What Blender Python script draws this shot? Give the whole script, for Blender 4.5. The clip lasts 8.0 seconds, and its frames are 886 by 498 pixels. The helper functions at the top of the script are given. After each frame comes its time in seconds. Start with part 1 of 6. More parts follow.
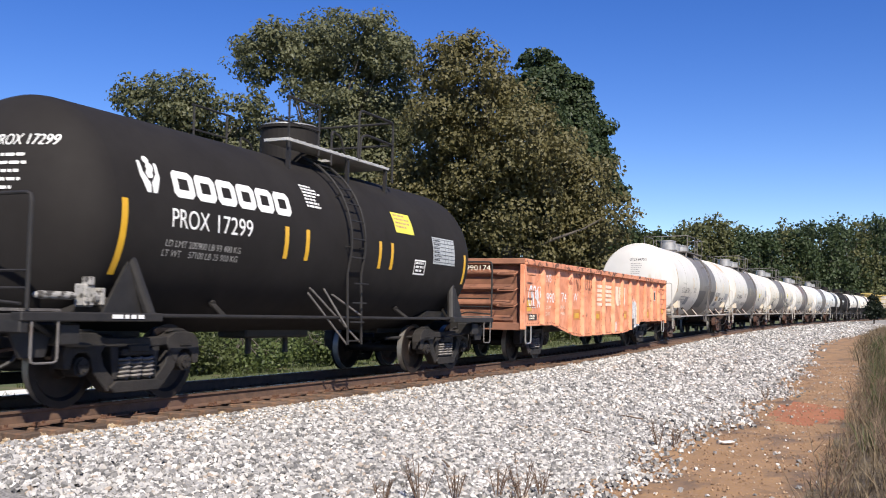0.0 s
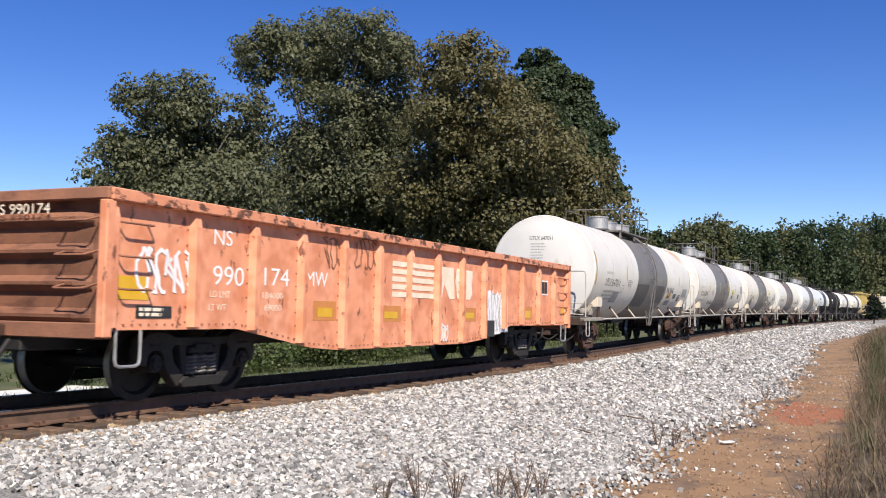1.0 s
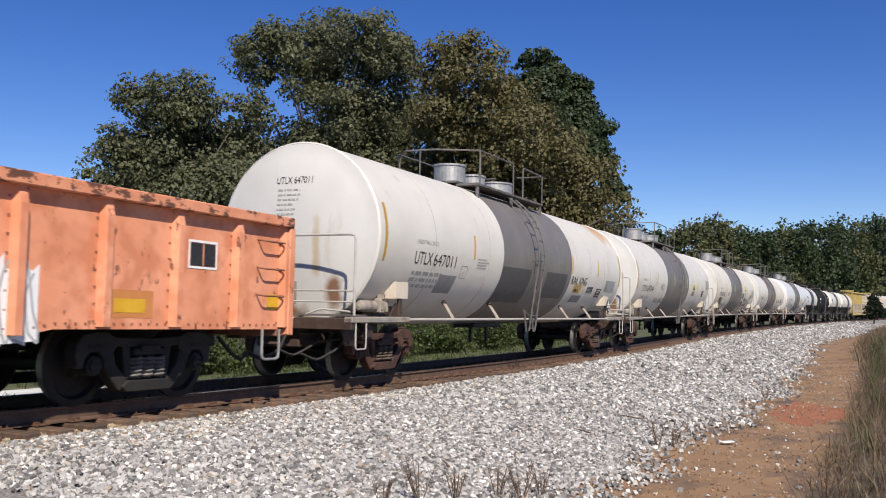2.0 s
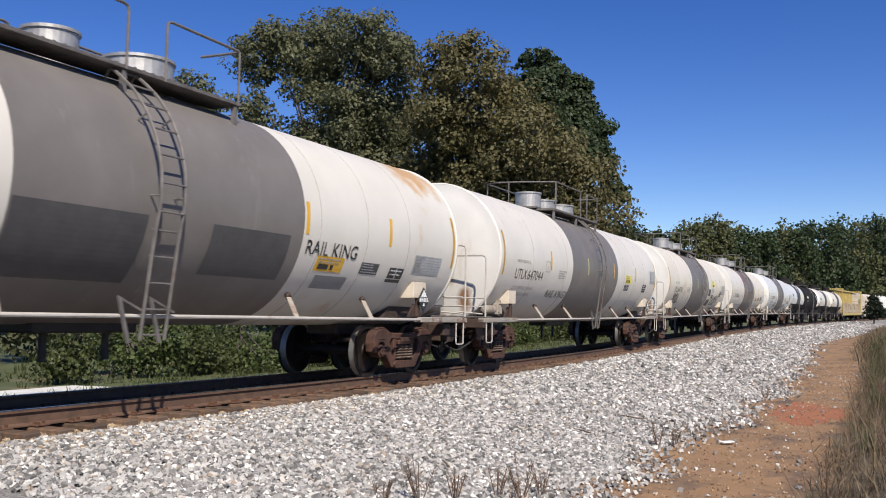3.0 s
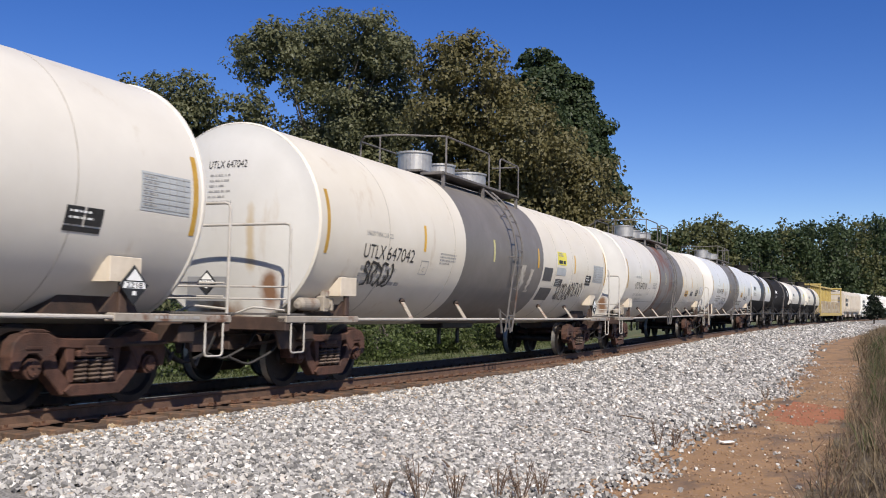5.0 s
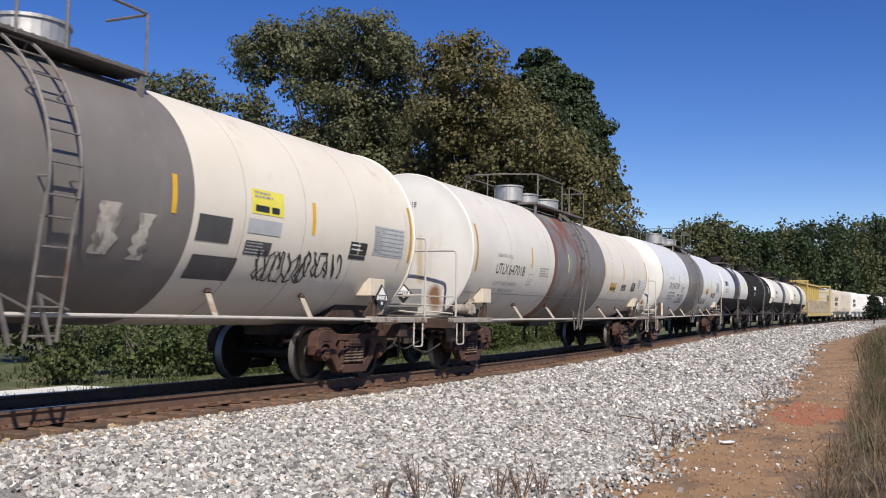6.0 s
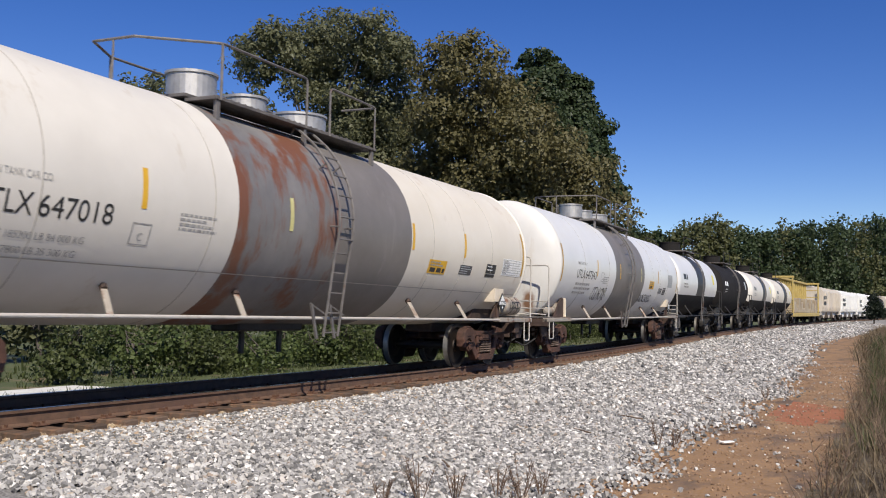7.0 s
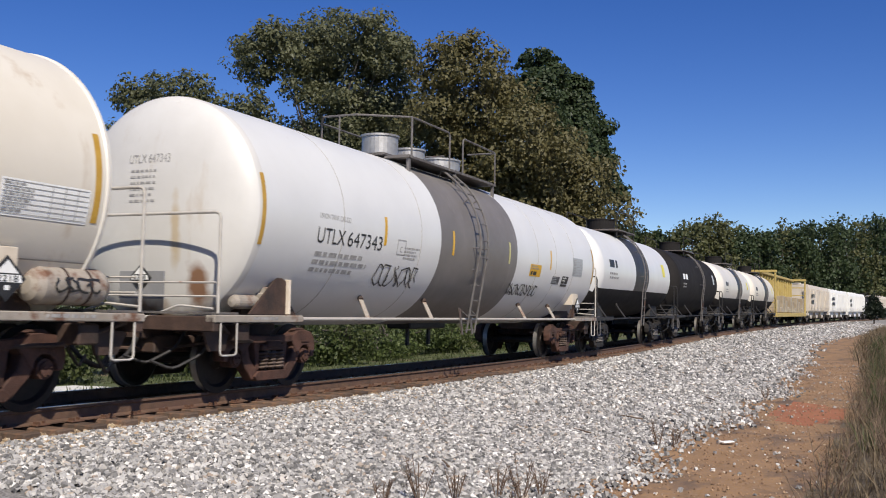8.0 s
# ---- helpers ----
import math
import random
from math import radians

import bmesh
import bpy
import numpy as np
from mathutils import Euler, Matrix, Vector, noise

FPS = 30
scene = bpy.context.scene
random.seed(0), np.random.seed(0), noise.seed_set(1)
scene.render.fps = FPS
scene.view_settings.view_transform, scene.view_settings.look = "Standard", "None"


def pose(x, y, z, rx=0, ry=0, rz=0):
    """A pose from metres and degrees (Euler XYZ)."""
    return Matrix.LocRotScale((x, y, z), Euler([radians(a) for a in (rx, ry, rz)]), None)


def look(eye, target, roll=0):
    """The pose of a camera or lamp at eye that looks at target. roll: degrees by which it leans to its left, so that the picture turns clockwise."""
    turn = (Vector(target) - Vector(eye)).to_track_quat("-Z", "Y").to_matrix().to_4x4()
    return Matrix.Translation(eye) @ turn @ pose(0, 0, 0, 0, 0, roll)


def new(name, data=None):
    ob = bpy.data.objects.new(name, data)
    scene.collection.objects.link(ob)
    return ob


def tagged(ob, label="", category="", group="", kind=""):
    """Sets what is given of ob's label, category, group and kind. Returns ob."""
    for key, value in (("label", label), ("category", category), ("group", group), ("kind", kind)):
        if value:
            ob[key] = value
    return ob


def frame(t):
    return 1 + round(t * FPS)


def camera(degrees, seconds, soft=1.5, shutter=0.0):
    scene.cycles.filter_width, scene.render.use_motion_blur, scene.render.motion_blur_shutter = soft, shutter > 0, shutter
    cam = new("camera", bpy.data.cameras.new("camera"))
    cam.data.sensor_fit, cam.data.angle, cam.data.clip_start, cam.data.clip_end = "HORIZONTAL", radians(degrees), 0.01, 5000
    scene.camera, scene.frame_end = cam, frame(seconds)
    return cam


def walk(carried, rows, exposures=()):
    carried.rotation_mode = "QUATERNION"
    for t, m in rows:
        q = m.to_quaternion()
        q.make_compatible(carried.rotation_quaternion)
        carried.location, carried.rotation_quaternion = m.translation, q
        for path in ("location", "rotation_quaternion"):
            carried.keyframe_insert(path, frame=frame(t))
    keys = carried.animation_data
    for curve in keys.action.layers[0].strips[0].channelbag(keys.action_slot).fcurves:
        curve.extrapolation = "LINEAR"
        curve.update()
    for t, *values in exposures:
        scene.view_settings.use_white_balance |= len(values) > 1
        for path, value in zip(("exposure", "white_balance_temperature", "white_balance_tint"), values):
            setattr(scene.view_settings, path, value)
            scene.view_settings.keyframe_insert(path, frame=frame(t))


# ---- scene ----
cam = camera(48.715, 8.0, soft=1.0, shutter=0.08)
EYE = Vector((0.0, -9.5705, 1.0916))
AIM = Vector((math.cos(radians(25.7336)) * math.cos(radians(3.1874)), math.sin(radians(25.7336)) * math.cos(radians(3.1874)), math.sin(radians(3.1874))))
walk(cam, [(0.0, look(EYE, EYE + AIM * 10, 0.819)), (8.0, look(EYE, EYE + AIM * 10, 0.819))], [(0.0, 0.67), (0.5, 0.76), (1.0, 0.58), (1.5, 0.27), (3.0, 0.34), (4.0, 0.23), (4.5, 0.31), (6.0, 0.3), (6.5, 0.24), (7.0, 0.24), (8.0, 0.2)])

# ---- light ----
SUN_TO = Vector((-0.53, -0.49, 0.68)).normalized()
world = bpy.data.worlds.new("world")
scene.world = world
world.use_nodes = True
_wn = world.node_tree
_sky = _wn.nodes.new("ShaderNodeTexSky")
_sky.sky_type = "NISHITA"
_sky.sun_disc = False
_sky.altitude = 2500
_sky.sun_elevation = math.asin(SUN_TO.z)
_sky.sun_rotation = math.atan2(SUN_TO.x, SUN_TO.y)
_sky.air_density, _sky.dust_density, _sky.ozone_density = 1.0, 0.0, 1.5
_hs = _wn.nodes.new("ShaderNodeHueSaturation")
_hs.inputs["Saturation"].default_value = 1.36
_hs.inputs["Hue"].default_value = 0.52
_wn.links.new(_sky.outputs[0], _hs.inputs["Color"])
_wn.links.new(_hs.outputs[0], _wn.nodes["Background"].inputs[0])
_wn.nodes["Background"].inputs[1].default_value = 0.092
_sun = bpy.data.lights.new("sun", "SUN")
_sun.energy, _sun.angle, _sun.color = 5.0, radians(0.53), (1.0, 0.92, 0.8)
new("sun", _sun).matrix_world = look(SUN_TO * 60, (0, 0, 0))

# ---- the line of the track: curvature and grade along its length ----
_FS = np.arange(-400, 700, 1.0)
_k = np.interp(_FS, [-60, 0, 25, 50, 75, 100, 150, 230, 500], [0, -0.0011, -0.00127, 0.000735, 0.000738, 0.000768, 0.000827, 0.000819, 0.0])
_g = np.interp(_FS, [-60, 0, 40, 90, 200, 330, 420], [0, -0.0195, 0.002, -0.0042, 0.001, 0.0, 0.0])


def _cum(a, zero=400):
    q = np.concatenate([[0], np.cumsum((a[1:] + a[:-1]) / 2)])
    return q - q[zero]


_TH = _cum(_k)
_PX, _PY, _PZ = _cum(np.cos(_TH)), _cum(-np.sin(_TH)), _cum(_g)


def line(s):
    """Place and heading of the track's middle, at rail-head height, s metres along."""
    return np.interp(s, _FS, _PX), np.interp(s, _FS, _PY), np.interp(s, _FS, _PZ), -np.interp(s, _FS, _TH)


def on_line(s, l, h):
    x, y, z, t = line(s)
    return Vector((x - math.sin(t) * l, y + math.cos(t) * l, z + h))


SPEED, GAIN = 13.3904, 0.00767


def run(t):
    return SPEED * t + 0.5 * GAIN * t * t


# ---- mesh helpers ----
def finish(bm, name, material, smooth=False):
    me = bpy.data.meshes.new(name)
    bm.normal_update()
    bm.to_mesh(me)
    bm.free()
    for m in (material if isinstance(material, (list, tuple)) else [material]):
        me.materials.append(m)
    if smooth:
        me.shade_smooth()
        me.set_sharp_from_angle(angle=radians(18))
    return me


def part(name, bm, material, parent, label="", smooth=False, m=None):
    me = bm if isinstance(bm, bpy.types.Mesh) else finish(bm, name, material, smooth)
    ob = new(name, me)
    ob.parent = parent
    if m is not None:
        ob.matrix_basis = m
    if label:
        tagged(ob, label)
    return ob


def thing(name, label, category, group="", kind=""):
    ob = new(name)
    return tagged(ob, label, category, group, kind)


def solid(name, verts, faces, material, smooth=False):
    me = bpy.data.meshes.new(name)
    verts, faces = np.asarray(verts, dtype=np.float32), np.asarray(faces, dtype=np.int32)
    n, k = faces.shape
    me.vertices.add(len(verts))
    me.vertices.foreach_set("co", verts.ravel())
    me.loops.add(n * k)
    me.loops.foreach_set("vertex_index", faces.ravel())
    me.polygons.add(n)
    me.polygons.foreach_set("loop_start", np.arange(0, n * k, k, dtype=np.int32))
    me.update(calc_edges=True)
    me.validate()
    me.shade_flat()
    for m in (material if isinstance(material, (list, tuple)) else [material]):
        me.materials.append(m)
    if smooth:
        me.shade_smooth()
    return me


def box(bm, x0, x1, y0, y1, z0, z1, bevel=0.0, m=None):
    r = bmesh.ops.create_cube(bm, size=1.0)
    vs = r["verts"]
    for v in vs:
        v.co = Vector((x0 + (v.co.x + 0.5) * (x1 - x0), y0 + (v.co.y + 0.5) * (y1 - y0), z0 + (v.co.z + 0.5) * (z1 - z0)))
    if m is not None:
        bmesh.ops.transform(bm, matrix=m, verts=vs)
    if bevel:
        es = list({e for v in vs for e in v.link_edges})
        bmesh.ops.bevel(bm, geom=es, offset=bevel, segments=1, affect="EDGES")
    return bm


def rod(bm, a, b, r, seg=8, r2=None):
    a, b = Vector(a), Vector(b)
    d = b - a
    m = Matrix.Translation((a + b) / 2) @ d.to_track_quat("Z", "Y").to_matrix().to_4x4()
    bmesh.ops.create_cone(bm, cap_ends=True, segments=seg, radius1=r, radius2=r if r2 is None else r2, depth=d.length, matrix=m)
    return bm


def bent(bm, pts, r, seg=8):
    """A bent pipe through the points, with small rounded elbows."""
    pts = [Vector(p) for p in pts]
    fine = [pts[0]]
    for i in range(1, len(pts) - 1):
        p, q, n = pts[i - 1], pts[i], pts[i + 1]
        c = min(4 * r, (q - p).length * 0.4, (n - q).length * 0.4)
        a, b = q + (p - q).normalized() * c, q + (n - q).normalized() * c
        fine += [a, (a + b) / 4 + q / 2, b]
    fine.append(pts[-1])
    rings = []
    side = None
    for i, p in enumerate(fine):
        d = (fine[min(i + 1, len(fine) - 1)] - fine[max(i - 1, 0)]).normalized()
        if side is None:
            side = d.cross(Vector((0, 0, 1)) if abs(d.z) < 0.9 else Vector((1, 0, 0))).normalized()
        else:
            side = (side - d * side.dot(d)).normalized()
        up = d.cross(side)
        rings.append([bm.verts.new(p + side * math.cos(2 * math.pi * k / seg) * r + up * math.sin(2 * math.pi * k / seg) * r) for k in range(seg)])
    for u, w in zip(rings, rings[1:]):
        for k in range(seg):
            bm.faces.new((u[k], u[(k + 1) % seg], w[(k + 1) % seg], w[k]))
    bm.faces.new(rings[0][::-1])
    bm.faces.new(rings[-1])
    return bm


def lathe(bm, prof, zc, seg=64, cap=True):
    """Turns a profile of (x, radius) round the level axis at height zc."""
    rings = []
    for x, r in prof:
        if r < 1e-4:
            rings.append([bm.verts.new((x, 0, zc))])
        else:
            rings.append([bm.verts.new((x, r * math.sin(2 * math.pi * k / seg), zc + r * math.cos(2 * math.pi * k / seg))) for k in range(seg)])
    for u, w in zip(rings, rings[1:]):
        for k in range(seg):
            j = (k + 1) % seg
            if len(u) == 1:
                bm.faces.new((u[0], w[k], w[j]))
            elif len(w) == 1:
                bm.faces.new((u[k], w[0], u[j]))
            else:
                bm.faces.new((u[k], w[k], w[j], u[j]))
    return bm


def plate(bm, pts, y0, y1):
    """An upright plate of the outline pts (x, z) between two widths y0 < y1."""
    a = [bm.verts.new((x, y0, z)) for x, z in pts]
    b = [bm.verts.new((x, y1, z)) for x, z in pts]
    bm.faces.new(a)
    bm.faces.new(b[::-1])
    n = len(pts)
    for i in range(n):
        j = (i + 1) % n
        bm.faces.new((a[j], a[i], b[i], b[j]))
    bmesh.ops.recalc_face_normals(bm, faces=bm.faces)
    return bm


# ---- materials ----
def mat(name, c1, c2=None, scale=3.0, rough=0.6, metal=0.0, bump=0.0, bump_scale=40.0, dirt=None, dirt_at=0.55, dirt_soft=0.12, dirt_scale=(1, 1, 1), fine=None, coords="Object", vary=0.0):
    m = bpy.data.materials.new(name)
    m.use_nodes = True
    nt = m.node_tree
    bs = nt.nodes["Principled BSDF"]
    L = nt.links.new
    co = nt.nodes.new("ShaderNodeTexCoord").outputs[coords]

    def noise_of(sc, detail=5.0, stretch=None, rough_=0.6):
        n = nt.nodes.new("ShaderNodeTexNoise")
        n.inputs["Scale"].default_value = sc
        n.inputs["Detail"].default_value = detail
        n.inputs["Roughness"].default_value = rough_
        if stretch:
            mp = nt.nodes.new("ShaderNodeMapping")
            mp.inputs["Scale"].default_value = stretch
            L(co, mp.inputs[0])
            L(mp.outputs[0], n.inputs[0])
        else:
            L(co, n.inputs[0])
        return n.outputs["Fac"]

    def ramp(fac, a, b):
        r = nt.nodes.new("ShaderNodeMapRange")
        r.inputs["From Min"].default_value, r.inputs["From Max"].default_value = a, b
        L(fac, r.inputs["Value"])
        return r.outputs["Result"]

    def mix(fac, a, b):
        x = nt.nodes.new("ShaderNodeMix")
        x.data_type = "RGBA"
        L(fac, x.inputs[0])
        for sock, v in ((x.inputs[6], a), (x.inputs[7], b)):
            if isinstance(v, tuple):
                sock.default_value = (*v, 1)
            else:
                L(v, sock)
        return x.outputs[2]

    col = mix(ramp(noise_of(scale), 0.35, 0.65), c1, c2 or c1)
    if fine:
        col = mix(ramp(noise_of(fine[1], 2.0), 0.4, 0.62), col, fine[0])
    if dirt:
        col = mix(ramp(noise_of(1.0, 6.0, dirt_scale, 0.65), dirt_at, dirt_at + dirt_soft), col, dirt)
    if vary:
        oi = nt.nodes.new("ShaderNodeObjectInfo")
        hs = nt.nodes.new("ShaderNodeHueSaturation")
        mr = nt.nodes.new("ShaderNodeMapRange")
        L(oi.outputs["Random"], mr.inputs["Value"])
        mr.inputs["To Min"].default_value, mr.inputs["To Max"].default_value = 1 - vary, 1 + vary
        L(mr.outputs[0], hs.inputs["Value"])
        L(col, hs.inputs["Color"])
        col = hs.outputs[0]
    L(col, bs.inputs["Base Color"])
    bs.inputs["Metallic"].default_value = metal
    rr = nt.nodes.new("ShaderNodeMapRange")
    rr.inputs["To Min"].default_value, rr.inputs["To Max"].default_value = max(0.05, rough - 0.12), min(1, rough + 0.12)
    L(noise_of(scale * 2.3), rr.inputs["Value"])
    L(rr.outputs[0], bs.inputs["Roughness"])
    if bump:
        b = nt.nodes.new("ShaderNodeBump")
        b.inputs["Strength"].default_value = bump
        b.inputs["Distance"].default_value = 0.02
        L(noise_of(bump_scale, 6.0), b.inputs["Height"])
        L(b.outputs[0], bs.inputs["Normal"])
    return m


def leaf_mat(name, dark, light, brown=None, spread=0.5):
    """Leaves: each leaf its own shade, a little light through them."""
    m = bpy.data.materials.new(name)
    m.use_nodes = True
    nt = m.node_tree
    L = nt.links.new
    bs = nt.nodes["Principled BSDF"]
    geo = nt.nodes.new("ShaderNodeNewGeometry")
    cr = nt.nodes.new("ShaderNodeValToRGB")
    cr.color_ramp.elements[0].color = (*dark, 1)
    cr.color_ramp.elements[1].color = (*light, 1)
    if brown:
        e = cr.color_ramp.elements.new(0.86)
        e.color = (*light, 1)
        cr.color_ramp.elements[-1].color = (*brown, 1)
    co = nt.nodes.new("ShaderNodeTexCoord")
    ns = nt.nodes.new("ShaderNodeTexNoise")
    ns.inputs["Scale"].default_value = 0.35
    L(co.outputs["Object"], ns.inputs[0])
    mx = nt.nodes.new("ShaderNodeMix")
    mx.inputs[0].default_value = spread
    L(ns.outputs["Fac"], mx.inputs[2])
    L(geo.outputs["Random Per Island"], mx.inputs[3])
    L(mx.outputs[0], cr.inputs[0])
    L(cr.outputs[0], bs.inputs["Base Color"])
    bs.inputs["Roughness"].default_value = 0.5
    bs.inputs["Specular IOR Level"].default_value = 0.35
    tr = nt.nodes.new("ShaderNodeBsdfTranslucent")
    L(cr.outputs[0], tr.inputs["Color"])
    ms = nt.nodes.new("ShaderNodeMixShader")
    ms.inputs[0].default_value = 0.42
    L(bs.outputs[0], ms.inputs[1])
    L(tr.outputs[0], ms.inputs[2])
    L(ms.outputs[0], nt.nodes["Material Output"].inputs["Surface"])
    return m


RUST = (0.13, 0.055, 0.028)
M_RAIL = mat("rail_steel", (0.091, 0.0546, 0.0364), (0.15, 0.0858, 0.0546), 6, 0.8, 0.1, 0.4, 90, (0.117, 0.065, 0.0455), 0.52)
M_RAILTOP = mat("polished_rail_head", (0.42, 0.41, 0.4), (0.5, 0.49, 0.48), 8, 0.28, 1.0)
M_TIE = mat("tie_wood", (0.06, 0.04, 0.029), (0.13, 0.086, 0.06), 3, 0.9, 0, 0.8, 30, (0.16, 0.09, 0.055), 0.5, 0.15, (1, 9, 9), vary=0.35)
M_PLATE = mat("rusty_tie_plate", (0.085, 0.042, 0.026), (0.13, 0.064, 0.038), 9, 0.85, 0.1, 0.4)
M_TRUCK = mat("rusty_cast_steel", (0.04, 0.018, 0.012), (0.115, 0.053, 0.036), 4, 0.8, 0.1, 0.5, 60, (0.022, 0.016, 0.014), 0.52, 0.16, (2, 2, 2))
M_TRUCK_DARK = mat("sooty_cast_steel", (0.0154, 0.014, 0.0133), (0.035, 0.0294, 0.0266), 4, 0.75, 0.2, 0.5, 60, (0.014, 0.0126, 0.0119), 0.5, 0.2, (2, 2, 2))
# lighter than the side frames: sun highlights on the coils are put into this colour
M_SPRING = mat("sunlit_spring_steel", (0.072, 0.048, 0.036), (0.132, 0.096, 0.078), 5, 0.6, 0.2, 0.2, 50, (0.03, 0.021, 0.018), 0.55)
M_WHEEL = mat("worn_wheel_steel", (0.0098, 0.0077, 0.007), (0.028, 0.0182, 0.014), 5, 0.6, 0.4, 0.2, 50, (0.021, 0.0175, 0.0154), 0.5)
M_TREAD = mat("bright_wheel_tread", (0.3, 0.28, 0.26), (0.38, 0.36, 0.33), 8, 0.5, 0.8)
M_WHITE = mat("white_tank_paint", (0.594, 0.562, 0.508), (0.657, 0.625, 0.567), 0.7, 0.42, 0, 0.04, 6, (0.45, 0.378, 0.288), 0.6, 0.2, (1.98, 1.98, 0.315))
M_HEAD = mat("white_head_paint", (0.55, 0.535, 0.505), (0.61, 0.595, 0.565), 0.9, 0.45, 0, 0.04, 6, (0.45, 0.378, 0.297), 0.6, 0.2, (1.8, 1.8, 0.45))


def rust_run(m, y, z, ry, rz, colour, x=0.0, rx=0.0):
    """A worn rust patch of its own shape on a tank, round the point (y, z), or (x, y, z) where rx is given."""
    nt = m.node_tree
    L = nt.links.new
    bs = nt.nodes["Principled BSDF"]
    old = bs.inputs["Base Color"].links[0].from_socket
    co = nt.nodes.new("ShaderNodeTexCoord")
    mp = nt.nodes.new("ShaderNodeMapping")
    mp.inputs["Location"].default_value = (-x / rx if rx else 0, -y / ry, -z / rz)
    mp.inputs["Scale"].default_value = (1 / rx if rx else 0, 1 / ry, 1 / rz)
    L(co.outputs["Object"], mp.inputs[0])
    ln = nt.nodes.new("ShaderNodeVectorMath")
    ln.operation = "LENGTH"
    L(mp.outputs[0], ln.inputs[0])
    ns = nt.nodes.new("ShaderNodeTexNoise")
    ns.inputs["Scale"].default_value = 3.2
    ns.inputs["Detail"].default_value = 6
    L(co.outputs["Object"], ns.inputs[0])
    ad = nt.nodes.new("ShaderNodeMath")
    ad.operation = "MULTIPLY_ADD"
    ad.inputs[1].default_value = 1.5
    L(ns.outputs["Fac"], ad.inputs[0])
    L(ln.outputs["Value"], ad.inputs[2])
    mr = nt.nodes.new("ShaderNodeMapRange")
    mr.inputs["From Min"].default_value, mr.inputs["From Max"].default_value = 1.75, 1.15
    L(ad.outputs[0], mr.inputs["Value"])
    x = nt.nodes.new("ShaderNodeMix")
    x.data_type = "RGBA"
    L(mr.outputs[0], x.inputs[0])
    L(old, x.inputs[6])
    x.inputs[7].default_value = (*colour, 1)
    L(x.outputs[2], bs.inputs["Base Color"])


rust_run(M_HEAD, -0.5, 2.2, 0.1, 0.6, (0.46, 0.38, 0.27))
rust_run(M_HEAD, -0.78, 1.5, 0.2, 0.42, (0.22, 0.12, 0.07))
rust_run(M_HEAD, 0.1, 1.1, 0.75, 0.2, (0.27, 0.17, 0.11))
M_RUSTSTREAK = mat("rust_washed_white_paint", (0.594, 0.567, 0.513), (0.648, 0.621, 0.567), 0.8, 0.45, 0, 0.04, 6, (0.495, 0.297, 0.135), 0.6, 0.14, (0.675, 0.675, 0.45))
M_CREAM = mat("yellowed_tank_paint", (0.621, 0.572, 0.486), (0.666, 0.621, 0.54), 0.8, 0.45, 0, 0.04, 6, (0.414, 0.306, 0.198), 0.6, 0.2, (1.8, 1.8, 0.36))
rust_run(M_RUSTSTREAK, -0.85, 3.75, 0.9, 0.55, (0.52, 0.33, 0.16), 7.4, 1.0)
M_CLEAN = mat("fresh_white_tank_paint", (0.621, 0.621, 0.612), (0.666, 0.666, 0.657), 0.7, 0.35, 0, 0.03, 6, (0.54, 0.513, 0.468), 0.66, 0.2, (1.98, 1.98, 0.315))
M_GREY = mat("grey_band_paint", (0.145, 0.132, 0.122), (0.178, 0.163, 0.152), 1.0, 0.5, 0, 0.05, 8, (0.23, 0.21, 0.2), 0.6, 0.2, (3, 3, 0.5))
M_BAND_RUST = mat("rusting_grey_band_paint", (0.14, 0.135, 0.135), (0.2, 0.19, 0.185), 1.0, 0.55, 0, 0.08, 12, (0.16, 0.065, 0.035), 0.46, 0.1, (1.6, 1.6, 0.32))
M_DGREY = mat("dark_band_paint", (0.03, 0.03, 0.033), (0.045, 0.045, 0.048), 1.0, 0.5, 0, 0.04, 8)
M_BLACK = mat("black_tank_paint", (0.0143, 0.0126, 0.0122), (0.019, 0.017, 0.0163), 1.2, 0.8, 0, 0.05, 9, (0.0286, 0.0252, 0.0224), 0.62, 0.25, (2, 2, 0.32))
M_BLACK.node_tree.nodes["Principled BSDF"].inputs["Specular IOR Level"].default_value = 0.18
M_BLACKM = mat("black_underframe", (0.0104, 0.0096, 0.0096), (0.0208, 0.0184, 0.0176), 3, 0.65, 0, 0.2, 30)
M_SILL = mat("grimy_cream_underframe", (0.264, 0.23, 0.191), (0.365, 0.327, 0.281), 3, 0.6, 0, 0.2, 30, (0.145, 0.0723, 0.0425), 0.52, 0.12, (3, 3, 3))
M_SADDLE = mat("grimy_brown_underframe", (0.032, 0.019, 0.014), (0.075, 0.043, 0.031), 3, 0.75, 0, 0.3, 30, (0.024, 0.018, 0.015), 0.5, 0.2, (2, 2, 2))
M_BOARD = mat("grimy_cream_board", (0.55, 0.47, 0.37), (0.66, 0.58, 0.47), 3, 0.55, 0, 0.1, 30, (0.32, 0.2, 0.12), 0.6, 0.12, (4, 4, 4))
M_SEAM = mat("dirty_weld_seam", (0.3, 0.27, 0.23), (0.42, 0.39, 0.34), 4, 0.6)
M_PIPE = mat("white_pipe", (0.4, 0.37, 0.33), (0.5, 0.47, 0.43), 3, 0.45, 0, 0.0, 30, (0.3, 0.2, 0.14), 0.62, 0.1, (2, 5, 5))
M_STEEL = mat("galvanised_steel", (0.36, 0.35, 0.34), (0.48, 0.47, 0.46), 6, 0.5, 0.6, 0.1, 30, (0.2, 0.18, 0.16), 0.58)
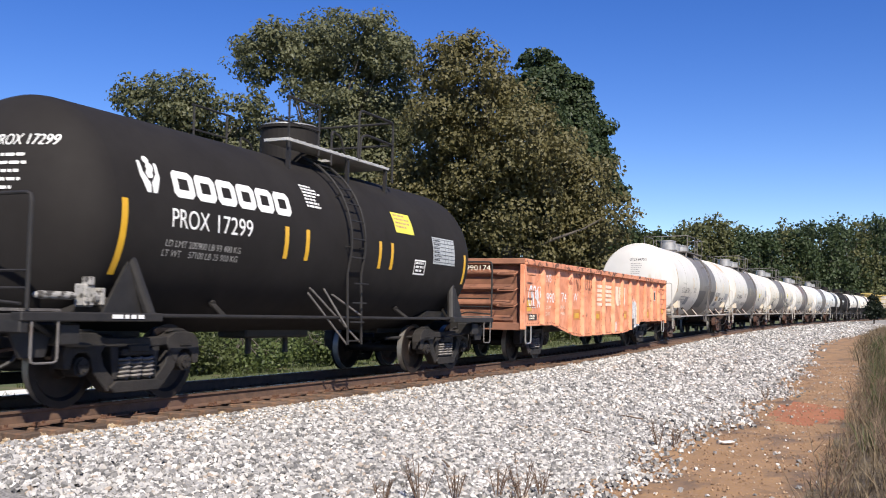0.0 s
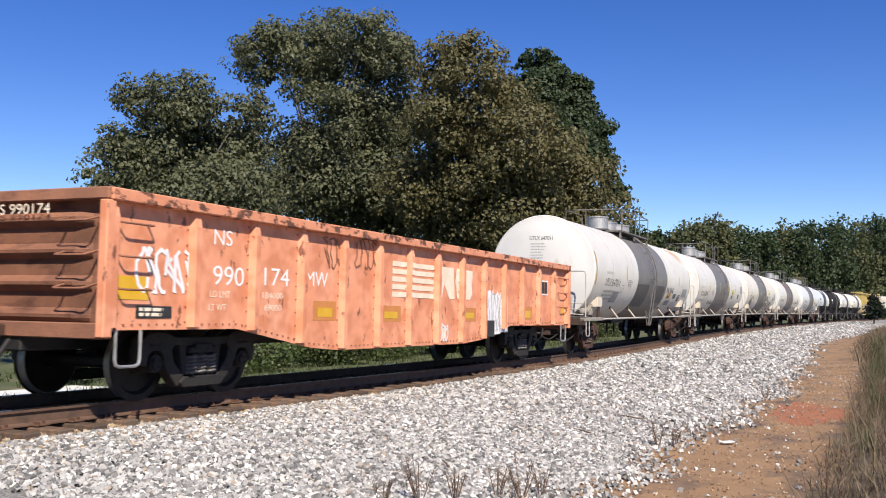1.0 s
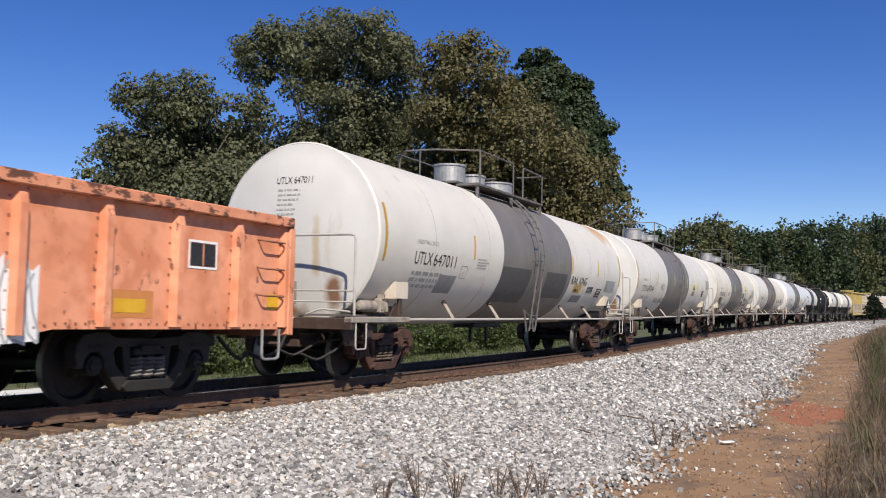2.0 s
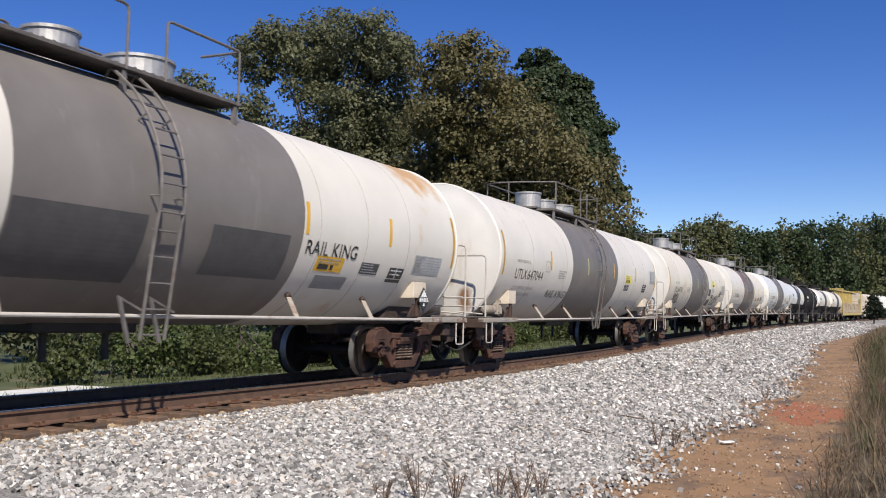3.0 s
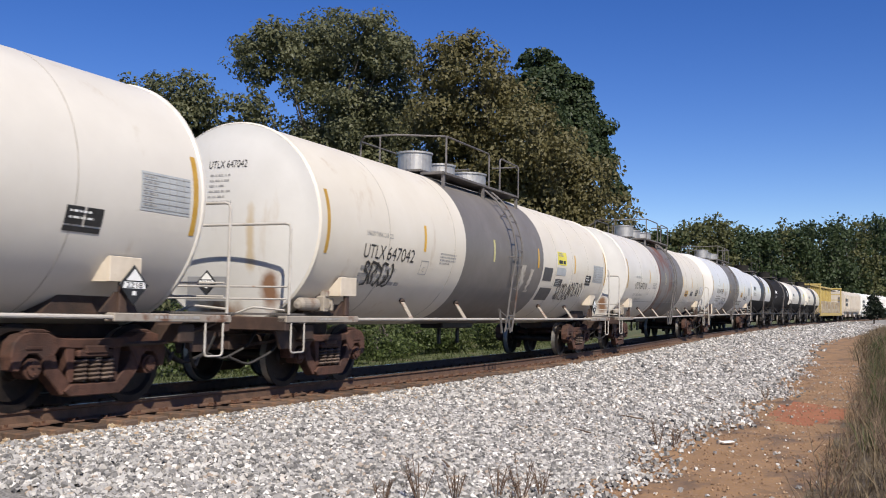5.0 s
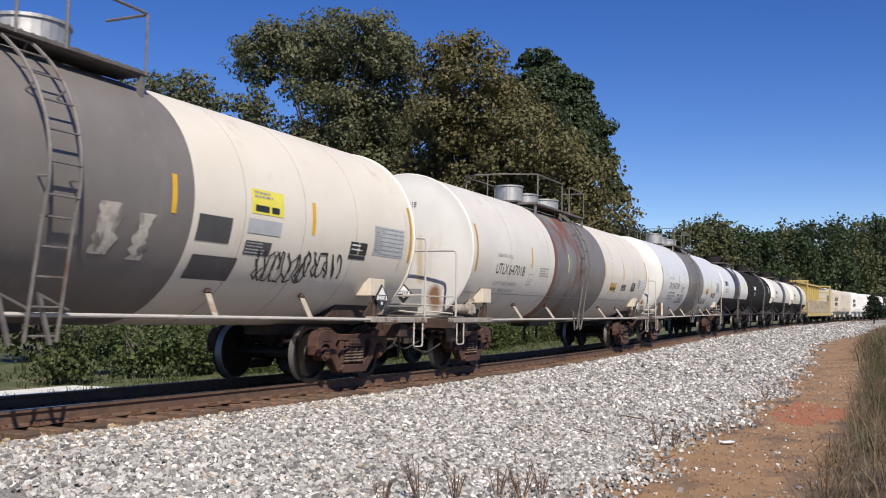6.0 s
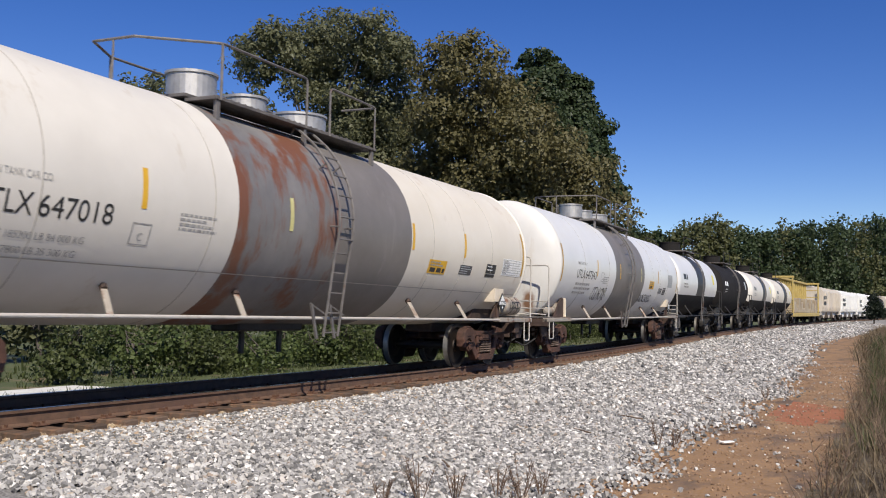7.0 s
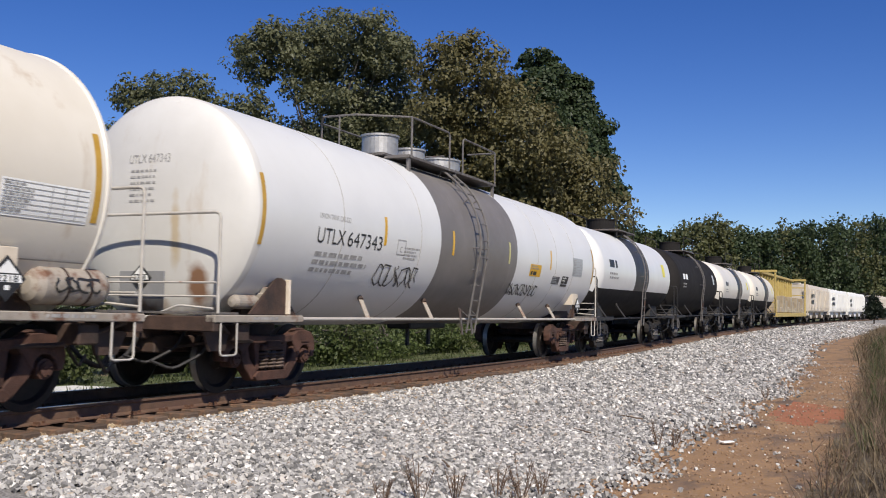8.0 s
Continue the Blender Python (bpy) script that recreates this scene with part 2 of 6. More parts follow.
M_GRATE = mat("walkway_grating", (0.11, 0.1, 0.095), (0.17, 0.155, 0.145), 5, 0.7, 0.3, 0.6, 120, (0.1, 0.06, 0.04), 0.6)
M_LGRATE = mat("pale_walkway_grating", (0.42, 0.42, 0.41), (0.52, 0.52, 0.5), 5, 0.6, 0.3, 0.6, 120)
M_LADDER = mat("worn_ladder_steel", (0.13, 0.12, 0.115), (0.2, 0.185, 0.175), 6, 0.6, 0.3, 0.1, 30, RUST, 0.58)
M_ORANGE = mat("faded_orange_paint", (0.73, 0.29, 0.155), (0.79, 0.38, 0.235), 1.3, 0.6, 0, 0.12, 18, (0.2, 0.075, 0.045), 0.615, 0.05, (6.5, 6.5, 3.2), fine=((0.6, 0.22, 0.11), 2.6))
M_CHORD = mat("scraped_orange_rail_paint", (0.6, 0.23, 0.12), (0.7, 0.3, 0.17), 2.5, 0.65, 0, 0.2, 25, (0.13, 0.055, 0.033), 0.53, 0.05, (4.5, 4.5, 7))
M_AMBER = mat("faded_amber_paint", (0.5, 0.19, 0.05), (0.56, 0.23, 0.07), 3, 0.6)
M_RUSTY = mat("rusted_steel_sheet", (0.2, 0.085, 0.05), (0.3, 0.13, 0.075), 2.0, 0.85, 0, 0.4, 30, (0.09, 0.045, 0.032), 0.55, 0.15, (2, 2, 2))
M_RED_RUST = mat("orange_paint_weathered_to_rust", (0.2, 0.09, 0.055), (0.32, 0.14, 0.08), 1.5, 0.8, 0, 0.3, 25, (0.12, 0.05, 0.034), 0.54, 0.12, (2, 1, 3))
M_YELLOW = mat("yellow_reflective_tape", (0.62, 0.34, 0.015), (0.68, 0.4, 0.03), 5, 0.35, 0, 0, 30, (0.4, 0.28, 0.05), 0.62)
M_PALEYELLOW = mat("sun_bleached_tape", (0.5, 0.46, 0.18), (0.58, 0.54, 0.26), 5, 0.4)
M_OCHRE = mat("grimy_ochre_tape", (0.42, 0.24, 0.03), (0.5, 0.3, 0.05), 5, 0.4, 0, 0, 30, (0.3, 0.19, 0.05), 0.6)
M_LEMON = mat("lemon_placard", (0.66, 0.58, 0.06), (0.72, 0.64, 0.1), 5, 0.5)
M_INK = mat("black_lettering", (0.015, 0.015, 0.016), (0.03, 0.03, 0.03), 12, 0.5)
M_FADED = mat("faded_grey_lettering", (0.22, 0.215, 0.21), (0.4, 0.39, 0.37), 14, 0.6)
M_LETTER = mat("white_lettering", (0.74, 0.74, 0.72), (0.82, 0.82, 0.8), 9, 0.5)
M_PALE = mat("worn_white_lettering", (0.74, 0.6, 0.44), (0.82, 0.72, 0.58), 5, 0.6)
M_GRAF = mat("white_spray_paint", (0.74, 0.72, 0.72), (0.82, 0.81, 0.81), 3, 0.55)
M_PANEL = mat("stencil_panel_grey", (0.36, 0.38, 0.39), (0.42, 0.44, 0.45), 5, 0.55)
M_BELTPATCH = mat("dark_overpaint_patch", (0.056, 0.0544, 0.056), (0.072, 0.0704, 0.072), 4, 0.55)
M_VALVE = mat("chipped_pale_valve_paint", (0.26, 0.25, 0.24), (0.36, 0.35, 0.33), 9, 0.6, 0, 0.2, 40, (0.05, 0.045, 0.04), 0.5, 0.08, (9, 9, 9))
M_PATCH = mat("grey_paint_patch", (0.2, 0.2, 0.205), (0.24, 0.24, 0.245), 4, 0.55)
M_RUSTSTAIN = mat("rust_stain", (0.36, 0.2, 0.1), (0.5, 0.36, 0.22), 3, 0.7)
M_YCAR = mat("yellow_car_paint", (0.4, 0.29, 0.085), (0.48, 0.36, 0.12), 2, 0.55, 0, 0.1, 20, (0.22, 0.14, 0.07), 0.58)
M_TAN = mat("tan_hopper_paint", (0.5, 0.44, 0.36), (0.58, 0.52, 0.44), 1, 0.55, 0, 0.08, 10, (0.3, 0.24, 0.19), 0.58, 0.2, (2, 2, 0.4))
M_HWHITE = mat("white_hopper_paint", (0.68, 0.67, 0.64), (0.75, 0.74, 0.71), 1, 0.5, 0, 0.08, 10, (0.45, 0.42, 0.38), 0.6, 0.2, (2, 2, 0.4))
M_WRAP = mat("lumber_wrap", (0.26, 0.2, 0.13), (0.42, 0.36, 0.26), 0.7, 0.6)
M_BALLAST = mat("crushed_granite", (0.0936, 0.09, 0.0864), (0.187, 0.18, 0.173), 26, 0.95, 0, 1.0, 34, (0.144, 0.115, 0.0864), 0.6, 0.1, (0.504, 0.504, 0.504), fine=((0.288, 0.277, 0.266), 38))
M_DIRT = mat("tan_clay", (0.205, 0.118, 0.052), (0.33, 0.195, 0.09), 1.1, 0.95, 0, 0.8, 16, (0.118, 0.0806, 0.0582), 0.5, 0.14, (0.784, 1.23, 1.01), fine=((0.258, 0.162, 0.0952), 24))
M_CLAY = mat("red_clay", (0.291, 0.101, 0.047), (0.302, 0.129, 0.065), 3, 0.95, 0, 0.6, 20)
M_SOIL = mat("grassy_soil", (0.055, 0.064, 0.024), (0.1, 0.094, 0.044), 0.8, 0.95, 0, 0.8, 12, (0.2, 0.15, 0.09), 0.55, 0.12, (0.6, 0.6, 0.6), fine=((0.06, 0.09, 0.025), 18))
M_DRYSOIL = mat("dry_bank_soil", (0.06, 0.048, 0.03), (0.11, 0.084, 0.052), 0.9, 0.95, 0, 0.8, 14, (0.07, 0.07, 0.03), 0.55, 0.15, (0.6, 0.6, 0.6), fine=((0.19, 0.145, 0.09), 20))
M_CONC = mat("pale_gravel_lane", (0.55, 0.54, 0.5), (0.66, 0.65, 0.61), 3, 0.9, 0, 0.4, 40)
M_BARK = mat("grey_bark", (0.055, 0.047, 0.04), (0.1, 0.085, 0.072), 5, 0.95, 0, 0.9, 18)
M_OAK = leaf_mat("oak_leaves", (0.0798, 0.0874, 0.0454), (0.176, 0.181, 0.0958))
M_OLIVE = leaf_mat("turning_oak_leaves", (0.0907, 0.0857, 0.037), (0.181, 0.16, 0.0706), (0.21, 0.155, 0.0756))
M_DEEP = leaf_mat("deep_green_leaves", (0.0302, 0.047, 0.0218), (0.0672, 0.0924, 0.0403))
M_CEDAR = leaf_mat("cedar_needles", (0.008, 0.014, 0.008), (0.022, 0.034, 0.016))
M_FAR1 = leaf_mat("far_green_leaves", (0.0313, 0.0494, 0.0217), (0.0749, 0.103, 0.0434), spread=0.3)
M_FAR2 = leaf_mat("far_turning_leaves", (0.0664, 0.0749, 0.0302), (0.139, 0.143, 0.0604), (0.162, 0.127, 0.0628), spread=0.3)
M_BUSH = leaf_mat("bush_leaves", (0.0297, 0.0486, 0.0162), (0.115, 0.149, 0.0486), (0.189, 0.189, 0.0878), 0.8)
M_GRASS = leaf_mat("green_grass", (0.0368, 0.0506, 0.0184), (0.103, 0.124, 0.0437), (0.184, 0.161, 0.0805), 0.7)
M_STRAW = leaf_mat("dry_grass", (0.075, 0.0562, 0.0356), (0.244, 0.188, 0.116), (0.506, 0.394, 0.254), 0.85)
M_TWIG = mat("dead_twig", (0.1, 0.065, 0.045), (0.17, 0.115, 0.08), 6, 0.9)


# ---- ground ----
def profile(l, x):
    """Height of the ground over the rail head, across the line."""
    h = np.interp(l, [-600, -60, -14, -9.6, -8.7, -6.9, -5.6, -2.4, -1.45, 1.45, 2.4, 3.8, 6.0, 11, 22, 600], [2.0, 0.9, 0.05, -0.47, -0.62, -0.63, -0.53, -0.285, -0.275, -0.275, -0.285, -0.62, -0.66, -0.8, -1.0, -1.5])
    near = np.clip((120 - x) / 20, 0, 1) * np.clip((x + 5) / 5, 0, 1)
    off = np.clip((np.abs(l + 0.0) - 2.2) / 1.2, 0, 1) * np.clip((14 - np.abs(l)) / 2, 0, 1)
    wave = 0.035 * np.sin(x * 1.13 + l * 0.7) * np.sin(l * 1.9 + 0.4 * x) + 0.018 * np.sin(x * 2.9 - l * 1.3) * np.sin(l * 3.7 + 1.0)
    return h + wave * near * off


def near_line(x):
    xc = np.clip(x, -390, 690)
    return np.interp(xc, _PX, _PY), np.interp(xc, _PX, _PZ)


def ground_z(x, y):
    yl, zl = near_line(x)
    return float(zl + profile(y - yl, x))


def edge(x):
    """The foot of the ballast shoulder wanders along the line."""
    return float(np.interp(x, [0, 12, 17, 23, 36, 60, 75, 95, 160], [-6.6, -6.5, -6.6, -6.85, -6.6, -6.2, -6.6, -8.2, -8.6])) + 0.14 * math.sin(x * 0.9 + 1.0) + 0.09 * math.sin(x * 2.1)


def build_ground():
    xs = np.concatenate([np.linspace(-3000, -120, 14), np.arange(-100, 0, 5.0), np.arange(0, 45, 0.3), np.arange(45, 120, 1.2), np.arange(120, 330, 5.0), np.linspace(340, 4500, 20)])
    ls = np.concatenate([np.linspace(-3000, -40, 10), np.arange(-34, -14, 2.0), np.arange(-13, 9.2, 0.22), np.arange(9.4, 40, 1.5), np.linspace(45, 3500, 14)])
    X, Lm = np.meshgrid(xs, ls, indexing="ij")
    YL, ZL = near_line(X)
    Y, Z = YL + Lm, ZL + profile(Lm, X)
    n, m = X.shape
    idx = np.arange(n * m).reshape(n, m)
    f = np.stack([idx[:-1, :-1], idx[1:, :-1], idx[1:, 1:], idx[:-1, 1:]], -1).reshape(-1, 4)
    me = solid("ground", np.stack([X, Y, Z], -1).reshape(-1, 3), f, [M_SOIL, M_DIRT, M_BALLAST, M_CLAY, M_CONC, M_DRYSOIL], True)
    cx = (X[:-1, :-1] + X[1:, 1:]).ravel() / 2
    cl = (Lm[:-1, :-1] + Lm[1:, 1:]).ravel() / 2
    mi = np.zeros(len(f), dtype=np.int32)
    for k in range(len(f)):
        x, l = cx[k], cl[k]
        wob = 0.25 * noise.noise((x * 0.8, l * 0.8, 2.0))
        if edge(x) + 0.12 + wob * 0.8 < l < 4.0 + wob * 0.3 and -300 < x < 500:
            mi[k] = 2
        elif -8.75 + wob * 1.6 < l <= edge(x) + 0.12 + wob * 0.8 and -200 < x < 300:
            mi[k] = 1
            if (x - 20.3) ** 2 / 4.5 + (l + 7.95) ** 2 / 0.45 < 1 + 2 * wob:
                mi[k] = 3
        elif l < -8 and l > -40:
            mi[k] = 5
        elif 6.9 < l - wob * 0.6 < 8.3 and -80 < x < 17.3:
            mi[k] = 4
    me.polygons.foreach_set("material_index", mi)
    tagged(new("ground", me), "grassy ground with a red clay strip and pale gravel shoulder", "ground", kind="structure")


build_ground()


def stone_mat(name, shades):
    m = bpy.data.materials.new(name)
    m.use_nodes = True
    nt = m.node_tree
    bs = nt.nodes["Principled BSDF"]
    geo = nt.nodes.new("ShaderNodeNewGeometry")
    cr = nt.nodes.new("ShaderNodeValToRGB")
    els = cr.color_ramp.elements
    for e, col in zip((els[0], els[1]), shades[:2]):
        e.color = (*col, 1)
    for p, col in zip((0.25, 0.55, 0.82, 0.88, 0.92), shades[2:]):
        els.new(p).color = (*col, 1)
    nt.links.new(geo.outputs["Random Per Island"], cr.inputs[0])
    co = nt.nodes.new("ShaderNodeTexCoord")
    ns = nt.nodes.new("ShaderNodeTexNoise")
    ns.inputs["Scale"].default_value = 55
    nt.links.new(co.outputs["Object"], ns.inputs[0])
    mr = nt.nodes.new("ShaderNodeMapRange")
    mr.inputs["To Min"].default_value, mr.inputs["To Max"].default_value = 0.75, 1.25
    nt.links.new(ns.outputs["Fac"], mr.inputs["Value"])
    hs = nt.nodes.new("ShaderNodeHueSaturation")
    nt.links.new(cr.outputs[0], hs.inputs["Color"])
    nt.links.new(mr.outputs[0], hs.inputs["Value"])
    nt.links.new(hs.outputs[0], bs.inputs["Base Color"])
    bs.inputs["Roughness"].default_value = 0.85
    return m


M_STONE = stone_mat("granite_stone", [(0.0902, 0.088, 0.0857), (0.744, 0.722, 0.688), (0.192, 0.186, 0.18), (0.338, 0.327, 0.316), (0.474, 0.457, 0.434), (0.293, 0.226, 0.169), (0.564, 0.547, 0.525)])
M_STONE_TAN = stone_mat("rust_dusted_stone", [(0.114, 0.0798, 0.0513), (0.593, 0.479, 0.342), (0.228, 0.16, 0.0969), (0.342, 0.251, 0.16), (0.433, 0.342, 0.228), (0.228, 0.137, 0.0798), (0.479, 0.41, 0.319)])
M_PEBBLE = stone_mat("clay_pebble", [(0.12, 0.07, 0.04), (0.5, 0.42, 0.32), (0.2, 0.12, 0.07), (0.28, 0.17, 0.1), (0.34, 0.23, 0.14), (0.22, 0.16, 0.12), (0.42, 0.34, 0.26)])


def stones(name, n, xr, lr, size, label, keep, seed, sink=0.2, material=None):
    rg = np.random.default_rng(seed)
    u = rg.random(n)
    x = xr[0] + (xr[1] - xr[0]) * u
    l = lr[0] + (lr[1] - lr[0]) * rg.random(n)
    ok = np.array([keep(a, b, c) for a, b, c in zip(x, l, rg.random(n))])
    x, l = x[ok], l[ok]
    n = len(x)
    yl, zl = near_line(x)
    sz = size * (0.6 + 0.8 * rg.random(n) ** 1.5)
    base = np.array([[a, b, c] for c in (-1, 1) for b in (-1, 1) for a in (-1, 1)], dtype=float) * 0.4
    v = (base[None] + 0.3 * (rg.random((n, 8, 3)) - 0.5)) * (0.75 + 0.5 * rg.random((n, 1, 3))) * sz[:, None, None]
    q = rg.normal(size=(n, 4))
    q /= np.linalg.norm(q, axis=1, keepdims=True)
    w, a, b, c = q.T
    R = np.stack([1 - 2 * (b * b + c * c), 2 * (a * b - c * w), 2 * (a * c + b * w), 2 * (a * b + c * w), 1 - 2 * (a * a + c * c), 2 * (b * c - a * w), 2 * (a * c - b * w), 2 * (b * c + a * w), 1 - 2 * (a * a + b * b)], -1).reshape(n, 3, 3)
    v = np.einsum("nij,nkj->nki", R, v)
    v += np.stack([x, yl + l, zl + profile(l, x) + sz * (sink + 0.25 * rg.random(n))], -1)[:, None]
    fq = np.array([[0, 2, 3, 1], [4, 5, 7, 6], [0, 1, 5, 4], [2, 6, 7, 3], [0, 4, 6, 2], [1, 3, 7, 5]])
    # the undersides rest in the bed and are left out
    under = (v[:, fq].mean(axis=2) - v.mean(axis=1)[:, None])[:, :, 2] < -0.12 * sz[:, None]
    f = (fq[None] + 8 * np.arange(n)[:, None, None])[~under]
    tagged(new(name, solid(name, v.reshape(-1, 3), f, material or M_STONE)), label, "gravel", kind="stuff")


def clear_of_ties(x, l):
    f = (x - 7.9193) / 0.5041
    return abs(f - round(f)) * 0.5041 > 0.135


def on_shoulder(x, l, r):
    return l > edge(x) + 0.3 - 0.95 * r ** 4 and l < -1.33


stones("ballast_stones", 68000, (5.6, 15), (-7.3, -1.3), 0.043, "grey crushed granite ballast beside the track", lambda x, l, r: on_shoulder(x, l, r) and l + 9.57 < x * 1.22, 11)
stones("ballast_stones", 32000, (15, 26), (-7.5, -1.3), 0.056, "grey crushed granite ballast along the shoulder", on_shoulder, 12)
stones("ballast_stones", 20000, (26, 46), (-7.5, -1.0), 0.075, "grey crushed granite ballast along the shoulder", on_shoulder, 13)
stones("ballast_stones", 13000, (46, 85), (-7.6, -1.0), 0.095, "grey crushed granite ballast along the shoulder", on_shoulder, 17)
stones("ballast_stones", 7000, (85, 160), (-9.0, -1.0), 0.15, "grey crushed granite ballast along the shoulder", on_shoulder, 20)
stones("rusty_ballast_stones", 20000, (5.5, 30), (-2.5, -0.85), 0.04, "rust-dusted tan ballast at the tie ends", lambda x, l, r: (l < -1.33 and r < 2.25 + 0.85 * l) or (l >= -1.33 and clear_of_ties(x, l)), 18, 0.15, M_STONE_TAN)
stones("ballast_stones", 6000, (5, 40), (1.2, 4.0), 0.07, "shaded granite ballast beyond the track", lambda x, l, r: True, 14)
stones("ballast_stones", 5000, (3, 40), (-0.7, 0.7), 0.06, "dark ballast between the rails", lambda x, l, r: clear_of_ties(x, l), 16)
stones("stray_stones", 7000, (7, 40), (-8.9, -6.0), 0.02, "stray pebbles on the clay strip", lambda x, l, r: l < edge(x) + 0.3, 15, 0.15, M_PEBBLE)
stones("stray_stones", 260, (7, 40), (-8.7, -6.0), 0.04, "stray pale stones on the clay strip", lambda x, l, r: l < edge(x) + 0.2, 19)


# ---- track ----
def build_track():
    track = thing("track", "rusty railway track on dark wooden ties", "railway track", kind="structure")
    prof = [(-0.075, -0.186), (0.075, -0.186), (0.075, -0.172), (0.012, -0.15), (0.011, -0.05), (0.037, -0.035), (0.037, -0.006), (0.028, 0.0), (-0.028, 0.0), (-0.037, -0.006), (-0.037, -0.035), (-0.011, -0.05), (-0.012, -0.15), (-0.075, -0.172)]
    ss = np.concatenate([np.arange(-120, 0, 6.0), np.arange(0, 240, 2.0), np.arange(240, 480, 6.0)])
    for y in (-0.7535, 0.7535):
        vs, fs, mi = [], [], []
        n = len(prof)
        for s in ss:
            vs += [on_line(s, y + a, b)[:] for a, b in prof]
        for i in range(len(ss) - 1):
            for k in range(n):
                j = (k + 1) % n
                fs.append((i * n + k, i * n + j, (i + 1) * n + j, (i + 1) * n + k))
                mi.append(1 if k in (6, 7, 8) else 0)
        me = solid("rail", vs, fs, [M_RAIL, M_RAILTOP])
        me.polygons.foreach_set("material_index", mi)
        part("rail", me, None, track, "rusty steel rail with a polished head")
    bm = bmesh.new()
    box(bm, -0.114, 0.114, -1.3, 1.3, -0.36, -0.186, 0.012)
    tie = finish(bm, "tie", M_TIE)
    bm = bmesh.new()
    box(bm, -0.095, 0.095, -0.165, 0.155, -0.186, -0.168, 0.004)
    for x, y in ((-0.06, -0.09), (0.06, -0.09), (-0.06, -0.14), (0.06, 0.09)):
        box(bm, x - 0.012, x + 0.012, y - 0.02, y + 0.014, -0.17, -0.138)
    tplate = finish(bm, "tie_plate", M_PLATE)
    rg = random.Random(5)
    for i in range(-8, 190):
        s = 7.9193 + 0.5041 * i
        m = on_line(s, rg.uniform(-0.04, 0.04), rg.uniform(-0.012, 0.004))
        t = line(s)[3] + rg.uniform(-0.02, 0.02)
        part("tie", tie, None, track, m=Matrix.Translation(m) @ Matrix.Rotation(t, 4, "Z"))
        if i < 70:
            for y, f in ((-0.7535, 0), (0.7535, math.pi)):
                part("tie_plate", tplate, None, track, m=Matrix.Translation(on_line(s, y, 0)) @ Matrix.Rotation(line(s)[3] + f, 4, "Z"))
    vs, fs = [], []
    for i in range(190, 800):
        s = 7.9193 + 0.5041 * i
        k = len(vs)
        for a in (-0.114, 0.114):
            for b in (-1.3, 1.3):
                for h in (-0.36, -0.19):
                    vs.append(on_line(s + a, b, h)[:])
        for q in ((0, 1, 3, 2), (4, 6, 7, 5), (0, 4, 5, 1), (2, 3, 7, 6), (1, 5, 7, 3)):
            fs.append([k + z for z in q])
    tagged(part("far_ties", solid("far_ties", vs, fs, M_TIE), None, track), kind="stuff")


build_track()


# ---- leaves, trees, bushes, grass ----
def leaf_cloud(name, centres, radii, count, size, material, seed, flat=0.0, droop=0.75):
    """Leaf cards scattered over clumps; every card is a small bent blade."""
    rg = np.random.default_rng(seed)
    c = np.asarray(centres, float)
    r = np.asarray(radii, float)
    wgt = r ** 2 / np.sum(r ** 2)
    sub = rg.choice(len(c), size=max(8, int(len(c) * 60)), p=wgt)
    d = rg.normal(size=(len(sub), 3))
    d /= np.linalg.norm(d, axis=1, keepdims=True)
    sc = c[sub] + d * (r[sub] * (0.35 + 0.72 * rg.random(len(sub))))[:, None] * np.array([1, 1, 0.9])
    sr = r[sub] * (0.24 + 0.2 * rg.random(len(sub)))
    w2 = sr ** 2 / np.sum(sr ** 2)
    pick = rg.choice(len(sc), size=count, p=w2)
    e = rg.normal(size=(count, 3))
    e /= np.linalg.norm(e, axis=1, keepdims=True)
    p = sc[pick] + e * (sr[pick] * (0.55 + 0.55 * rg.random(count)))[:, None] * np.array([1, 1, droop])
    nrm = e + d[pick] * 0.5 + rg.normal(size=(count, 3)) * 0.7 + np.array([0, 0, 0.35 + flat])
    nrm /= np.linalg.norm(nrm, axis=1, keepdims=True)
    a = np.cross(nrm, rg.normal(size=(count, 3)))
    a /= np.linalg.norm(a, axis=1, keepdims=True)
    b = np.cross(nrm, a)
    s = size * (0.55 + 0.9 * rg.random(count))
    A, B, N = a * s[:, None] * 0.5, b * s[:, None] * 0.38, nrm * s[:, None] * 0.12
    v = np.stack([p - A, p - B + N, p + A, p + B + N * 0.6], 1).reshape(-1, 3)
    f = np.arange(count * 4).reshape(-1, 4)
    return solid(name, v, f, material)


def limb(bm, a, b, r0, r1, rg, seg=7):
    a, b = Vector(a), Vector(b)
    pts = [a.lerp(b, k / 4) + Vector((rg.uniform(-1, 1), rg.uniform(-1, 1), 0)) * (b - a).length * 0.05 * (0 < k < 4) for k in range(5)]
    for k in range(4):
        rod(bm, pts[k], pts[k + 1], r0 + (r1 - r0) * k / 4, seg, r0 + (r1 - r0) * (k + 1) / 4)


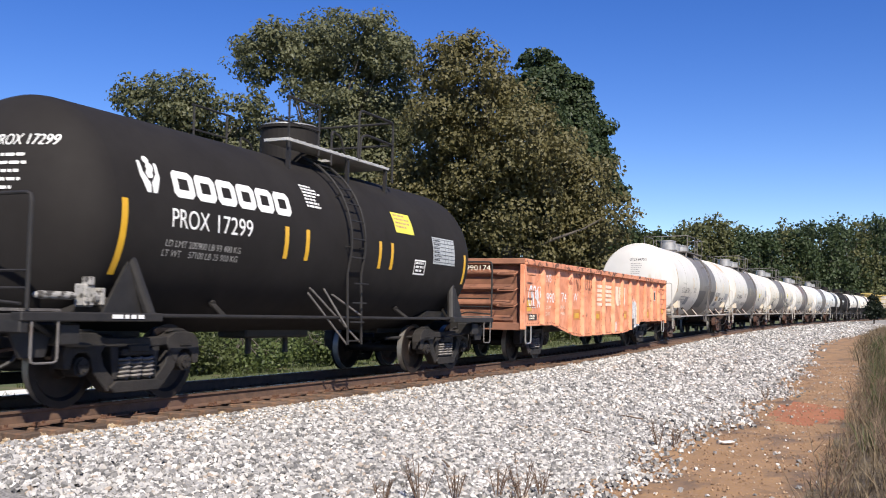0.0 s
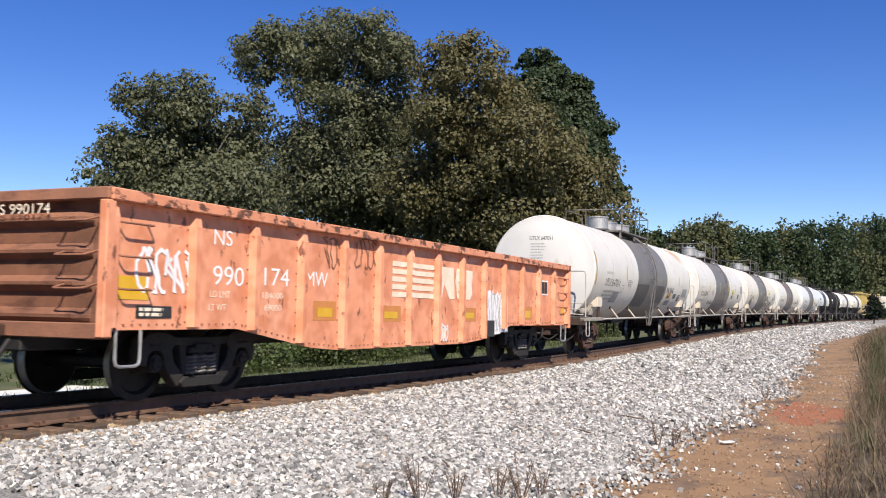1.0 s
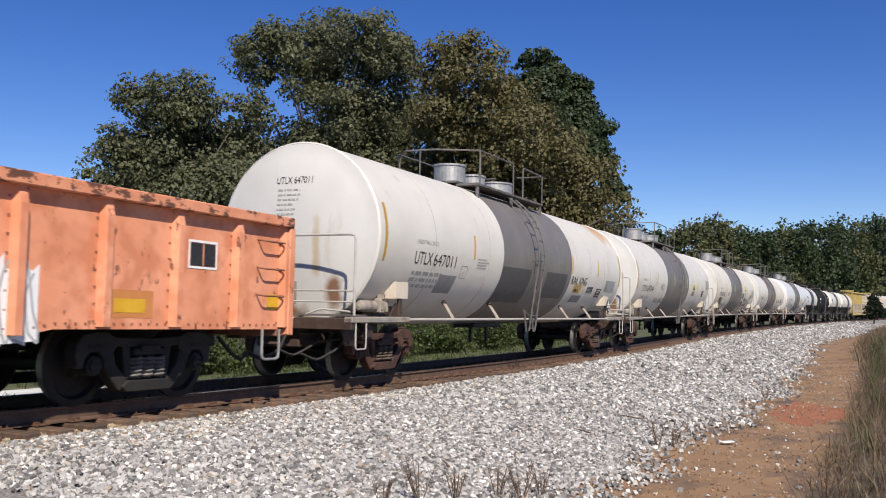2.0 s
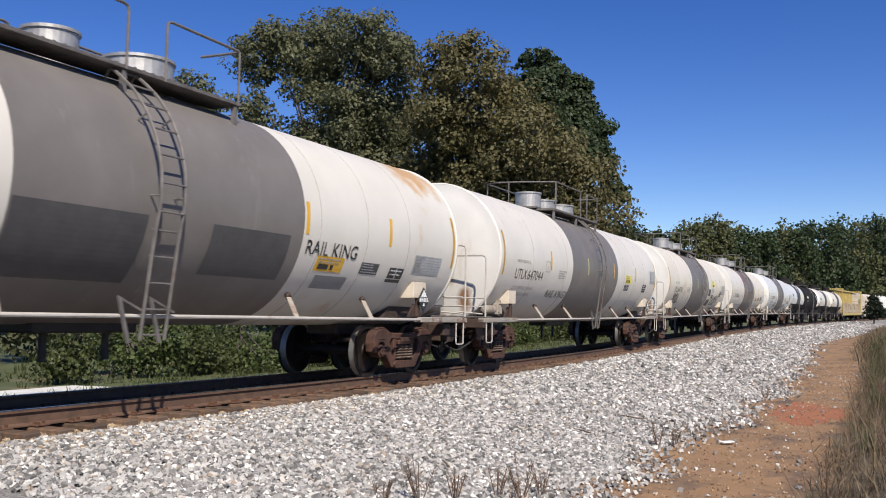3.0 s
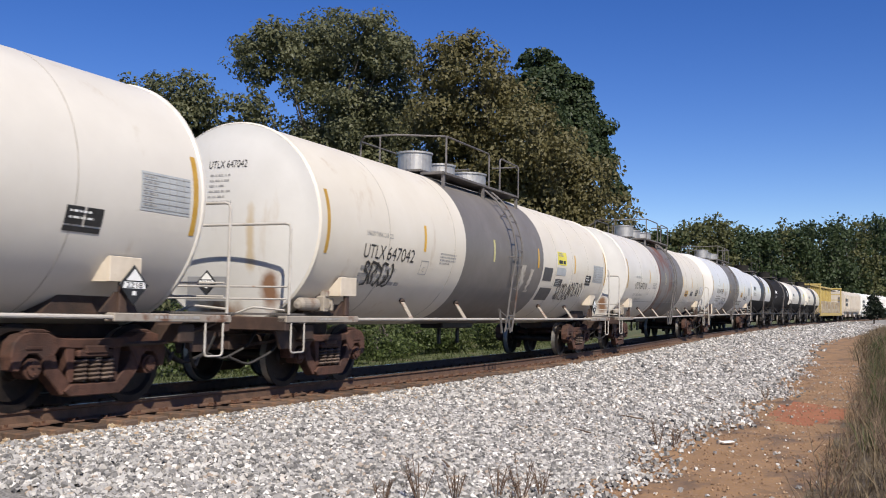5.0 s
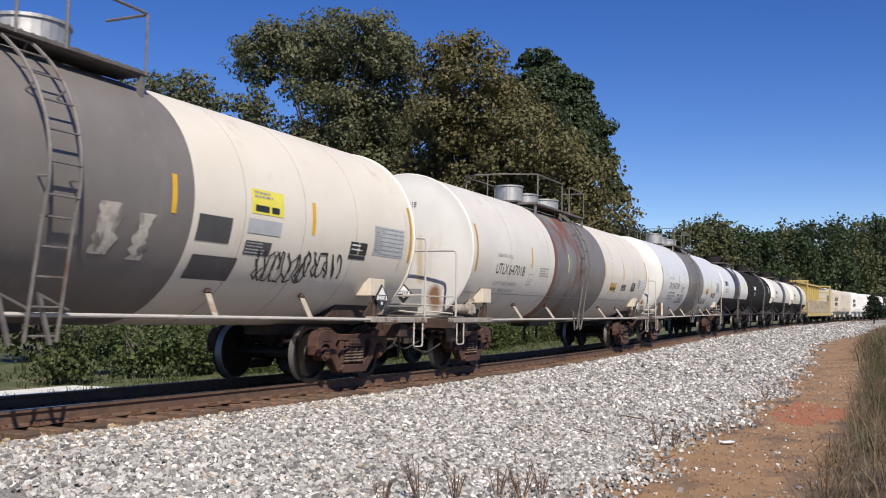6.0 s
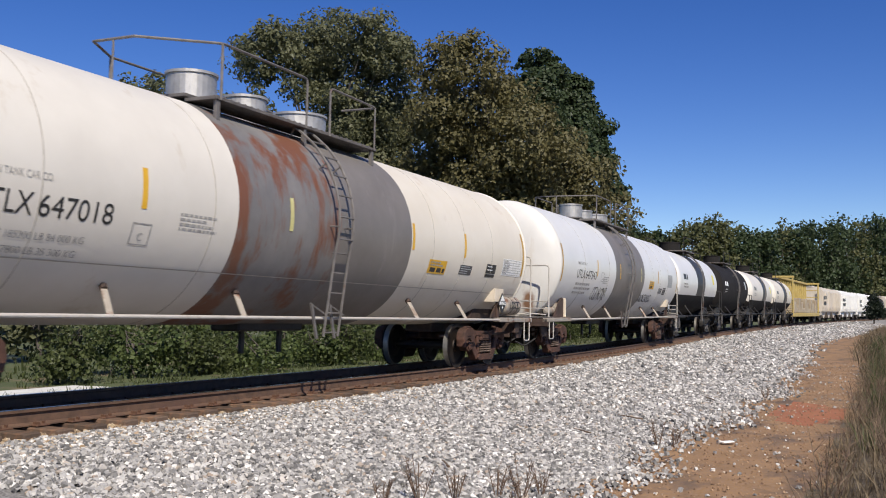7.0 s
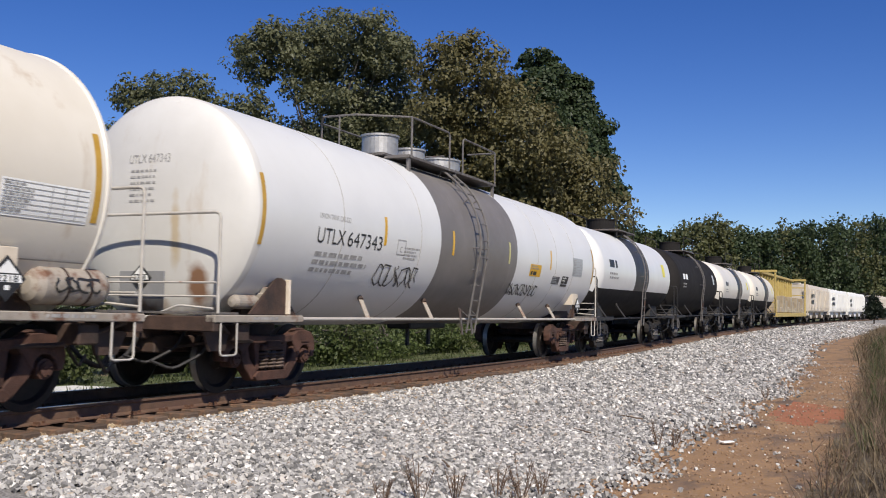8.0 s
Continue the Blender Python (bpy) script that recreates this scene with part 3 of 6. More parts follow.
def tree(name, label, lobes, leaves, size, material, seed, base=None, category="tree", group=""):
    rg = random.Random(seed)
    c = np.array([q[:3] for q in lobes])
    cx, cy = (float(np.mean(c[:, 0])), float(np.mean(c[:, 1]))) if base is None else base
    gz = ground_z(cx, cy) - 0.1
    root = thing(name, label, category, group)
    root.location = (cx, cy, gz)
    inv = Vector((cx, cy, gz))
    bm = bmesh.new()
    top = float(np.max(c[:, 2])) - gz
    low = max(1.2, float(np.min(c[:, 2])) - gz)
    tr = top * 0.022 + (0.08 if top > 5 else 0.005)
    fork = Vector((rg.uniform(-0.5, 0.5), rg.uniform(-0.5, 0.5), max(low, top * 0.28)))
    limb(bm, (0, 0, 0), fork, tr * 1.25, tr * 0.8, rg, 10)
    for q in lobes:
        limb(bm, fork * rg.uniform(0.75, 1.25), fork.lerp(Vector(q[:3]) - inv, 0.85), tr * 0.34, 0.03, rg)
    part("trunk", bm, M_BARK, root)
    part("crown", leaf_cloud("crown", c - np.array(inv), [q[3] * 1.0 for q in lobes], leaves, size, material, seed), None, root)
    return root


tree("oak_tree", "spreading oak with dense grey-green leaves", [(42.1, 26.6, 11.7, 2.0), (41.9, 29.4, 12.1, 1.7), (40.5, 30.1, 9.3, 1.6), (43.3, 29.2, 8.9, 2.9), (45.9, 26.0, 9.9, 2.2), (43.0, 25.2, 6.1, 3.4), (38.4, 29.6, 7.5, 1.1), (43.5, 31.4, 6.0, 2.6), (44.2, 24.1, 11.9, 1.1), (45.2, 24.3, 12.0, 1.3)], 72000, 0.225, M_OAK, 1)
tree("oak_tree", "tall oak with a broad crown and small sky gaps", [(58.2, 25.0, 19.1, 2.6), (61.2, 30.3, 20.4, 2.6), (56.5, 31.2, 18.6, 2.5), (57.3, 34.5, 18.7, 1.4), (61.0, 24.3, 18.4, 2.4), (59.4, 29.5, 17.5, 2.5), (58.3, 25.9, 14.3, 3.1), (59.5, 30.9, 12.8, 2.3), (64.2, 26.0, 14.6, 3.4), (60.8, 28.3, 10.0, 4.2), (59.2, 33.6, 9.6, 3.2), (63.9, 25.2, 8.9, 3.8), (57.2, 22.4, 18.3, 1.6), (56.5, 23.6, 19.8, 1.2), (56.0, 29.5, 16.0, 1.3)], 110000, 0.255, M_OAK, 2)
tree("oak_tree", "large oak turning olive brown in early autumn", [(52.4, 14.2, 15.4, 2.1), (55.5, 17.7, 15.8, 2.0), (56.4, 14.0, 14.4, 2.2), (54.0, 16.0, 12.1, 3.0), (54.3, 11.6, 10.9, 2.9), (60.4, 11.0, 8.8, 3.2), (56.8, 14.0, 7.8, 3.7), (56.3, 18.6, 8.3, 3.1), (61.3, 9.0, 6.8, 2.2), (59.4, 12.0, 5.1, 3.1), (58.7, 17.2, 4.4, 3.2), (58.9, 6.7, 6.9, 1.2), (60.9, 9.4, 4.4, 2.6), (52.1, 14.0, 16.6, 1.2)], 110000, 0.235, M_OLIVE, 3)
tree("tree", "deep green tree standing behind the oaks", [(80.2, 19.1, 21.3, 1.9), (85.3, 18.7, 19.8, 2.4), (85.9, 17.3, 16.4, 2.4), (80.3, 13.9, 12.9, 1.6), (81.1, 13.2, 10.8, 1.3), (78.3, 20.0, 18.6, 2.5), (83.5, 22.2, 23.4, 1.1), (81.8, 18.0, 15.0, 3.0)], 38000, 0.4, M_DEEP, 4)


def far_wood():
    rg = random.Random(9)
    k = 0
    for row, (y0, n) in enumerate(((0, 30), (14, 26))):
        for i in range(n):
            # a wood that crosses behind the bend of the line
            f = i / (n - 1)
            deg = 18.5 - 18.3 * f
            ang = radians(deg)
            dist = 225 + 90 * f * f + y0 + rg.uniform(-6, 6)
            x, y = math.cos(ang) * dist, -9.57 + math.sin(ang) * dist
            g = ground_z(x, y)
            top = float(np.interp(-deg, [-18.5, -14.4, -12.5, -10.5, -8.8, -7.85, -6.6, -4.4, -1.4], [21, 21.2, 20, 23.7, 20.4, 19.2, 21, 21.5, 21.2])) * dist / 230 + 1.2 + rg.uniform(-1.5, 1.2) - row * 0.6
            lobes = []
            w = rg.uniform(3.5, 4.8) * dist / 230
            for q in range(15):
                h = rg.uniform(0.1, 0.88) * top
                rad = w * rg.uniform(0.55, 0.85) * (1.15 - 0.5 * h / top)
                lobes.append((x + rg.uniform(-1, 1) * w * 0.8, y + rg.uniform(-1, 1) * w * 0.8, g + h, rad))
            lobes.append((x, y, g + top - w * 0.62, w * 0.62))
            tree("tree", "tall dense roadside wood tree, green turning olive" if k % 4 == 1 else "tall dark green broadleaf tree in a distant wood", lobes, 3300, 0.78, M_FAR2 if (k % 6 == 1 or 9.2 < deg < 12.4) else (M_FAR1 if k % 3 else M_DEEP), 100 + k, (x, y), group="distant wood")
            k += 1


far_wood()


tree("cedar_shrub", "dark conical cedar shrub beside the far ballast", [(150, -4.5, 1.0, 1.3), (150.5, -4.2, 2.0, 1.0), (149.8, -4.6, 2.7, 0.7), (150, -4.4, 3.3, 0.4), (150, -5.4, 0.6, 0.9)], 3600, 0.22, M_CEDAR, 77, (150, -4.4), "shrub")


def bushes():
    rg = random.Random(21)
    for i in range(44):
        x = 18.5 + i * 1.15 + rg.uniform(-0.6, 0.6)
        yl, zl = near_line(x)
        l = 6.9 + rg.uniform(0, 3.4) + (0.5 if i % 3 else 0)
        y = float(yl + l)
        g = ground_z(x, y)
        h = rg.uniform(0.7, 1.6) + (0.5 if l > 9 else 0)
        lobes = [(x + rg.uniform(-0.8, 0.8), y + rg.uniform(-0.7, 0.7), g + rg.uniform(0.25, 0.8) * h, rg.uniform(0.45, 0.8)) for _ in range(7)]
        tree("bush", "leafy green roadside bush in the sun", lobes, 1700, 0.115, M_BUSH if i % 3 else M_GRASS, 300 + i, (x, y), "bush", "bushes behind the track")
    for i in range(26):
        x = 14 + i * 3.0 + rg.uniform(-1, 1)
        yl, zl = near_line(x)
        y = float(yl + 15 + rg.uniform(0, 6))
        g = ground_z(x, y)
        h = rg.uniform(2.2, 4.2)
        if x < 24:
            h *= 0.35
        lobes = [(x + rg.uniform(-1.6, 1.6), y + rg.uniform(-1.2, 1.2), g + rg.uniform(0.15, 0.85) * h, rg.uniform(0.7, 1.1)) for _ in range(8)]
        tree("shrub", "tall shaded understorey shrub below the trees", lobes, 1500, 0.24, M_DEEP if i % 2 else M_OAK, 400 + i, (x, y), "shrub", "understorey")


bushes()


def blades(name, n, xr, lr, h, w, material, label, seed, keep=lambda x, l: True, lean=0.35, tuft=7):
    rg = np.random.default_rng(seed)
    m = n // tuft
    x = np.repeat(xr[0] + (xr[1] - xr[0]) * rg.random(m), tuft) + rg.normal(size=m * tuft) * 0.05
    l = np.repeat(lr[0] + (lr[1] - lr[0]) * rg.random(m), tuft) + rg.normal(size=m * tuft) * 0.05
    ok = np.array([keep(a, b) for a, b in zip(x, l)])
    x, l = x[ok], l[ok]
    n = len(x)
    yl, zl = near_line(x)
    p = np.stack([x, yl + l, zl + profile(l, x) - 0.06], -1)
    hh = h * (0.35 + 0.9 * rg.random(n) ** 1.3)
    az = rg.random(n) * 2 * np.pi
    d = np.stack([np.cos(az), np.sin(az), np.zeros(n)], -1)
    sd = np.stack([-np.sin(az), np.cos(az), np.zeros(n)], -1)
    ln = lean * (0.3 + rg.random(n)) * hh
    ww = w * (0.6 + 0.8 * rg.random(n))
    up = np.array([0, 0, 1.0])
    v = np.stack([p - sd * ww[:, None], p + sd * ww[:, None], p + d * (ln * 0.35)[:, None] + up * (hh * 0.6)[:, None] + sd * (ww * 0.8)[:, None], p + d * (ln * 0.35)[:, None] + up * (hh * 0.6)[:, None] - sd * (ww * 0.8)[:, None], p + d * ln[:, None] + up * hh[:, None] + sd * (ww * 0.2)[:, None], p + d * ln[:, None] + up * hh[:, None] - sd * (ww * 0.2)[:, None]], 1).reshape(-1, 3)
    k = 6 * np.arange(n)[:, None]
    f = np.concatenate([k + np.array([[0, 1, 2, 3]]), k + np.array([[3, 2, 4, 5]])])
    tagged(new(name, solid(name, v, f, material)), label, "grass", kind="stuff")


def off_camera(x, l):
    return x > 6.0


blades("dry_grass", 30000, (6, 40), (-13, -8.7), 0.3, 0.005, M_STRAW, "dry brown grass on the bank", 31, off_camera, 1.1)
blades("dry_grass", 2600, (7, 40), (-12, -8.9), 0.75, 0.004, M_STRAW, "tall dry stalks on the bank", 36, off_camera, 0.5, 3)
blades("dry_grass", 14000, (40, 160), (-13, -8.3), 0.6, 0.012, M_STRAW, "dry grass on the bank further along", 32, lean=0.8)
blades("green_grass", 20000, (14, 70), (-12.5, -9.0), 0.42, 0.007, M_GRASS, "green grass among dry stalks on the bank", 33, lean=0.8)
blades("green_grass", 20000, (6, 60), (5.1, 14), 0.2, 0.012, M_GRASS, "sunlit green grass beyond the track", 34, lambda x, l: x > 17.3 or l > 8.3 or l < 6.6, 0.9)
blades("green_grass", 14000, (0, 140), (12, 60), 0.5, 0.03, M_GRASS, "rough meadow grass beyond the track", 35)


def weed(x, l, h, seed):
    rg = random.Random(seed)
    yl, zl = near_line(x)
    root = thing("dead_weed", "dry leafless brown weed growing in the ballast", "weed", "dead weeds")
    root.location = (x, float(yl + l), ground_z(x, float(yl + l)))
    bm = bmesh.new()
    for k in range(7):
        a = rg.uniform(0, 6.28)
        tip = Vector((math.cos(a) * h * 0.3, math.sin(a) * h * 0.3, h * rg.uniform(0.6, 1)))
        rod(bm, (0, 0, -0.05), tip, 0.006, 4, 0.003)
        for j in range(7):
            p = tip * rg.uniform(0.3, 0.95)
            rod(bm, p, p + Vector((rg.uniform(-1, 1), rg.uniform(-1, 1), rg.uniform(0.3, 1.2))) * h * 0.2, 0.0035, 3, 0.0015)
    part("dry_growth", bm, M_TWIG, root)


_wr = random.Random(44)
for _x, _l, _h in ((7.6, -5.75, 0.42), (7.9, -5.95, 0.33), (7.2, -5.6, 0.3), (8.5, -6.35, 0.4), (8.4, -6.15, 0.3), (8.9, -6.4, 0.28), (8.0, -6.5, 0.26), (13.2, -6.55, 0.36), (13.5, -6.7, 0.3), (7.0, -6.2, 0.25), (22.5, -6.9, 0.3)):
    weed(_x, _l, _h, _wr.randint(0, 9999))
for _i in range(26):
    weed(_wr.uniform(8.5, 24), _wr.uniform(-10.6, -8.85), _wr.uniform(0.5, 0.95), _wr.randint(0, 9999))


# ---- flat shapes laid on the cars ----
def words(text, height, width=None):
    cu = bpy.data.curves.new("text", "FONT")
    cu.body = text
    ob = bpy.data.objects.new("text", cu)
    scene.collection.objects.link(ob)
    me = bpy.data.meshes.new_from_object(ob.evaluated_get(bpy.context.evaluated_depsgraph_get()))
    bpy.data.objects.remove(ob)
    bpy.data.curves.remove(cu)
    bm = bmesh.new()
    bm.from_mesh(me)
    bpy.data.meshes.remove(me)
    xs = [v.co.x for v in bm.verts] or [0, 1]
    ys = [v.co.y for v in bm.verts] or [0, 1]
    w, h = max(xs) - min(xs), max(ys) - min(ys)
    sy = height / h
    sx = sy if width is None else width / w
    for v in bm.verts:
        v.co = Vector(((v.co.x - min(xs)) * sx, (v.co.y - min(ys)) * sy, 0))
    return bm


def quad(bm, u0, u1, v0, v1, skew=0.0):
    bm.faces.new([bm.verts.new((u0, v0, 0)), bm.verts.new((u1, v0, 0)), bm.verts.new((u1 + skew, v1, 0)), bm.verts.new((u0 + skew, v1, 0))])
    return bm


def ring(bm, u0, u1, v0, v1, t):
    quad(bm, u0, u1, v0, v0 + t)
    quad(bm, u0, u1, v1 - t, v1)
    quad(bm, u0, u0 + t, v0 + t, v1 - t)
    quad(bm, u1 - t, u1, v0 + t, v1 - t)
    return bm


def bars(bm, u0, v0, rows, width, h, gap, seed):
    """Rows of small bars in place of lettering too small to read."""
    rg = random.Random(seed)
    for i in range(rows):
        u = u0
        end = u0 + width * rg.uniform(0.6, 1)
        while u < end:
            w = min(rg.uniform(0.6, 2.4) * h * 1.6, end - u)
            quad(bm, u, u + w, v0 - i * (h + gap) - h, v0 - i * (h + gap))
            u += w + h * 0.7
    return bm


def wrap(bm, x0, h0, R, zc, off=0.004, step=0.07):
    """Bends a flat sheet (u along the car, v up) on to the near side of a tank, with its foot at height h0."""
    vs = [v.co.y for v in bm.verts]
    y = math.floor(min(vs) / step) * step + step
    while y < max(vs):
        bmesh.ops.bisect_plane(bm, geom=bm.verts[:] + bm.edges[:] + bm.faces[:], plane_co=(0, y, 0), plane_no=(0, 1, 0))
        y += step
    a0 = math.asin(max(-0.98, min(0.98, (h0 - zc) / R)))
    for v in bm.verts:
        a = a0 + v.co.y / R
        v.co = Vector((x0 + v.co.x, -(R + off) * math.cos(a), zc + (R + off) * math.sin(a)))
    return bm


def lay(bm, x0, y, h0):
    """Stands a flat sheet up on the near side at depth y."""
    for v in bm.verts:
        v.co = Vector((x0 + v.co.x, y, h0 + v.co.y))
    return bm


def lay_end(bm, x, y0, h0, bulge=None):
    """Stands a flat sheet on the end that looks back down the line."""
    for v in bm.verts:
        yy, zz = y0 - v.co.x, h0 + v.co.y
        v.co = Vector(((bulge(yy, zz) if bulge else x), yy, zz))
    return bm


def curl(bm, pts, w):
    """A brush stroke through points, as a flat ribbon."""
    prev = None
    for i, (u, v) in enumerate(pts):
        a, b = pts[max(0, i - 1)], pts[min(len(pts) - 1, i + 1)]
        d = Vector((b[0] - a[0], b[1] - a[1]))
        d = d.normalized() if d.length > 1e-6 else Vector((1, 0))
        n = Vector((-d.y, d.x)) * w / 2
        cur = (bm.verts.new((u + n.x, v + n.y, 0)), bm.verts.new((u - n.x, v - n.y, 0)))
        if prev:
            bm.faces.new((prev[0], prev[1], cur[1], cur[0]))
        prev = cur
    return bm


def scrawl(bm, u0, v0, w, h, n, seed, t=0.03):
    """Unreadable spray strokes."""
    rg = random.Random(seed)
    for k in range(n):
        c = u0 + (k + 0.5) * w / n
        a = rg.uniform(0, 6)
        pts = []
        for i in range(11):
            f = i / 10
            pts.append((c + w / n * 0.6 * math.sin(a + f * rg.uniform(4, 7)), v0 + h * (0.5 + 0.48 * math.cos(a * 1.3 + f * 5.2))))
        curl(bm, pts, t)
    return bm


# ---- running gear ----
def coil(bm, x, y, z0, z1, r):
    """One coil spring: a thick bar wound round its axis."""
    turns, k = 5, 9
    bar = 0.021
    pts = [(x + (r - bar) * math.cos(2 * math.pi * i / k), y + (r - bar) * math.sin(2 * math.pi * i / k), z0 + bar + (z1 - z0 - 2 * bar) * i / (turns * k)) for i in range(turns * k + 1)]
    rings = []
    for i, p in enumerate(pts):
        a = 2 * math.pi * i / k
        rings.append([bm.verts.new((p[0] + bar * c * math.cos(a), p[1] + bar * c * math.sin(a), p[2] + bar * d)) for c, d in ((1, 0), (0, 1), (-1, 0), (0, -1))])
    for u, w in zip(rings, rings[1:]):
        for j in range(4):
            bm.faces.new((u[j], u[(j + 1) % 4], w[(j + 1) % 4], w[j]))
    bm.faces.new(rings[0])
    bm.faces.new(rings[-1][::-1])
    bmesh.ops.recalc_face_normals(bm, faces=bm.faces)


def side_frame(y):
    """A cast side frame: arched hoods over the axle ends, a slim top bar, sloping legs round open windows, and a bellied spring seat."""
    y0, y1 = (y - 0.095, y + 0.095)
    bm = bmesh.new()
    for s in (-1, 1):
        hood = [(s * 0.52, 0.69), (s * 0.56, 0.79), (s * 0.7, 0.845), (s * 0.92, 0.85), (s * 1.06, 0.82), (s * 1.15, 0.74), (s * 1.18, 0.6), (s * 1.15, 0.44), (s * 1.06, 0.43), (s * 1.02, 0.56), (s * 0.95, 0.615), (s * 0.83, 0.615), (s * 0.76, 0.56), (s * 0.73, 0.44), (s * 0.66, 0.5), (s * 0.58, 0.62)]
        plate(bm, hood[::s], y0, y1)
        # the leg that slopes down to the spring seat
        plate(bm, [(s * 0.74, 0.5), (s * 0.7, 0.38), (s * 0.47, 0.15), (s * 0.33, 0.17), (s * 0.36, 0.29), (s * 0.53, 0.46), (s * 0.58, 0.62)][::s], y0 + 0.01, y1 - 0.01)
        # the column beside the springs
        plate(bm, [(s * 0.29, 0.28), (s * 0.37, 0.28), (s * 0.43, 0.7), (s * 0.29, 0.7)][::s], y0 + 0.02, y1 - 0.02)
        plate(bm, [(s * 0.6, 0.845), (s * 0.72, 0.885), (s * 0.9, 0.885), (s * 1.0, 0.84)][::s], y0 + 0.05, y1 - 0.05)
        box(bm, *sorted((s * 0.78, s * 1.0)), y0 - 0.012, y0 + 0.02, 0.66, 0.7, 0.006)
    plate(bm, [(-0.56, 0.68), (-0.3, 0.665), (0.3, 0.665), (0.56, 0.68), (0.57, 0.79), (0.3, 0.775), (-0.3, 0.775), (-0.57, 0.79)], y0 + 0.008, y1 - 0.008)
    plate(bm, [(-0.46, 0.2), (-0.38, 0.13), (0.38, 0.13), (0.46, 0.2), (0.36, 0.27), (-0.36, 0.27)], y0 - 0.025, y1 + 0.025)
    bmesh.ops.bevel(bm, geom=[e for e in bm.edges if e.calc_length() > 0.08], offset=0.012, segments=1, affect="EDGES")
    return bm


def end_cap(x, y):
    bm = bmesh.new()
    s = 1 if y > 0 else -1
    rod(bm, (x, y - s * 0.1, 0.457), (x, y + s * 0.09, 0.457), 0.115, 18)
    rod(bm, (x, y + s * 0.08, 0.457), (x, y + s * 0.125, 0.457), 0.085, 14)
    for k in range(3):
        a = 2.1 * k + 0.5
        rod(bm, (x + 0.05 * math.cos(a), y + s * 0.12, 0.457 + 0.05 * math.sin(a)), (x + 0.05 * math.cos(a), y + s * 0.145, 0.457 + 0.05 * math.sin(a)), 0.015, 6)
    return bm


def wheel_bm():
    bm = bmesh.new()
    lathe(bm, [(-0.075, 0.0), (-0.075, 0.11), (-0.02, 0.13), (0.005, 0.3), (-0.06, 0.39), (-0.068, 0.44), (-0.06, 0.457), (0.05, 0.46), (0.062, 0.485), (0.075, 0.482), (0.075, 0.4), (0.03, 0.36), (0.03, 0.15), (0.075, 0.12), (0.075, 0.0)], 0, 36)
    for f in bm.faces:
        c = f.calc_center_median()
        if Vector((0, c.y, c.z)).length > 0.445 and c.x < 0.055:
            f.material_index = 1
    m = Matrix.Rotation(radians(90), 4, "Z")
    bmesh.ops.transform(bm, matrix=m, verts=bm.verts)
    return bm


def gear(rusty):
    """The meshes of one bogie, made once for each finish."""
    main = M_TRUCK if rusty else M_TRUCK_DARK
    g = {}
    for y in (-1.0, 1.0):
        g["frame", y] = finish(side_frame(y), "side_frame", main)
        for x in (-0.2, 0.0, 0.2):
            bm = bmesh.new()
            coil(bm, x, y * 1.06, 0.27, 0.56, 0.1)
            g["spring", x, y] = finish(bm, "coil_spring", M_SPRING if rusty else M_LADDER, True)
        for x in (-0.889, 0.889):
            g["cap", x, y] = finish(end_cap(x, y), "bearing_cap", main)
    bm = bmesh.new()
    box(bm, -0.27, 0.27, -1.12, 1.12, 0.56, 0.65, 0.02)
    box(bm, -0.18, 0.18, -1.14, 1.14, 0.6, 0.7, 0.02)
    box(bm, -0.3, 0.3, -0.45, 0.45, 0.6, 0.8, 0.03)
    for x in (-0.4, 0.4):
        box(bm, x - 0.05, x + 0.05, -0.85, 0.85, 0.38, 0.48, 0.01)
        for y in (-0.75, 0.75):
            box(bm, x + (-0.1 if x < 0 else 0.04), x + (-0.04 if x < 0 else 0.1), y - 0.06, y + 0.06, 0.3, 0.6, 0.01)
    g["bolster"] = finish(bm, "bogie", main)
    bm = bmesh.new()
    for y, f in ((-0.73, 0), (0.73, 1)):
        w = wheel_bm()
        bmesh.ops.transform(w, matrix=Matrix.Translation((0, y, 0)) @ Matrix.Rotation(math.pi * (1 - f), 4, "Z"), verts=w.verts)
        tmp = bpy.data.meshes.new("t")
        w.to_mesh(tmp)
        w.free()
        bm.from_mesh(tmp)
        bpy.data.meshes.remove(tmp)
    rod(bm, (0, -0.7, 0), (0, 0.7, 0), 0.085, 12)
    g["wheels"] = finish(bm, "wheelset", [M_WHEEL, M_TREAD])
    return g


GEAR = {True: gear(True), False: gear(False)}
TRAIN, WHEELS = [], []


def bogie(car, x, rusty, rolls):
    g = GEAR[rusty]
    b = part("bogie", g["bolster"], None, car, m=pose(x, 0, 0))
    for y in (-1.0, 1.0):
        part("side_frame", g["frame", y], None, b)
        for sx in (-0.2, 0.0, 0.2):
            part("coil_spring", g["spring", sx, y], None, b)
        for a in (-0.889, 0.889):
            part("bearing_cap", g["cap", a, y], None, b)
    for a in (-0.889, 0.889):
        w = part("wheelset", g["wheels"], None, b, "steel wheels with bright worn treads", m=pose(a, 0, 0.457))
        if rolls:
            WHEELS.append((w, a))


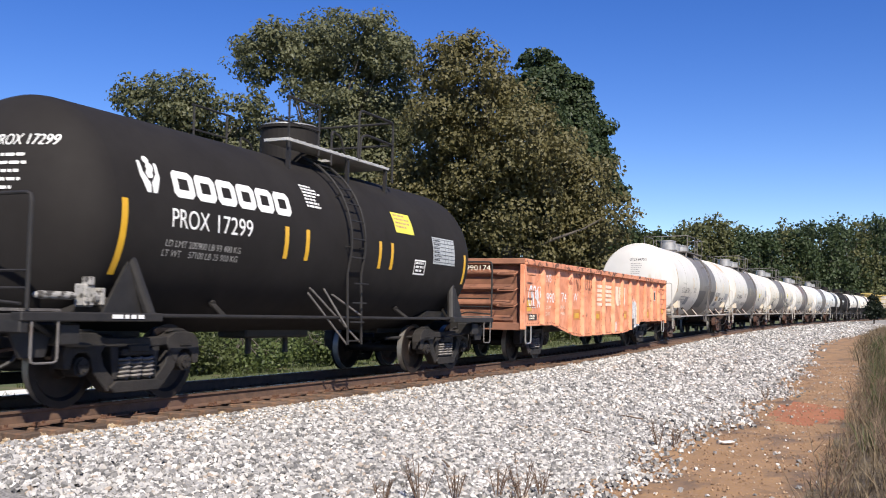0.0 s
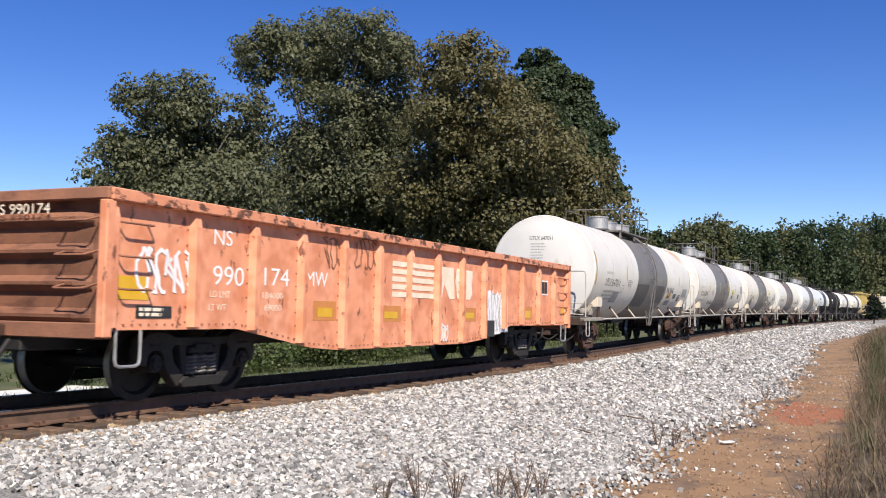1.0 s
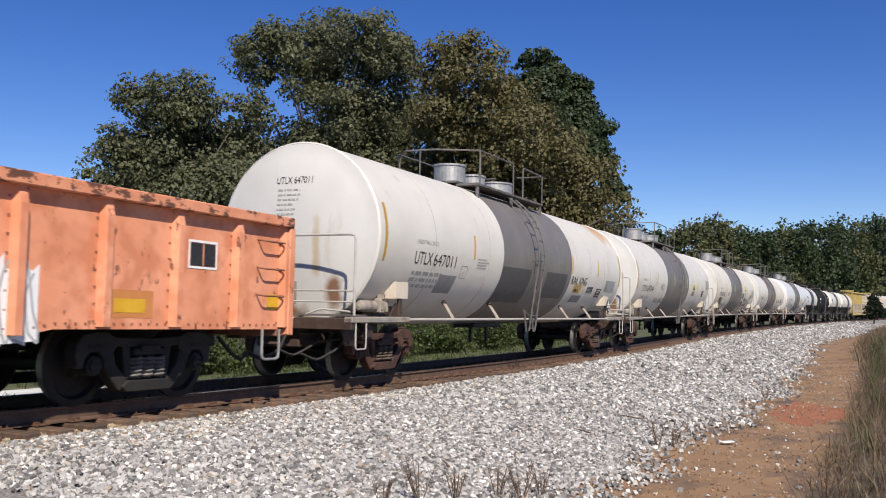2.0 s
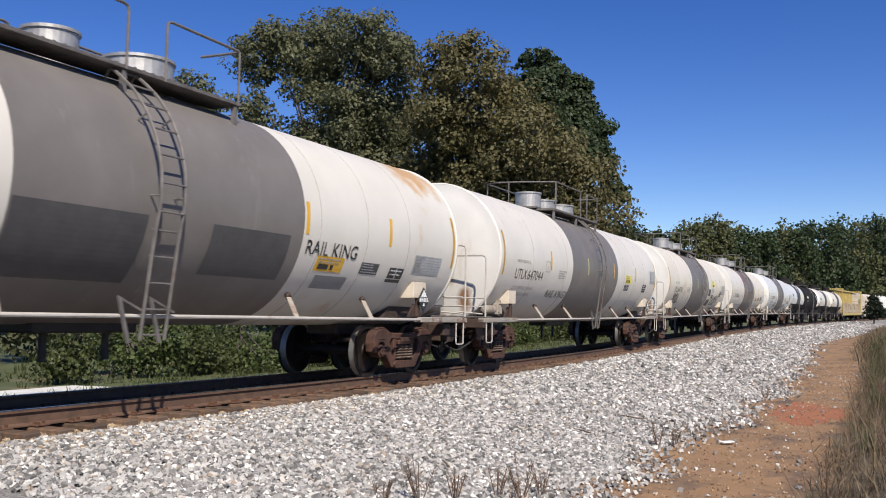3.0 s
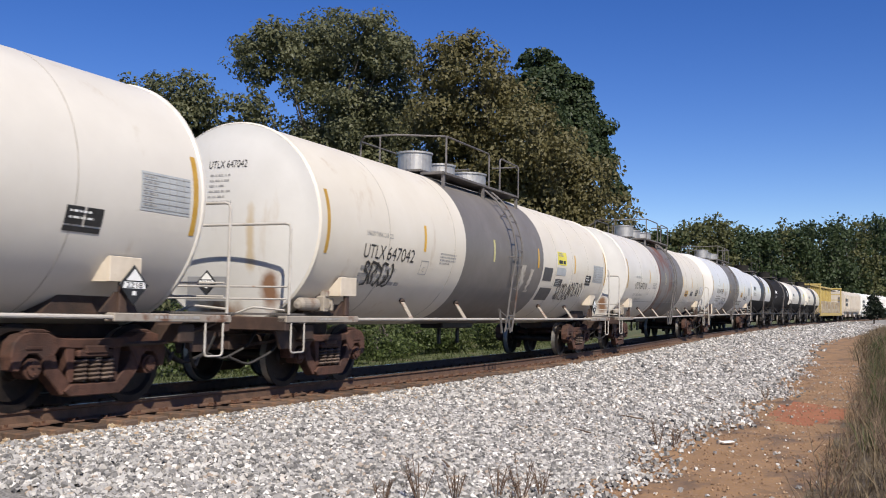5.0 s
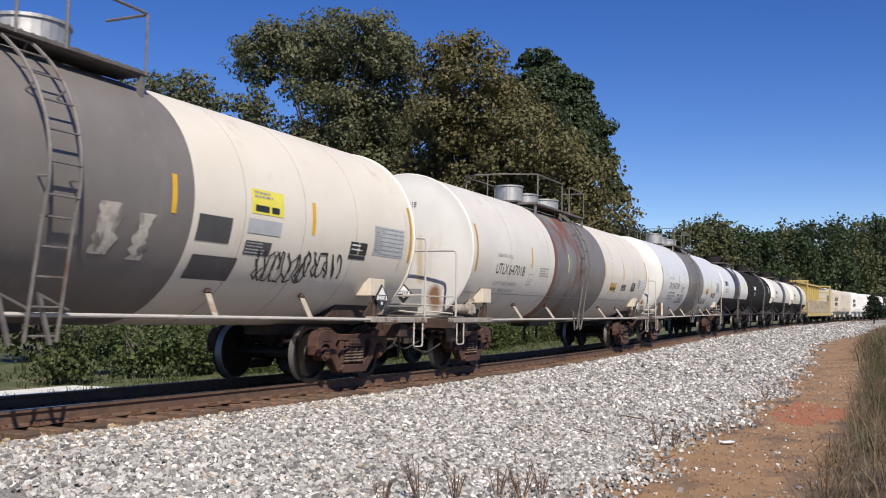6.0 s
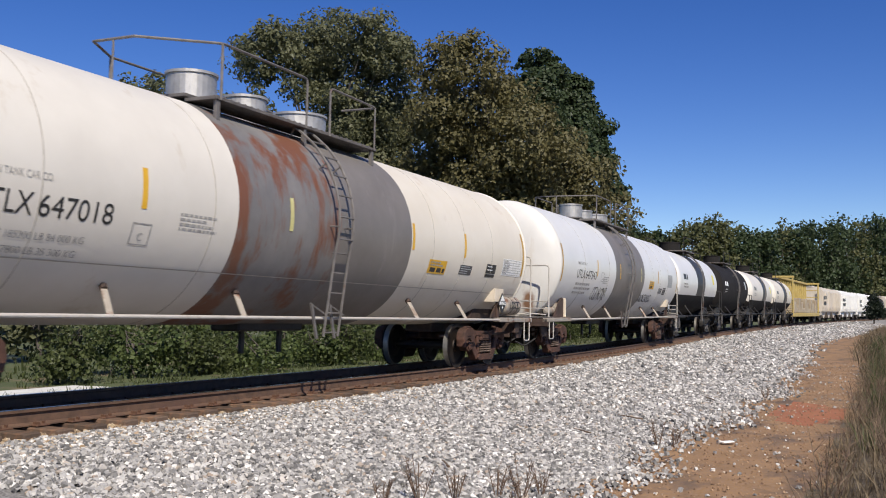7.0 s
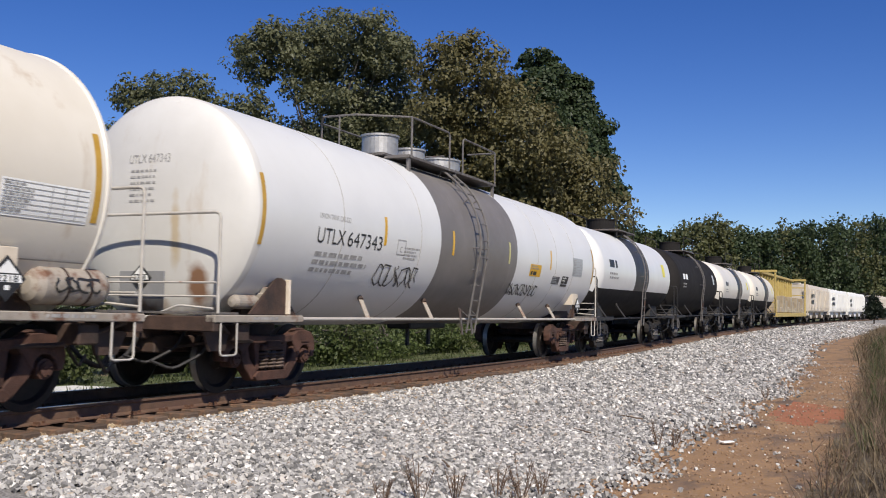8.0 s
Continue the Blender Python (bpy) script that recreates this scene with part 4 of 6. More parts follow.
def coupler(car, x, sgn, material=M_TRUCK):
    bm = bmesh.new()
    box(bm, min(x, x + sgn * 0.75), max(x, x + sgn * 0.75), -0.09, 0.09, 0.78, 0.94, 0.02)
    e = x + sgn * 0.75
    box(bm, min(e, e + sgn * 0.2), max(e, e + sgn * 0.2), -0.17, 0.15, 0.72, 1.0, 0.04)
    part("coupler", bm, material, car)
    bm = bmesh.new()
    bent(bm, [(x + sgn * 0.1, -0.25, 0.75), (x + sgn * 0.35, -0.3, 0.5), (x + sgn * 0.75, -0.2, 0.38), (x + sgn * 0.95, -0.12, 0.5)], 0.03)
    part("air_hose", bm, M_BLACKM, car, "black rubber air hose")


def car_root(name, label, centre, pivots, category="tank car", group="cars of the train"):
    root = thing(name, label, category, group)
    TRAIN.append((root, centre, pivots))
    return root


# ---- tank cars ----
def rimmed(x0, x1, R, kind):
    """Profile of a tank end, from its middle out to the rim."""
    out = []
    if kind == "flat":
        d = 0.26
        for k in range(9):
            r = (R - 0.03) * k / 8
            out.append((d * (1 - (k / 8) ** 2), r))
        out += [(0.0, R - 0.02), (0.02, R + 0.012), (0.06, R + 0.012), (0.065, R)]
        return [(x0 + sg * 0 - a * (1 if x0 < x1 else -1) if i < 9 else x0 + a * (1 if x0 < x1 else -1), r) for i, (a, r) in enumerate(out) for sg in (0,)]
    d = {"round": 0.78, "dished": 0.45}[kind]
    for k in range(13):
        a = math.pi / 2 * k / 12
        out.append((d * math.cos(a), R * math.sin(a)))
    return [(x0 - a * (1 if x0 < x1 else -1), r) for a, r in out]


def seam_rings(car, marks, R, zc):
    for x in marks:
        bm = bmesh.new()
        lathe(bm, [(x - 0.009, R - 0.004), (x - 0.006, R + 0.003), (x + 0.006, R + 0.003), (x + 0.009, R - 0.004)], zc, 72)
        bmesh.ops.recalc_face_normals(bm, faces=bm.faces)
        part("weld_seam", bm, M_SEAM, car, smooth=True)


def shell_profile(x0, x1, R, marks):
    out = [(x0, R)]
    out.append((x1, R))
    return out


def ladder_bm(x, R, zc, width=0.42, low=0.75, gap=0.17):
    bm = bmesh.new()
    rr = R + gap
    for dx in (-width / 2, width / 2):
        pts = [(x + dx, -1.42 - 0.1, low), (x + dx, -rr * math.cos(radians(-18)), zc + rr * math.sin(radians(-18)))]
        for a in range(-4, 74, 12):
            pts.append((x + dx, -rr * math.cos(radians(a)), zc + rr * math.sin(radians(a))))
        bent(bm, pts, 0.022, 6)
        for a in (-2, 32, 60):
            c, s = math.cos(radians(a)), math.sin(radians(a))
            rod(bm, (x + dx, -rr * c, zc + rr * s), (x + dx, -R * c, zc + R * s), 0.014, 5)
    return bm


def rungs(car, x, R, zc, material, width=0.42, low=0.75, gap=0.17):
    rr = R + gap
    steps = [(-1.5, low + 0.06)]
    z = low + 0.36
    while z < zc - 0.35:
        t = (z - low) / (zc - 0.5 - low)
        steps.append((-1.52 - 0.12 * t, z))
        z += 0.31
    for a in range(-8, 72, 11):
        steps.append((-rr * math.cos(radians(a)), zc + rr * math.sin(radians(a))))
    for y, z in steps:
        bm = bmesh.new()
        rod(bm, (x - width / 2, y, z), (x + width / 2, y, z), 0.013, 6)
        part("rung", bm, material, car)


def tank_common(car, half, R, zc, pivots, rusty, sill_mat, pipe_mat, pipe_z=1.03, pipe_y=1.48, offset=0.0, struts=(-4.7, -2.2, 3.1, 5.35)):
    """Underframe, running gear, couplers, steps and grab rails of a tank car; half is half the length over its end sills."""
    for sg in (-1, 1):
        bogie(car, sg * pivots + offset, rusty, True)
        coupler(car, sg * (half - 0.1), sg)
        e = sg * half
        i = sg * (half - 1.1)
        bm = bmesh.new()
        box(bm, min(e, sg * (pivots - 1.2)), max(e, sg * (pivots - 1.2)), -0.32, 0.32, 0.74, 1.05, 0.02)
        box(bm, min(e, e - sg * 0.12), max(e, e - sg * 0.12), -1.5, 1.5, 0.86, 1.06, 0.015)
        part("stub_sill", bm, M_SADDLE if rusty else M_BLACKM, car)
        bm = bmesh.new()
        for y in (-1.52, 1.36):
            bs = bmesh.new()
            box(bs, min(e, sg * (half - 2.1)), max(e, sg * (half - 2.1)), y, y + 0.16, 0.98, 1.08, 0.012)
            part("side_sill", bs, sill_mat, car)
        box(bm, min(e, e - sg * 0.55), max(e, e - sg * 0.55), -1.48, 1.48, 1.085, 1.115)
        part("end_platform", bm, M_GRATE, car, "dark steel end walkway")
        bm = bmesh.new()
        plate(bm, [(sg * (pivots - 0.75), 1.06), (sg * (pivots + 0.75), 1.06), (sg * (pivots + 0.55), zc - R * 0.72), (sg * (pivots - 0.45), zc - R * 0.72)][::sg], -1.02, 1.02)
        part("saddle", bm, M_SADDLE if rusty else M_BLACKM, car)
        # crossover handrails and the sill step at the end
        for y in (-1.5, 1.5):
            bm = bmesh.new()
            top = (2.42 if sg < 0 else 2.56) if rusty else 2.3
            x = e - sg * 0.08
            bent(bm, [(x, y, 1.1), (x, y, top), (x, 0.0, top)], 0.021)
            part("end_handrail", bm, pipe_mat, car)
            bm = bmesh.new()
            bent(bm, [(e - sg * 0.15, y, 1.0), (e - sg * 0.15, y, 0.55), (e - sg * 0.5, y, 0.55), (e - sg * 0.5, y, 1.0)], 0.014, 6)
            part("sill_step", bm, pipe_mat if rusty else M_LADDER, car)
        bm = bmesh.new()
        box(bm, *sorted((e - sg * 0.15, e - sg * 1.0)), -0.42, 0.42, 0.55, 0.78, 0.02)
        part("draft_gear_box", bm, M_SADDLE if rusty else M_BLACKM, car)
        bm = bmesh.new()
        bent(bm, [(e - sg * 0.3, -1.35, 0.9), (e - sg * 0.7, -0.9, 0.7), (e - sg * 0.35, -0.4, 0.6), (e + sg * 0.1, 0.1, 0.62)], 0.025, 6)
        part("uncoupling_lever", bm, M_SADDLE, car)
        bm = bmesh.new()
        bent(bm, [(e - sg * 0.2, -1.42, 0.98), (e - sg * 0.9, -1.2, 0.72), (sg * (pivots - 1.4), -0.6, 0.66)], 0.03, 6)
        part("brake_pipe", bm, M_SADDLE if rusty else M_BLACKM, car)
        for k, (ya, dip) in enumerate(((-1.15, 0.36), (-0.7, 0.42))):
            bm = bmesh.new()
            bent(bm, [(e - sg * 0.5, ya, 0.95), (e - sg * 0.3, ya + 0.05, dip + 0.2), (e + sg * 0.05, ya + 0.25, dip), (e + sg * 0.3, ya + 0.4, dip + 0.12)], 0.022, 6)
            part("brake_hose", bm, M_BLACKM, car, "black rubber brake hose")
        bm = bmesh.new()
        plate(bm, [(e - sg * 0.05, 0.87), (e - sg * 0.62, 0.87), (e - sg * 0.52, 0.6), (e - sg * 0.2, 0.6)][::-sg], -1.3, -1.26)
        part("end_gusset", bm, M_SADDLE if rusty else M_BLACKM, car)
        bm = bmesh.new()
        bent(bm, [(e - sg * 0.04, -1.45, 1.16), (e - sg * 0.04, -0.9, 1.2), (e - sg * 0.04, -0.45, 1.05), (e + sg * 0.12, -0.1, 0.98)], 0.018, 6)
        part("lift_lever", bm, pipe_mat, car)
        bm = bmesh.new()
        box(bm, *sorted((e - sg * 0.6, e - sg * 0.9)), -1.42, -1.05, 0.72, 0.96, 0.02)
        box(bm, *sorted((e - sg * 0.62, e - sg * 0.7)), -1.3, 1.3, 0.8, 0.98, 0.01)
        part("step_bracket", bm, M_SADDLE if rusty else M_BLACKM, car)
        bm = bmesh.new()
        for z in (1.32, 1.5):
            bent(bm, [(e - sg * 0.1, -1.45, z), (e - sg * 0.1, 1.45, z)], 0.016, 6)
        part("crossover_rail", bm, pipe_mat, car)
    # the long pipe along each flank on small struts
    for y in (-pipe_y, pipe_y):
        bm = bmesh.new()
        rod(bm, (-half + 1.9, y, pipe_z), (half - 1.9, y, pipe_z), 0.026, 10)
        part("side_pipe", bm, pipe_mat, car)
    for x in struts:
        bm = bmesh.new()
        a = radians(-44)
        foot, head = Vector((x - 0.2, -pipe_y, pipe_z)), Vector((x, -(R + 0.01) * math.cos(a), zc + (R + 0.01) * math.sin(a)))
        d = head - foot
        turn = Matrix.Translation((foot + head) / 2) @ d.to_track_quat("Z", "X").to_matrix().to_4x4()
        box(bm, -0.014, 0.014, -0.04, 0.04, -d.length / 2, d.length / 2, 0.005, turn)
        part("pipe_strut", bm, sill_mat, car)
        bm = bmesh.new()
        rod(bm, head - d.normalized() * 0.07, head, 0.05, 8)
        part("strut_pad", bm, M_SADDLE if rusty else M_BLACKM, car)
    for x in (-0.45, 0.6):
        bm = bmesh.new()
        box(bm, x - 0.05, x + 0.05, -0.03, 0.03, 0.44, zc - R + 0.06, 0.008)
        part("outlet_bracket", bm, M_BLACKM, car)
    bm = bmesh.new()
    box(bm, -0.9, 0.9, -0.28, 0.28, zc - R - 0.1, zc - R + 0.1, 0.03)
    part("bottom_skid", bm, M_BLACKM, car)


def brake_gear(car, x, material, drum=0.1):
    bm = bmesh.new()
    lathe(bm, [(x - 0.3, 0.0), (x - 0.28, drum * 0.7), (x - 0.22, drum), (x + 0.22, drum), (x + 0.28, drum * 0.7), (x + 0.3, 0.0)], 0, 18)
    bmesh.ops.translate(bm, vec=(0, -1.2, 1.26), verts=bm.verts)
    box(bm, x + 0.33, x + 0.48, -1.3, -1.12, 1.14, 1.4, 0.02)
    box(bm, x + 0.36, x + 0.44, -1.33, -1.2, 1.38, 1.48, 0.01)
    rod(bm, (x + 0.48, -1.2, 1.26), (x + 0.6, -1.2, 1.26), 0.075, 12)
    for k in range(4):
        rod(bm, (x + 0.34 + 0.04 * k, -1.31, 1.2), (x + 0.34 + 0.04 * k, -1.31, 1.36), 0.009, 5)
    box(bm, x + 0.6, x + 0.66, -1.28, -1.12, 1.16, 1.36, 0.01)
    part("brake_valve", bm, material, car, "pale brake valve and reservoir")


def reservoir(car, x):
    bm = bmesh.new()
    lathe(bm, [(x - 0.56, 0.0), (x - 0.54, 0.1), (x - 0.5, 0.17), (x - 0.42, 0.21), (x + 0.42, 0.21), (x + 0.5, 0.17), (x + 0.54, 0.1), (x + 0.56, 0.0)], 0, 28)
    bmesh.ops.translate(bm, vec=(0, -1.22, 1.36), verts=bm.verts)
    bmesh.ops.recalc_face_normals(bm, faces=bm.faces)
    part("air_reservoir", bm, M_SILL, car, "rust-stained cylindrical air reservoir", smooth=True)
    for dx in (-0.12, 0.2):
        bm = bmesh.new()
        lathe(bm, [(x + dx - 0.02, 0.2), (x + dx - 0.02, 0.212), (x + dx + 0.02, 0.212), (x + dx + 0.02, 0.2)], 0, 24)
        bmesh.ops.translate(bm, vec=(0, -1.22, 1.36), verts=bm.verts)
        bmesh.ops.recalc_face_normals(bm, faces=bm.faces)
        part("reservoir_strap", bm, M_SADDLE, car)
    tag = wrap(scrawl(bmesh.new(), 0, 0, 0.6, 0.16, 4, 91, 0.025), x - 0.3, 1.29, 0.21, 1.36, 0.008)
    bmesh.ops.translate(tag, vec=(0, -1.22, 0), verts=tag.verts)
    part("spray_tag", tag, M_INK, car)


def diamond(parent, x, y, z, half, number, facing):
    """A hazard diamond on its corner; facing 'side' looks across the track, 'end' back along it."""
    turn = pose(x, y, z) if facing == "side" else pose(x, y, z, 0, 0, -90)
    bm = bmesh.new()
    a = half / math.sqrt(2)
    box(bm, -a, a, -0.008, 0.008, -a, a, 0.004, Matrix.Rotation(radians(45), 4, "Y"))
    plate_ob = part("hazard_diamond", bm, M_INK, parent, "black and white hazard diamond", m=turn)
    bm = bmesh.new()
    k = half * 0.8
    bm.faces.new([bm.verts.new(q) for q in ((-k * 0.72, k * 0.28, 0), (k * 0.72, k * 0.28, 0), (0, k, 0))])
    bm.faces.new([bm.verts.new(q) for q in ((-k * 0.98, -k * 0.2, 0), (k * 0.98, -k * 0.2, 0), (k * 0.86, k * 0.2, 0), (-k * 0.86, k * 0.2, 0))])
    bm.faces.new([bm.verts.new(q) for q in ((-k * 0.16, -k * 0.62, 0), (k * 0.16, -k * 0.62, 0), (k * 0.16, -k * 0.36, 0), (-k * 0.16, -k * 0.36, 0))])
    part("diamond_face", lay(bm, 0, -0.012, 0), M_LETTER, plate_ob)
    bm = words(number, half * 0.27, half * 1.1)
    bmesh.ops.translate(bm, vec=(-half * 0.55, -half * 0.13, 0), verts=bm.verts)
    part("diamond_number", lay(bm, 0, -0.016, 0), M_INK, plate_ob)


def placard_board(car, x, z0, z1, post, number=""):
    """A tilted board on a wedge bracket at the tank's flank."""
    bm = bmesh.new()
    box(bm, -0.25, 0.25, -0.02, 0.02, z0, z1, 0.006)
    for u in (-0.25, 0.23):
        a = [bm.verts.new((u + q, yy, zz)) for q in (0.0, 0.02) for yy, zz in ((0.02, z0), (0.02, z1), (0.3, z0))]
        bm.faces.new(a[:3])
        bm.faces.new(a[3:][::-1])
        for i in range(3):
            bm.faces.new((a[i], a[3 + i], a[3 + (i + 1) % 3], a[(i + 1) % 3]))
    bmesh.ops.recalc_face_normals(bm, faces=bm.faces)
    board = part("placard_holder", bm, M_BOARD, car, "pale placard board on a wedge bracket", m=pose(x, -1.45, 0))
    if post:
        bm = bmesh.new()
        box(bm, -0.06, 0.06, 0.0, 0.05, 1.08, z0 + 0.02, 0.01)
        plate(bm, [(-0.3, 1.08), (0.12, 1.08), (0.06, 1.32), (-0.06, 1.32)], 0.05, 0.09)
        part("board_post", bm, M_SADDLE, board)
    if number:
        diamond(board, 0.1, -0.05, z0 - 0.03, 0.235, number, "side")


def end_board(car, x, y, z, w, h, material, dy, number="2218"):
    """A backing board with a hazard diamond, on the crossover rails at the tank's end."""
    bm = bmesh.new()
    box(bm, -0.012, 0.012, -w / 2, w / 2, -h / 2, h / 2, 0.004)
    board = part("end_board", bm, material, car, m=pose(x, y, z))
    diamond(board, -0.03, dy, 0.1, 0.19, number, "end")


def dome(car, x, y, z0, z1, r, material, lid=True):
    bm = bmesh.new()
    rod(bm, (x, y, z0), (x, y, z1), r, 28)
    rod(bm, (x, y, z1 - 0.02), (x, y, z1 + 0.02), r + 0.025, 28)
    rod(bm, (x, y, z1 + 0.02), (x, y, z1 + 0.045), r * 0.9, 28, r * 0.6)
    part("manway_dome", bm, material, car, "grey steel dome on the top walkway")


def top_works(car, R, zc, x0, x1, grate=M_GRATE, rail=M_LADDER, dm=M_STEEL, lad=-0.23):
    """Walkway, domes and safety rails on top."""
    t = zc + R
    deck = t - 0.07
    for y0, y1 in ((-1.02, -0.48), (0.48, 1.02)):
        bm = bmesh.new()
        box(bm, x0, x1, y0, y1, deck, deck + 0.05, 0.006)
        n = int((x1 - x0) / 0.16)
        for k in range(n):
            x = x0 + 0.08 + k * 0.16
            box(bm, x - 0.014, x + 0.014, y0 + 0.02, y1 - 0.02, deck + 0.05, deck + 0.068)
        part("walkway", bm, grate, car)
        for x in (x0 + 0.1, (x0 + x1) / 2, x1 - 0.1):
            bm = bmesh.new()
            yy = y0 + 0.05 if y0 < 0 else y1 - 0.05
            box(bm, x - 0.035, x + 0.035, yy - 0.03, yy + 0.03, zc + math.sqrt(R * R - yy * yy) - 0.02, deck)
            part("walkway_post", bm, rail, car)
    for xa, xb in ((x0, x0 + 0.5), (x1 - 0.5, x1)):
        bm = bmesh.new()
        box(bm, xa, xb, -0.48, 0.48, t + 0.01, t + 0.06, 0.006)
        part("walkway", bm, grate, car)
    dome(car, x0 + 0.72, 0, t - 0.1, t + 0.5, 0.37, dm)
    dome(car, x0 + 2.05, 0, t - 0.1, t + 0.42, 0.34, dm)
    dome(car, x0 + 3.6, 0, t - 0.1, t + 0.42, 0.48, dm)
    rt = deck + 0.8
    for y in (-1.02, 1.02):
        bm = bmesh.new()
        bent(bm, [(x0 + 0.12, y, deck), (x0 + 0.12, y, rt)], 0.022, 6)
        part("rail_post", bm, rail, car)
        bm = bmesh.new()
        bent(bm, [(x0 - 0.9, y * 0.35, rt - 0.1), (x0 + 0.12, y, rt), (lad - 0.08, y, rt), (lad - 0.08, y, deck)], 0.02, 6)
        part("guard_rail", bm, rail, car)
        bm = bmesh.new()
        bent(bm, [(lad + 0.62, y, deck), (lad + 0.62, y, rt), (x1 - 0.05, y, rt - 0.02), (x1 - 0.05, y * 0.3, rt - 0.02)], 0.02, 6)
        part("guard_rail", bm, rail, car)
        bm = bmesh.new()
        bent(bm, [(x1 - 0.08, y, deck), (x1 - 0.08, y, rt - 0.02)], 0.016, 6)
        part("rail_post", bm, rail, car)
    bm = bmesh.new()
    bent(bm, [(x0 - 0.9, -0.36, rt - 0.1), (x0 - 0.9, 0.36, rt - 0.1)], 0.02, 6)
    part("guard_rail", bm, rail, car)
    bm = bmesh.new()
    bent(bm, [(x0 - 0.9, 0.0, rt - 0.1), (x0 - 0.9, 0.0, t)], 0.016, 6)
    part("rail_post", bm, rail, car)


def reflector(car, x, R, zc, h0, length, w=0.11, material=M_YELLOW):
    part("reflector", wrap(quad(bmesh.new(), -w / 2, w / 2, 0, length), x, h0, R, zc, 0.005), material, car)


def info_panel(car, x, h, w, ht, R, zc, seed, back=M_PANEL, ink=M_FADED):
    part("stencil_panel", wrap(quad(bmesh.new(), 0, w, 0, ht), x, h, R, zc, 0.004), back, car)
    bm = bmesh.new()
    rg = random.Random(seed)
    for i in range(7):
        v = ht * (i + 0.5) / 7
        quad(bm, 0.02, w - 0.02, v, v + 0.008)
    for i in range(1, 4):
        u = w * (0.4 + 0.15 * i)
        quad(bm, u, u + 0.008, 0.02, ht - 0.02)
    for i in range(6):
        bars(bm, 0.04, ht * (i + 1.3) / 7, 1, w * 0.34, ht * 0.055, 0.02, seed + i)
    part("stencil_text", wrap(bm, x, h, R, zc, 0.008), ink, car)


def white_tank(label, centre, number, ends="flat", paint=M_WHITE, band=M_GREY, band2=None, b0=-2.95, b1=2.3, extra=None, seed=0, paint2=None, lad=-0.23, refl=(-4.55, -1.5, 2.44, 4.78), num=(-6.88, 2.05, 1.87), typ=(-4.68, 1.86), yel=(3.2, 1.9, 0.78, 0.27), yel_mat=None, small=(4.64, 2.0), boxes=(6.0, 1.95), info=(6.9, 2.02, 1.15, 0.38), lines=None, tail=7.0, head=(0.0, 0.0), sheet=False, table=M_PANEL):
    """A long insulated tank car with a dark painted belt below its loading hatches."""
    R, zc, X = (1.6, 2.5, 8.35) if ends == "flat" else (1.65, 2.55, 8.35)
    car = car_root("tank_car", label, centre, 7.12)
    marks = [-6.05, -3.25, 3.3, 4.75, 6.25]
    if ends == "round":
        X = 8.25
    for xa, xb, mm in ((-X + 0.07, b0, paint), (b1, X - 0.07, paint2 or paint)):
        bm = bmesh.new()
        lathe(bm, shell_profile(xa, xb, R, marks), zc, 72)
        bmesh.ops.recalc_face_normals(bm, faces=bm.faces)
        part("tank_shell", bm, mm, car, smooth=True)
    for sg in (-1, 1):
        bm = bmesh.new()
        lathe(bm, rimmed(sg * X, -sg * X, R, "flat" if ends == "flat" else "dished") + ([(sg * (X - 0.07), R)]), zc, 72)
        bmesh.ops.recalc_face_normals(bm, faces=bm.faces)
        part("tank_head", bm, M_HEAD, car, "stained white tank end", smooth=True)
    seam_rings(car, marks, R, zc)
    mid = b0 + (b1 - b0) * 0.52
    for xa, xb, mm in ((b0, mid, band2 or band), (mid, b1, band)):
        bm = bmesh.new()
        lathe(bm, shell_profile(xa, xb, R, marks), zc, 72)
        bmesh.ops.recalc_face_normals(bm, faces=bm.faces)
        part("tank_belt", bm, mm, car, "dark painted belt round the tank", smooth=True)
    if ends == "flat":
        for sg in (-1, 1):
            bm = bmesh.new()
            lathe(bm, [(sg * (X + 0.0), R * 0.995), (sg * (X - 0.03), R + 0.02), (sg * (X - 0.07), R + 0.02), (sg * (X - 0.09), R)], zc, 72)
            bmesh.ops.recalc_face_normals(bm, faces=bm.faces)
            part("jacket_rim", bm, paint, car)
    tank_common(car, 9.05, R, zc, 7.12, True, M_SILL, M_PIPE)
    if sheet:
        # the lap of the lower jacket sheets
        part("jacket_lap", wrap(quad(bmesh.new(), -X + 0.1, X - 0.1, 0, 0.016), 0, 1.61, R, zc, 0.006), M_SEAM, car)
    part("ladder", ladder_bm(lad, R, zc), M_LADDER, car)
    rungs(car, lad, R, zc, M_LADDER)
    for dx in (lad - 0.39, lad + 0.13):
        bm = bmesh.new()
        plate(bm, [(dx - 0.2, 1.25), (dx - 0.15, 1.25), (dx + 0.02, 0.72), (dx - 0.03, 0.72)], -1.53, -1.5)
        part("ladder_brace", bm, M_LADDER, car)
        bm = bmesh.new()
        rod(bm, (dx - 0.18, -1.5, 1.25), (dx + 0.2, -1.55, 1.08), 0.016, 5)
        part("ladder_brace", bm, M_LADDER, car)
    top_works(car, R, zc, -2.6, 2.0, lad=lad)
    brake_gear(car, -8.0, M_SILL)
    if ends == "flat":
        placard_board(car, -7.2, 1.4, 1.7, True)
    else:
        bm = bmesh.new()
        plate(bm, [(-8.09, 1.09), (-7.18, 1.09), (-7.18, 1.56), (-7.4, 1.66)], -1.36, -1.33)
        part("saddle_web", bm, M_SADDLE, car, "rusty triangular saddle web")
        bm = bmesh.new()
        box(bm, -7.2, -7.15, -1.42, -1.28, 1.09, 1.6, 0.008)
        part("saddle_flange", bm, M_BOARD, car)
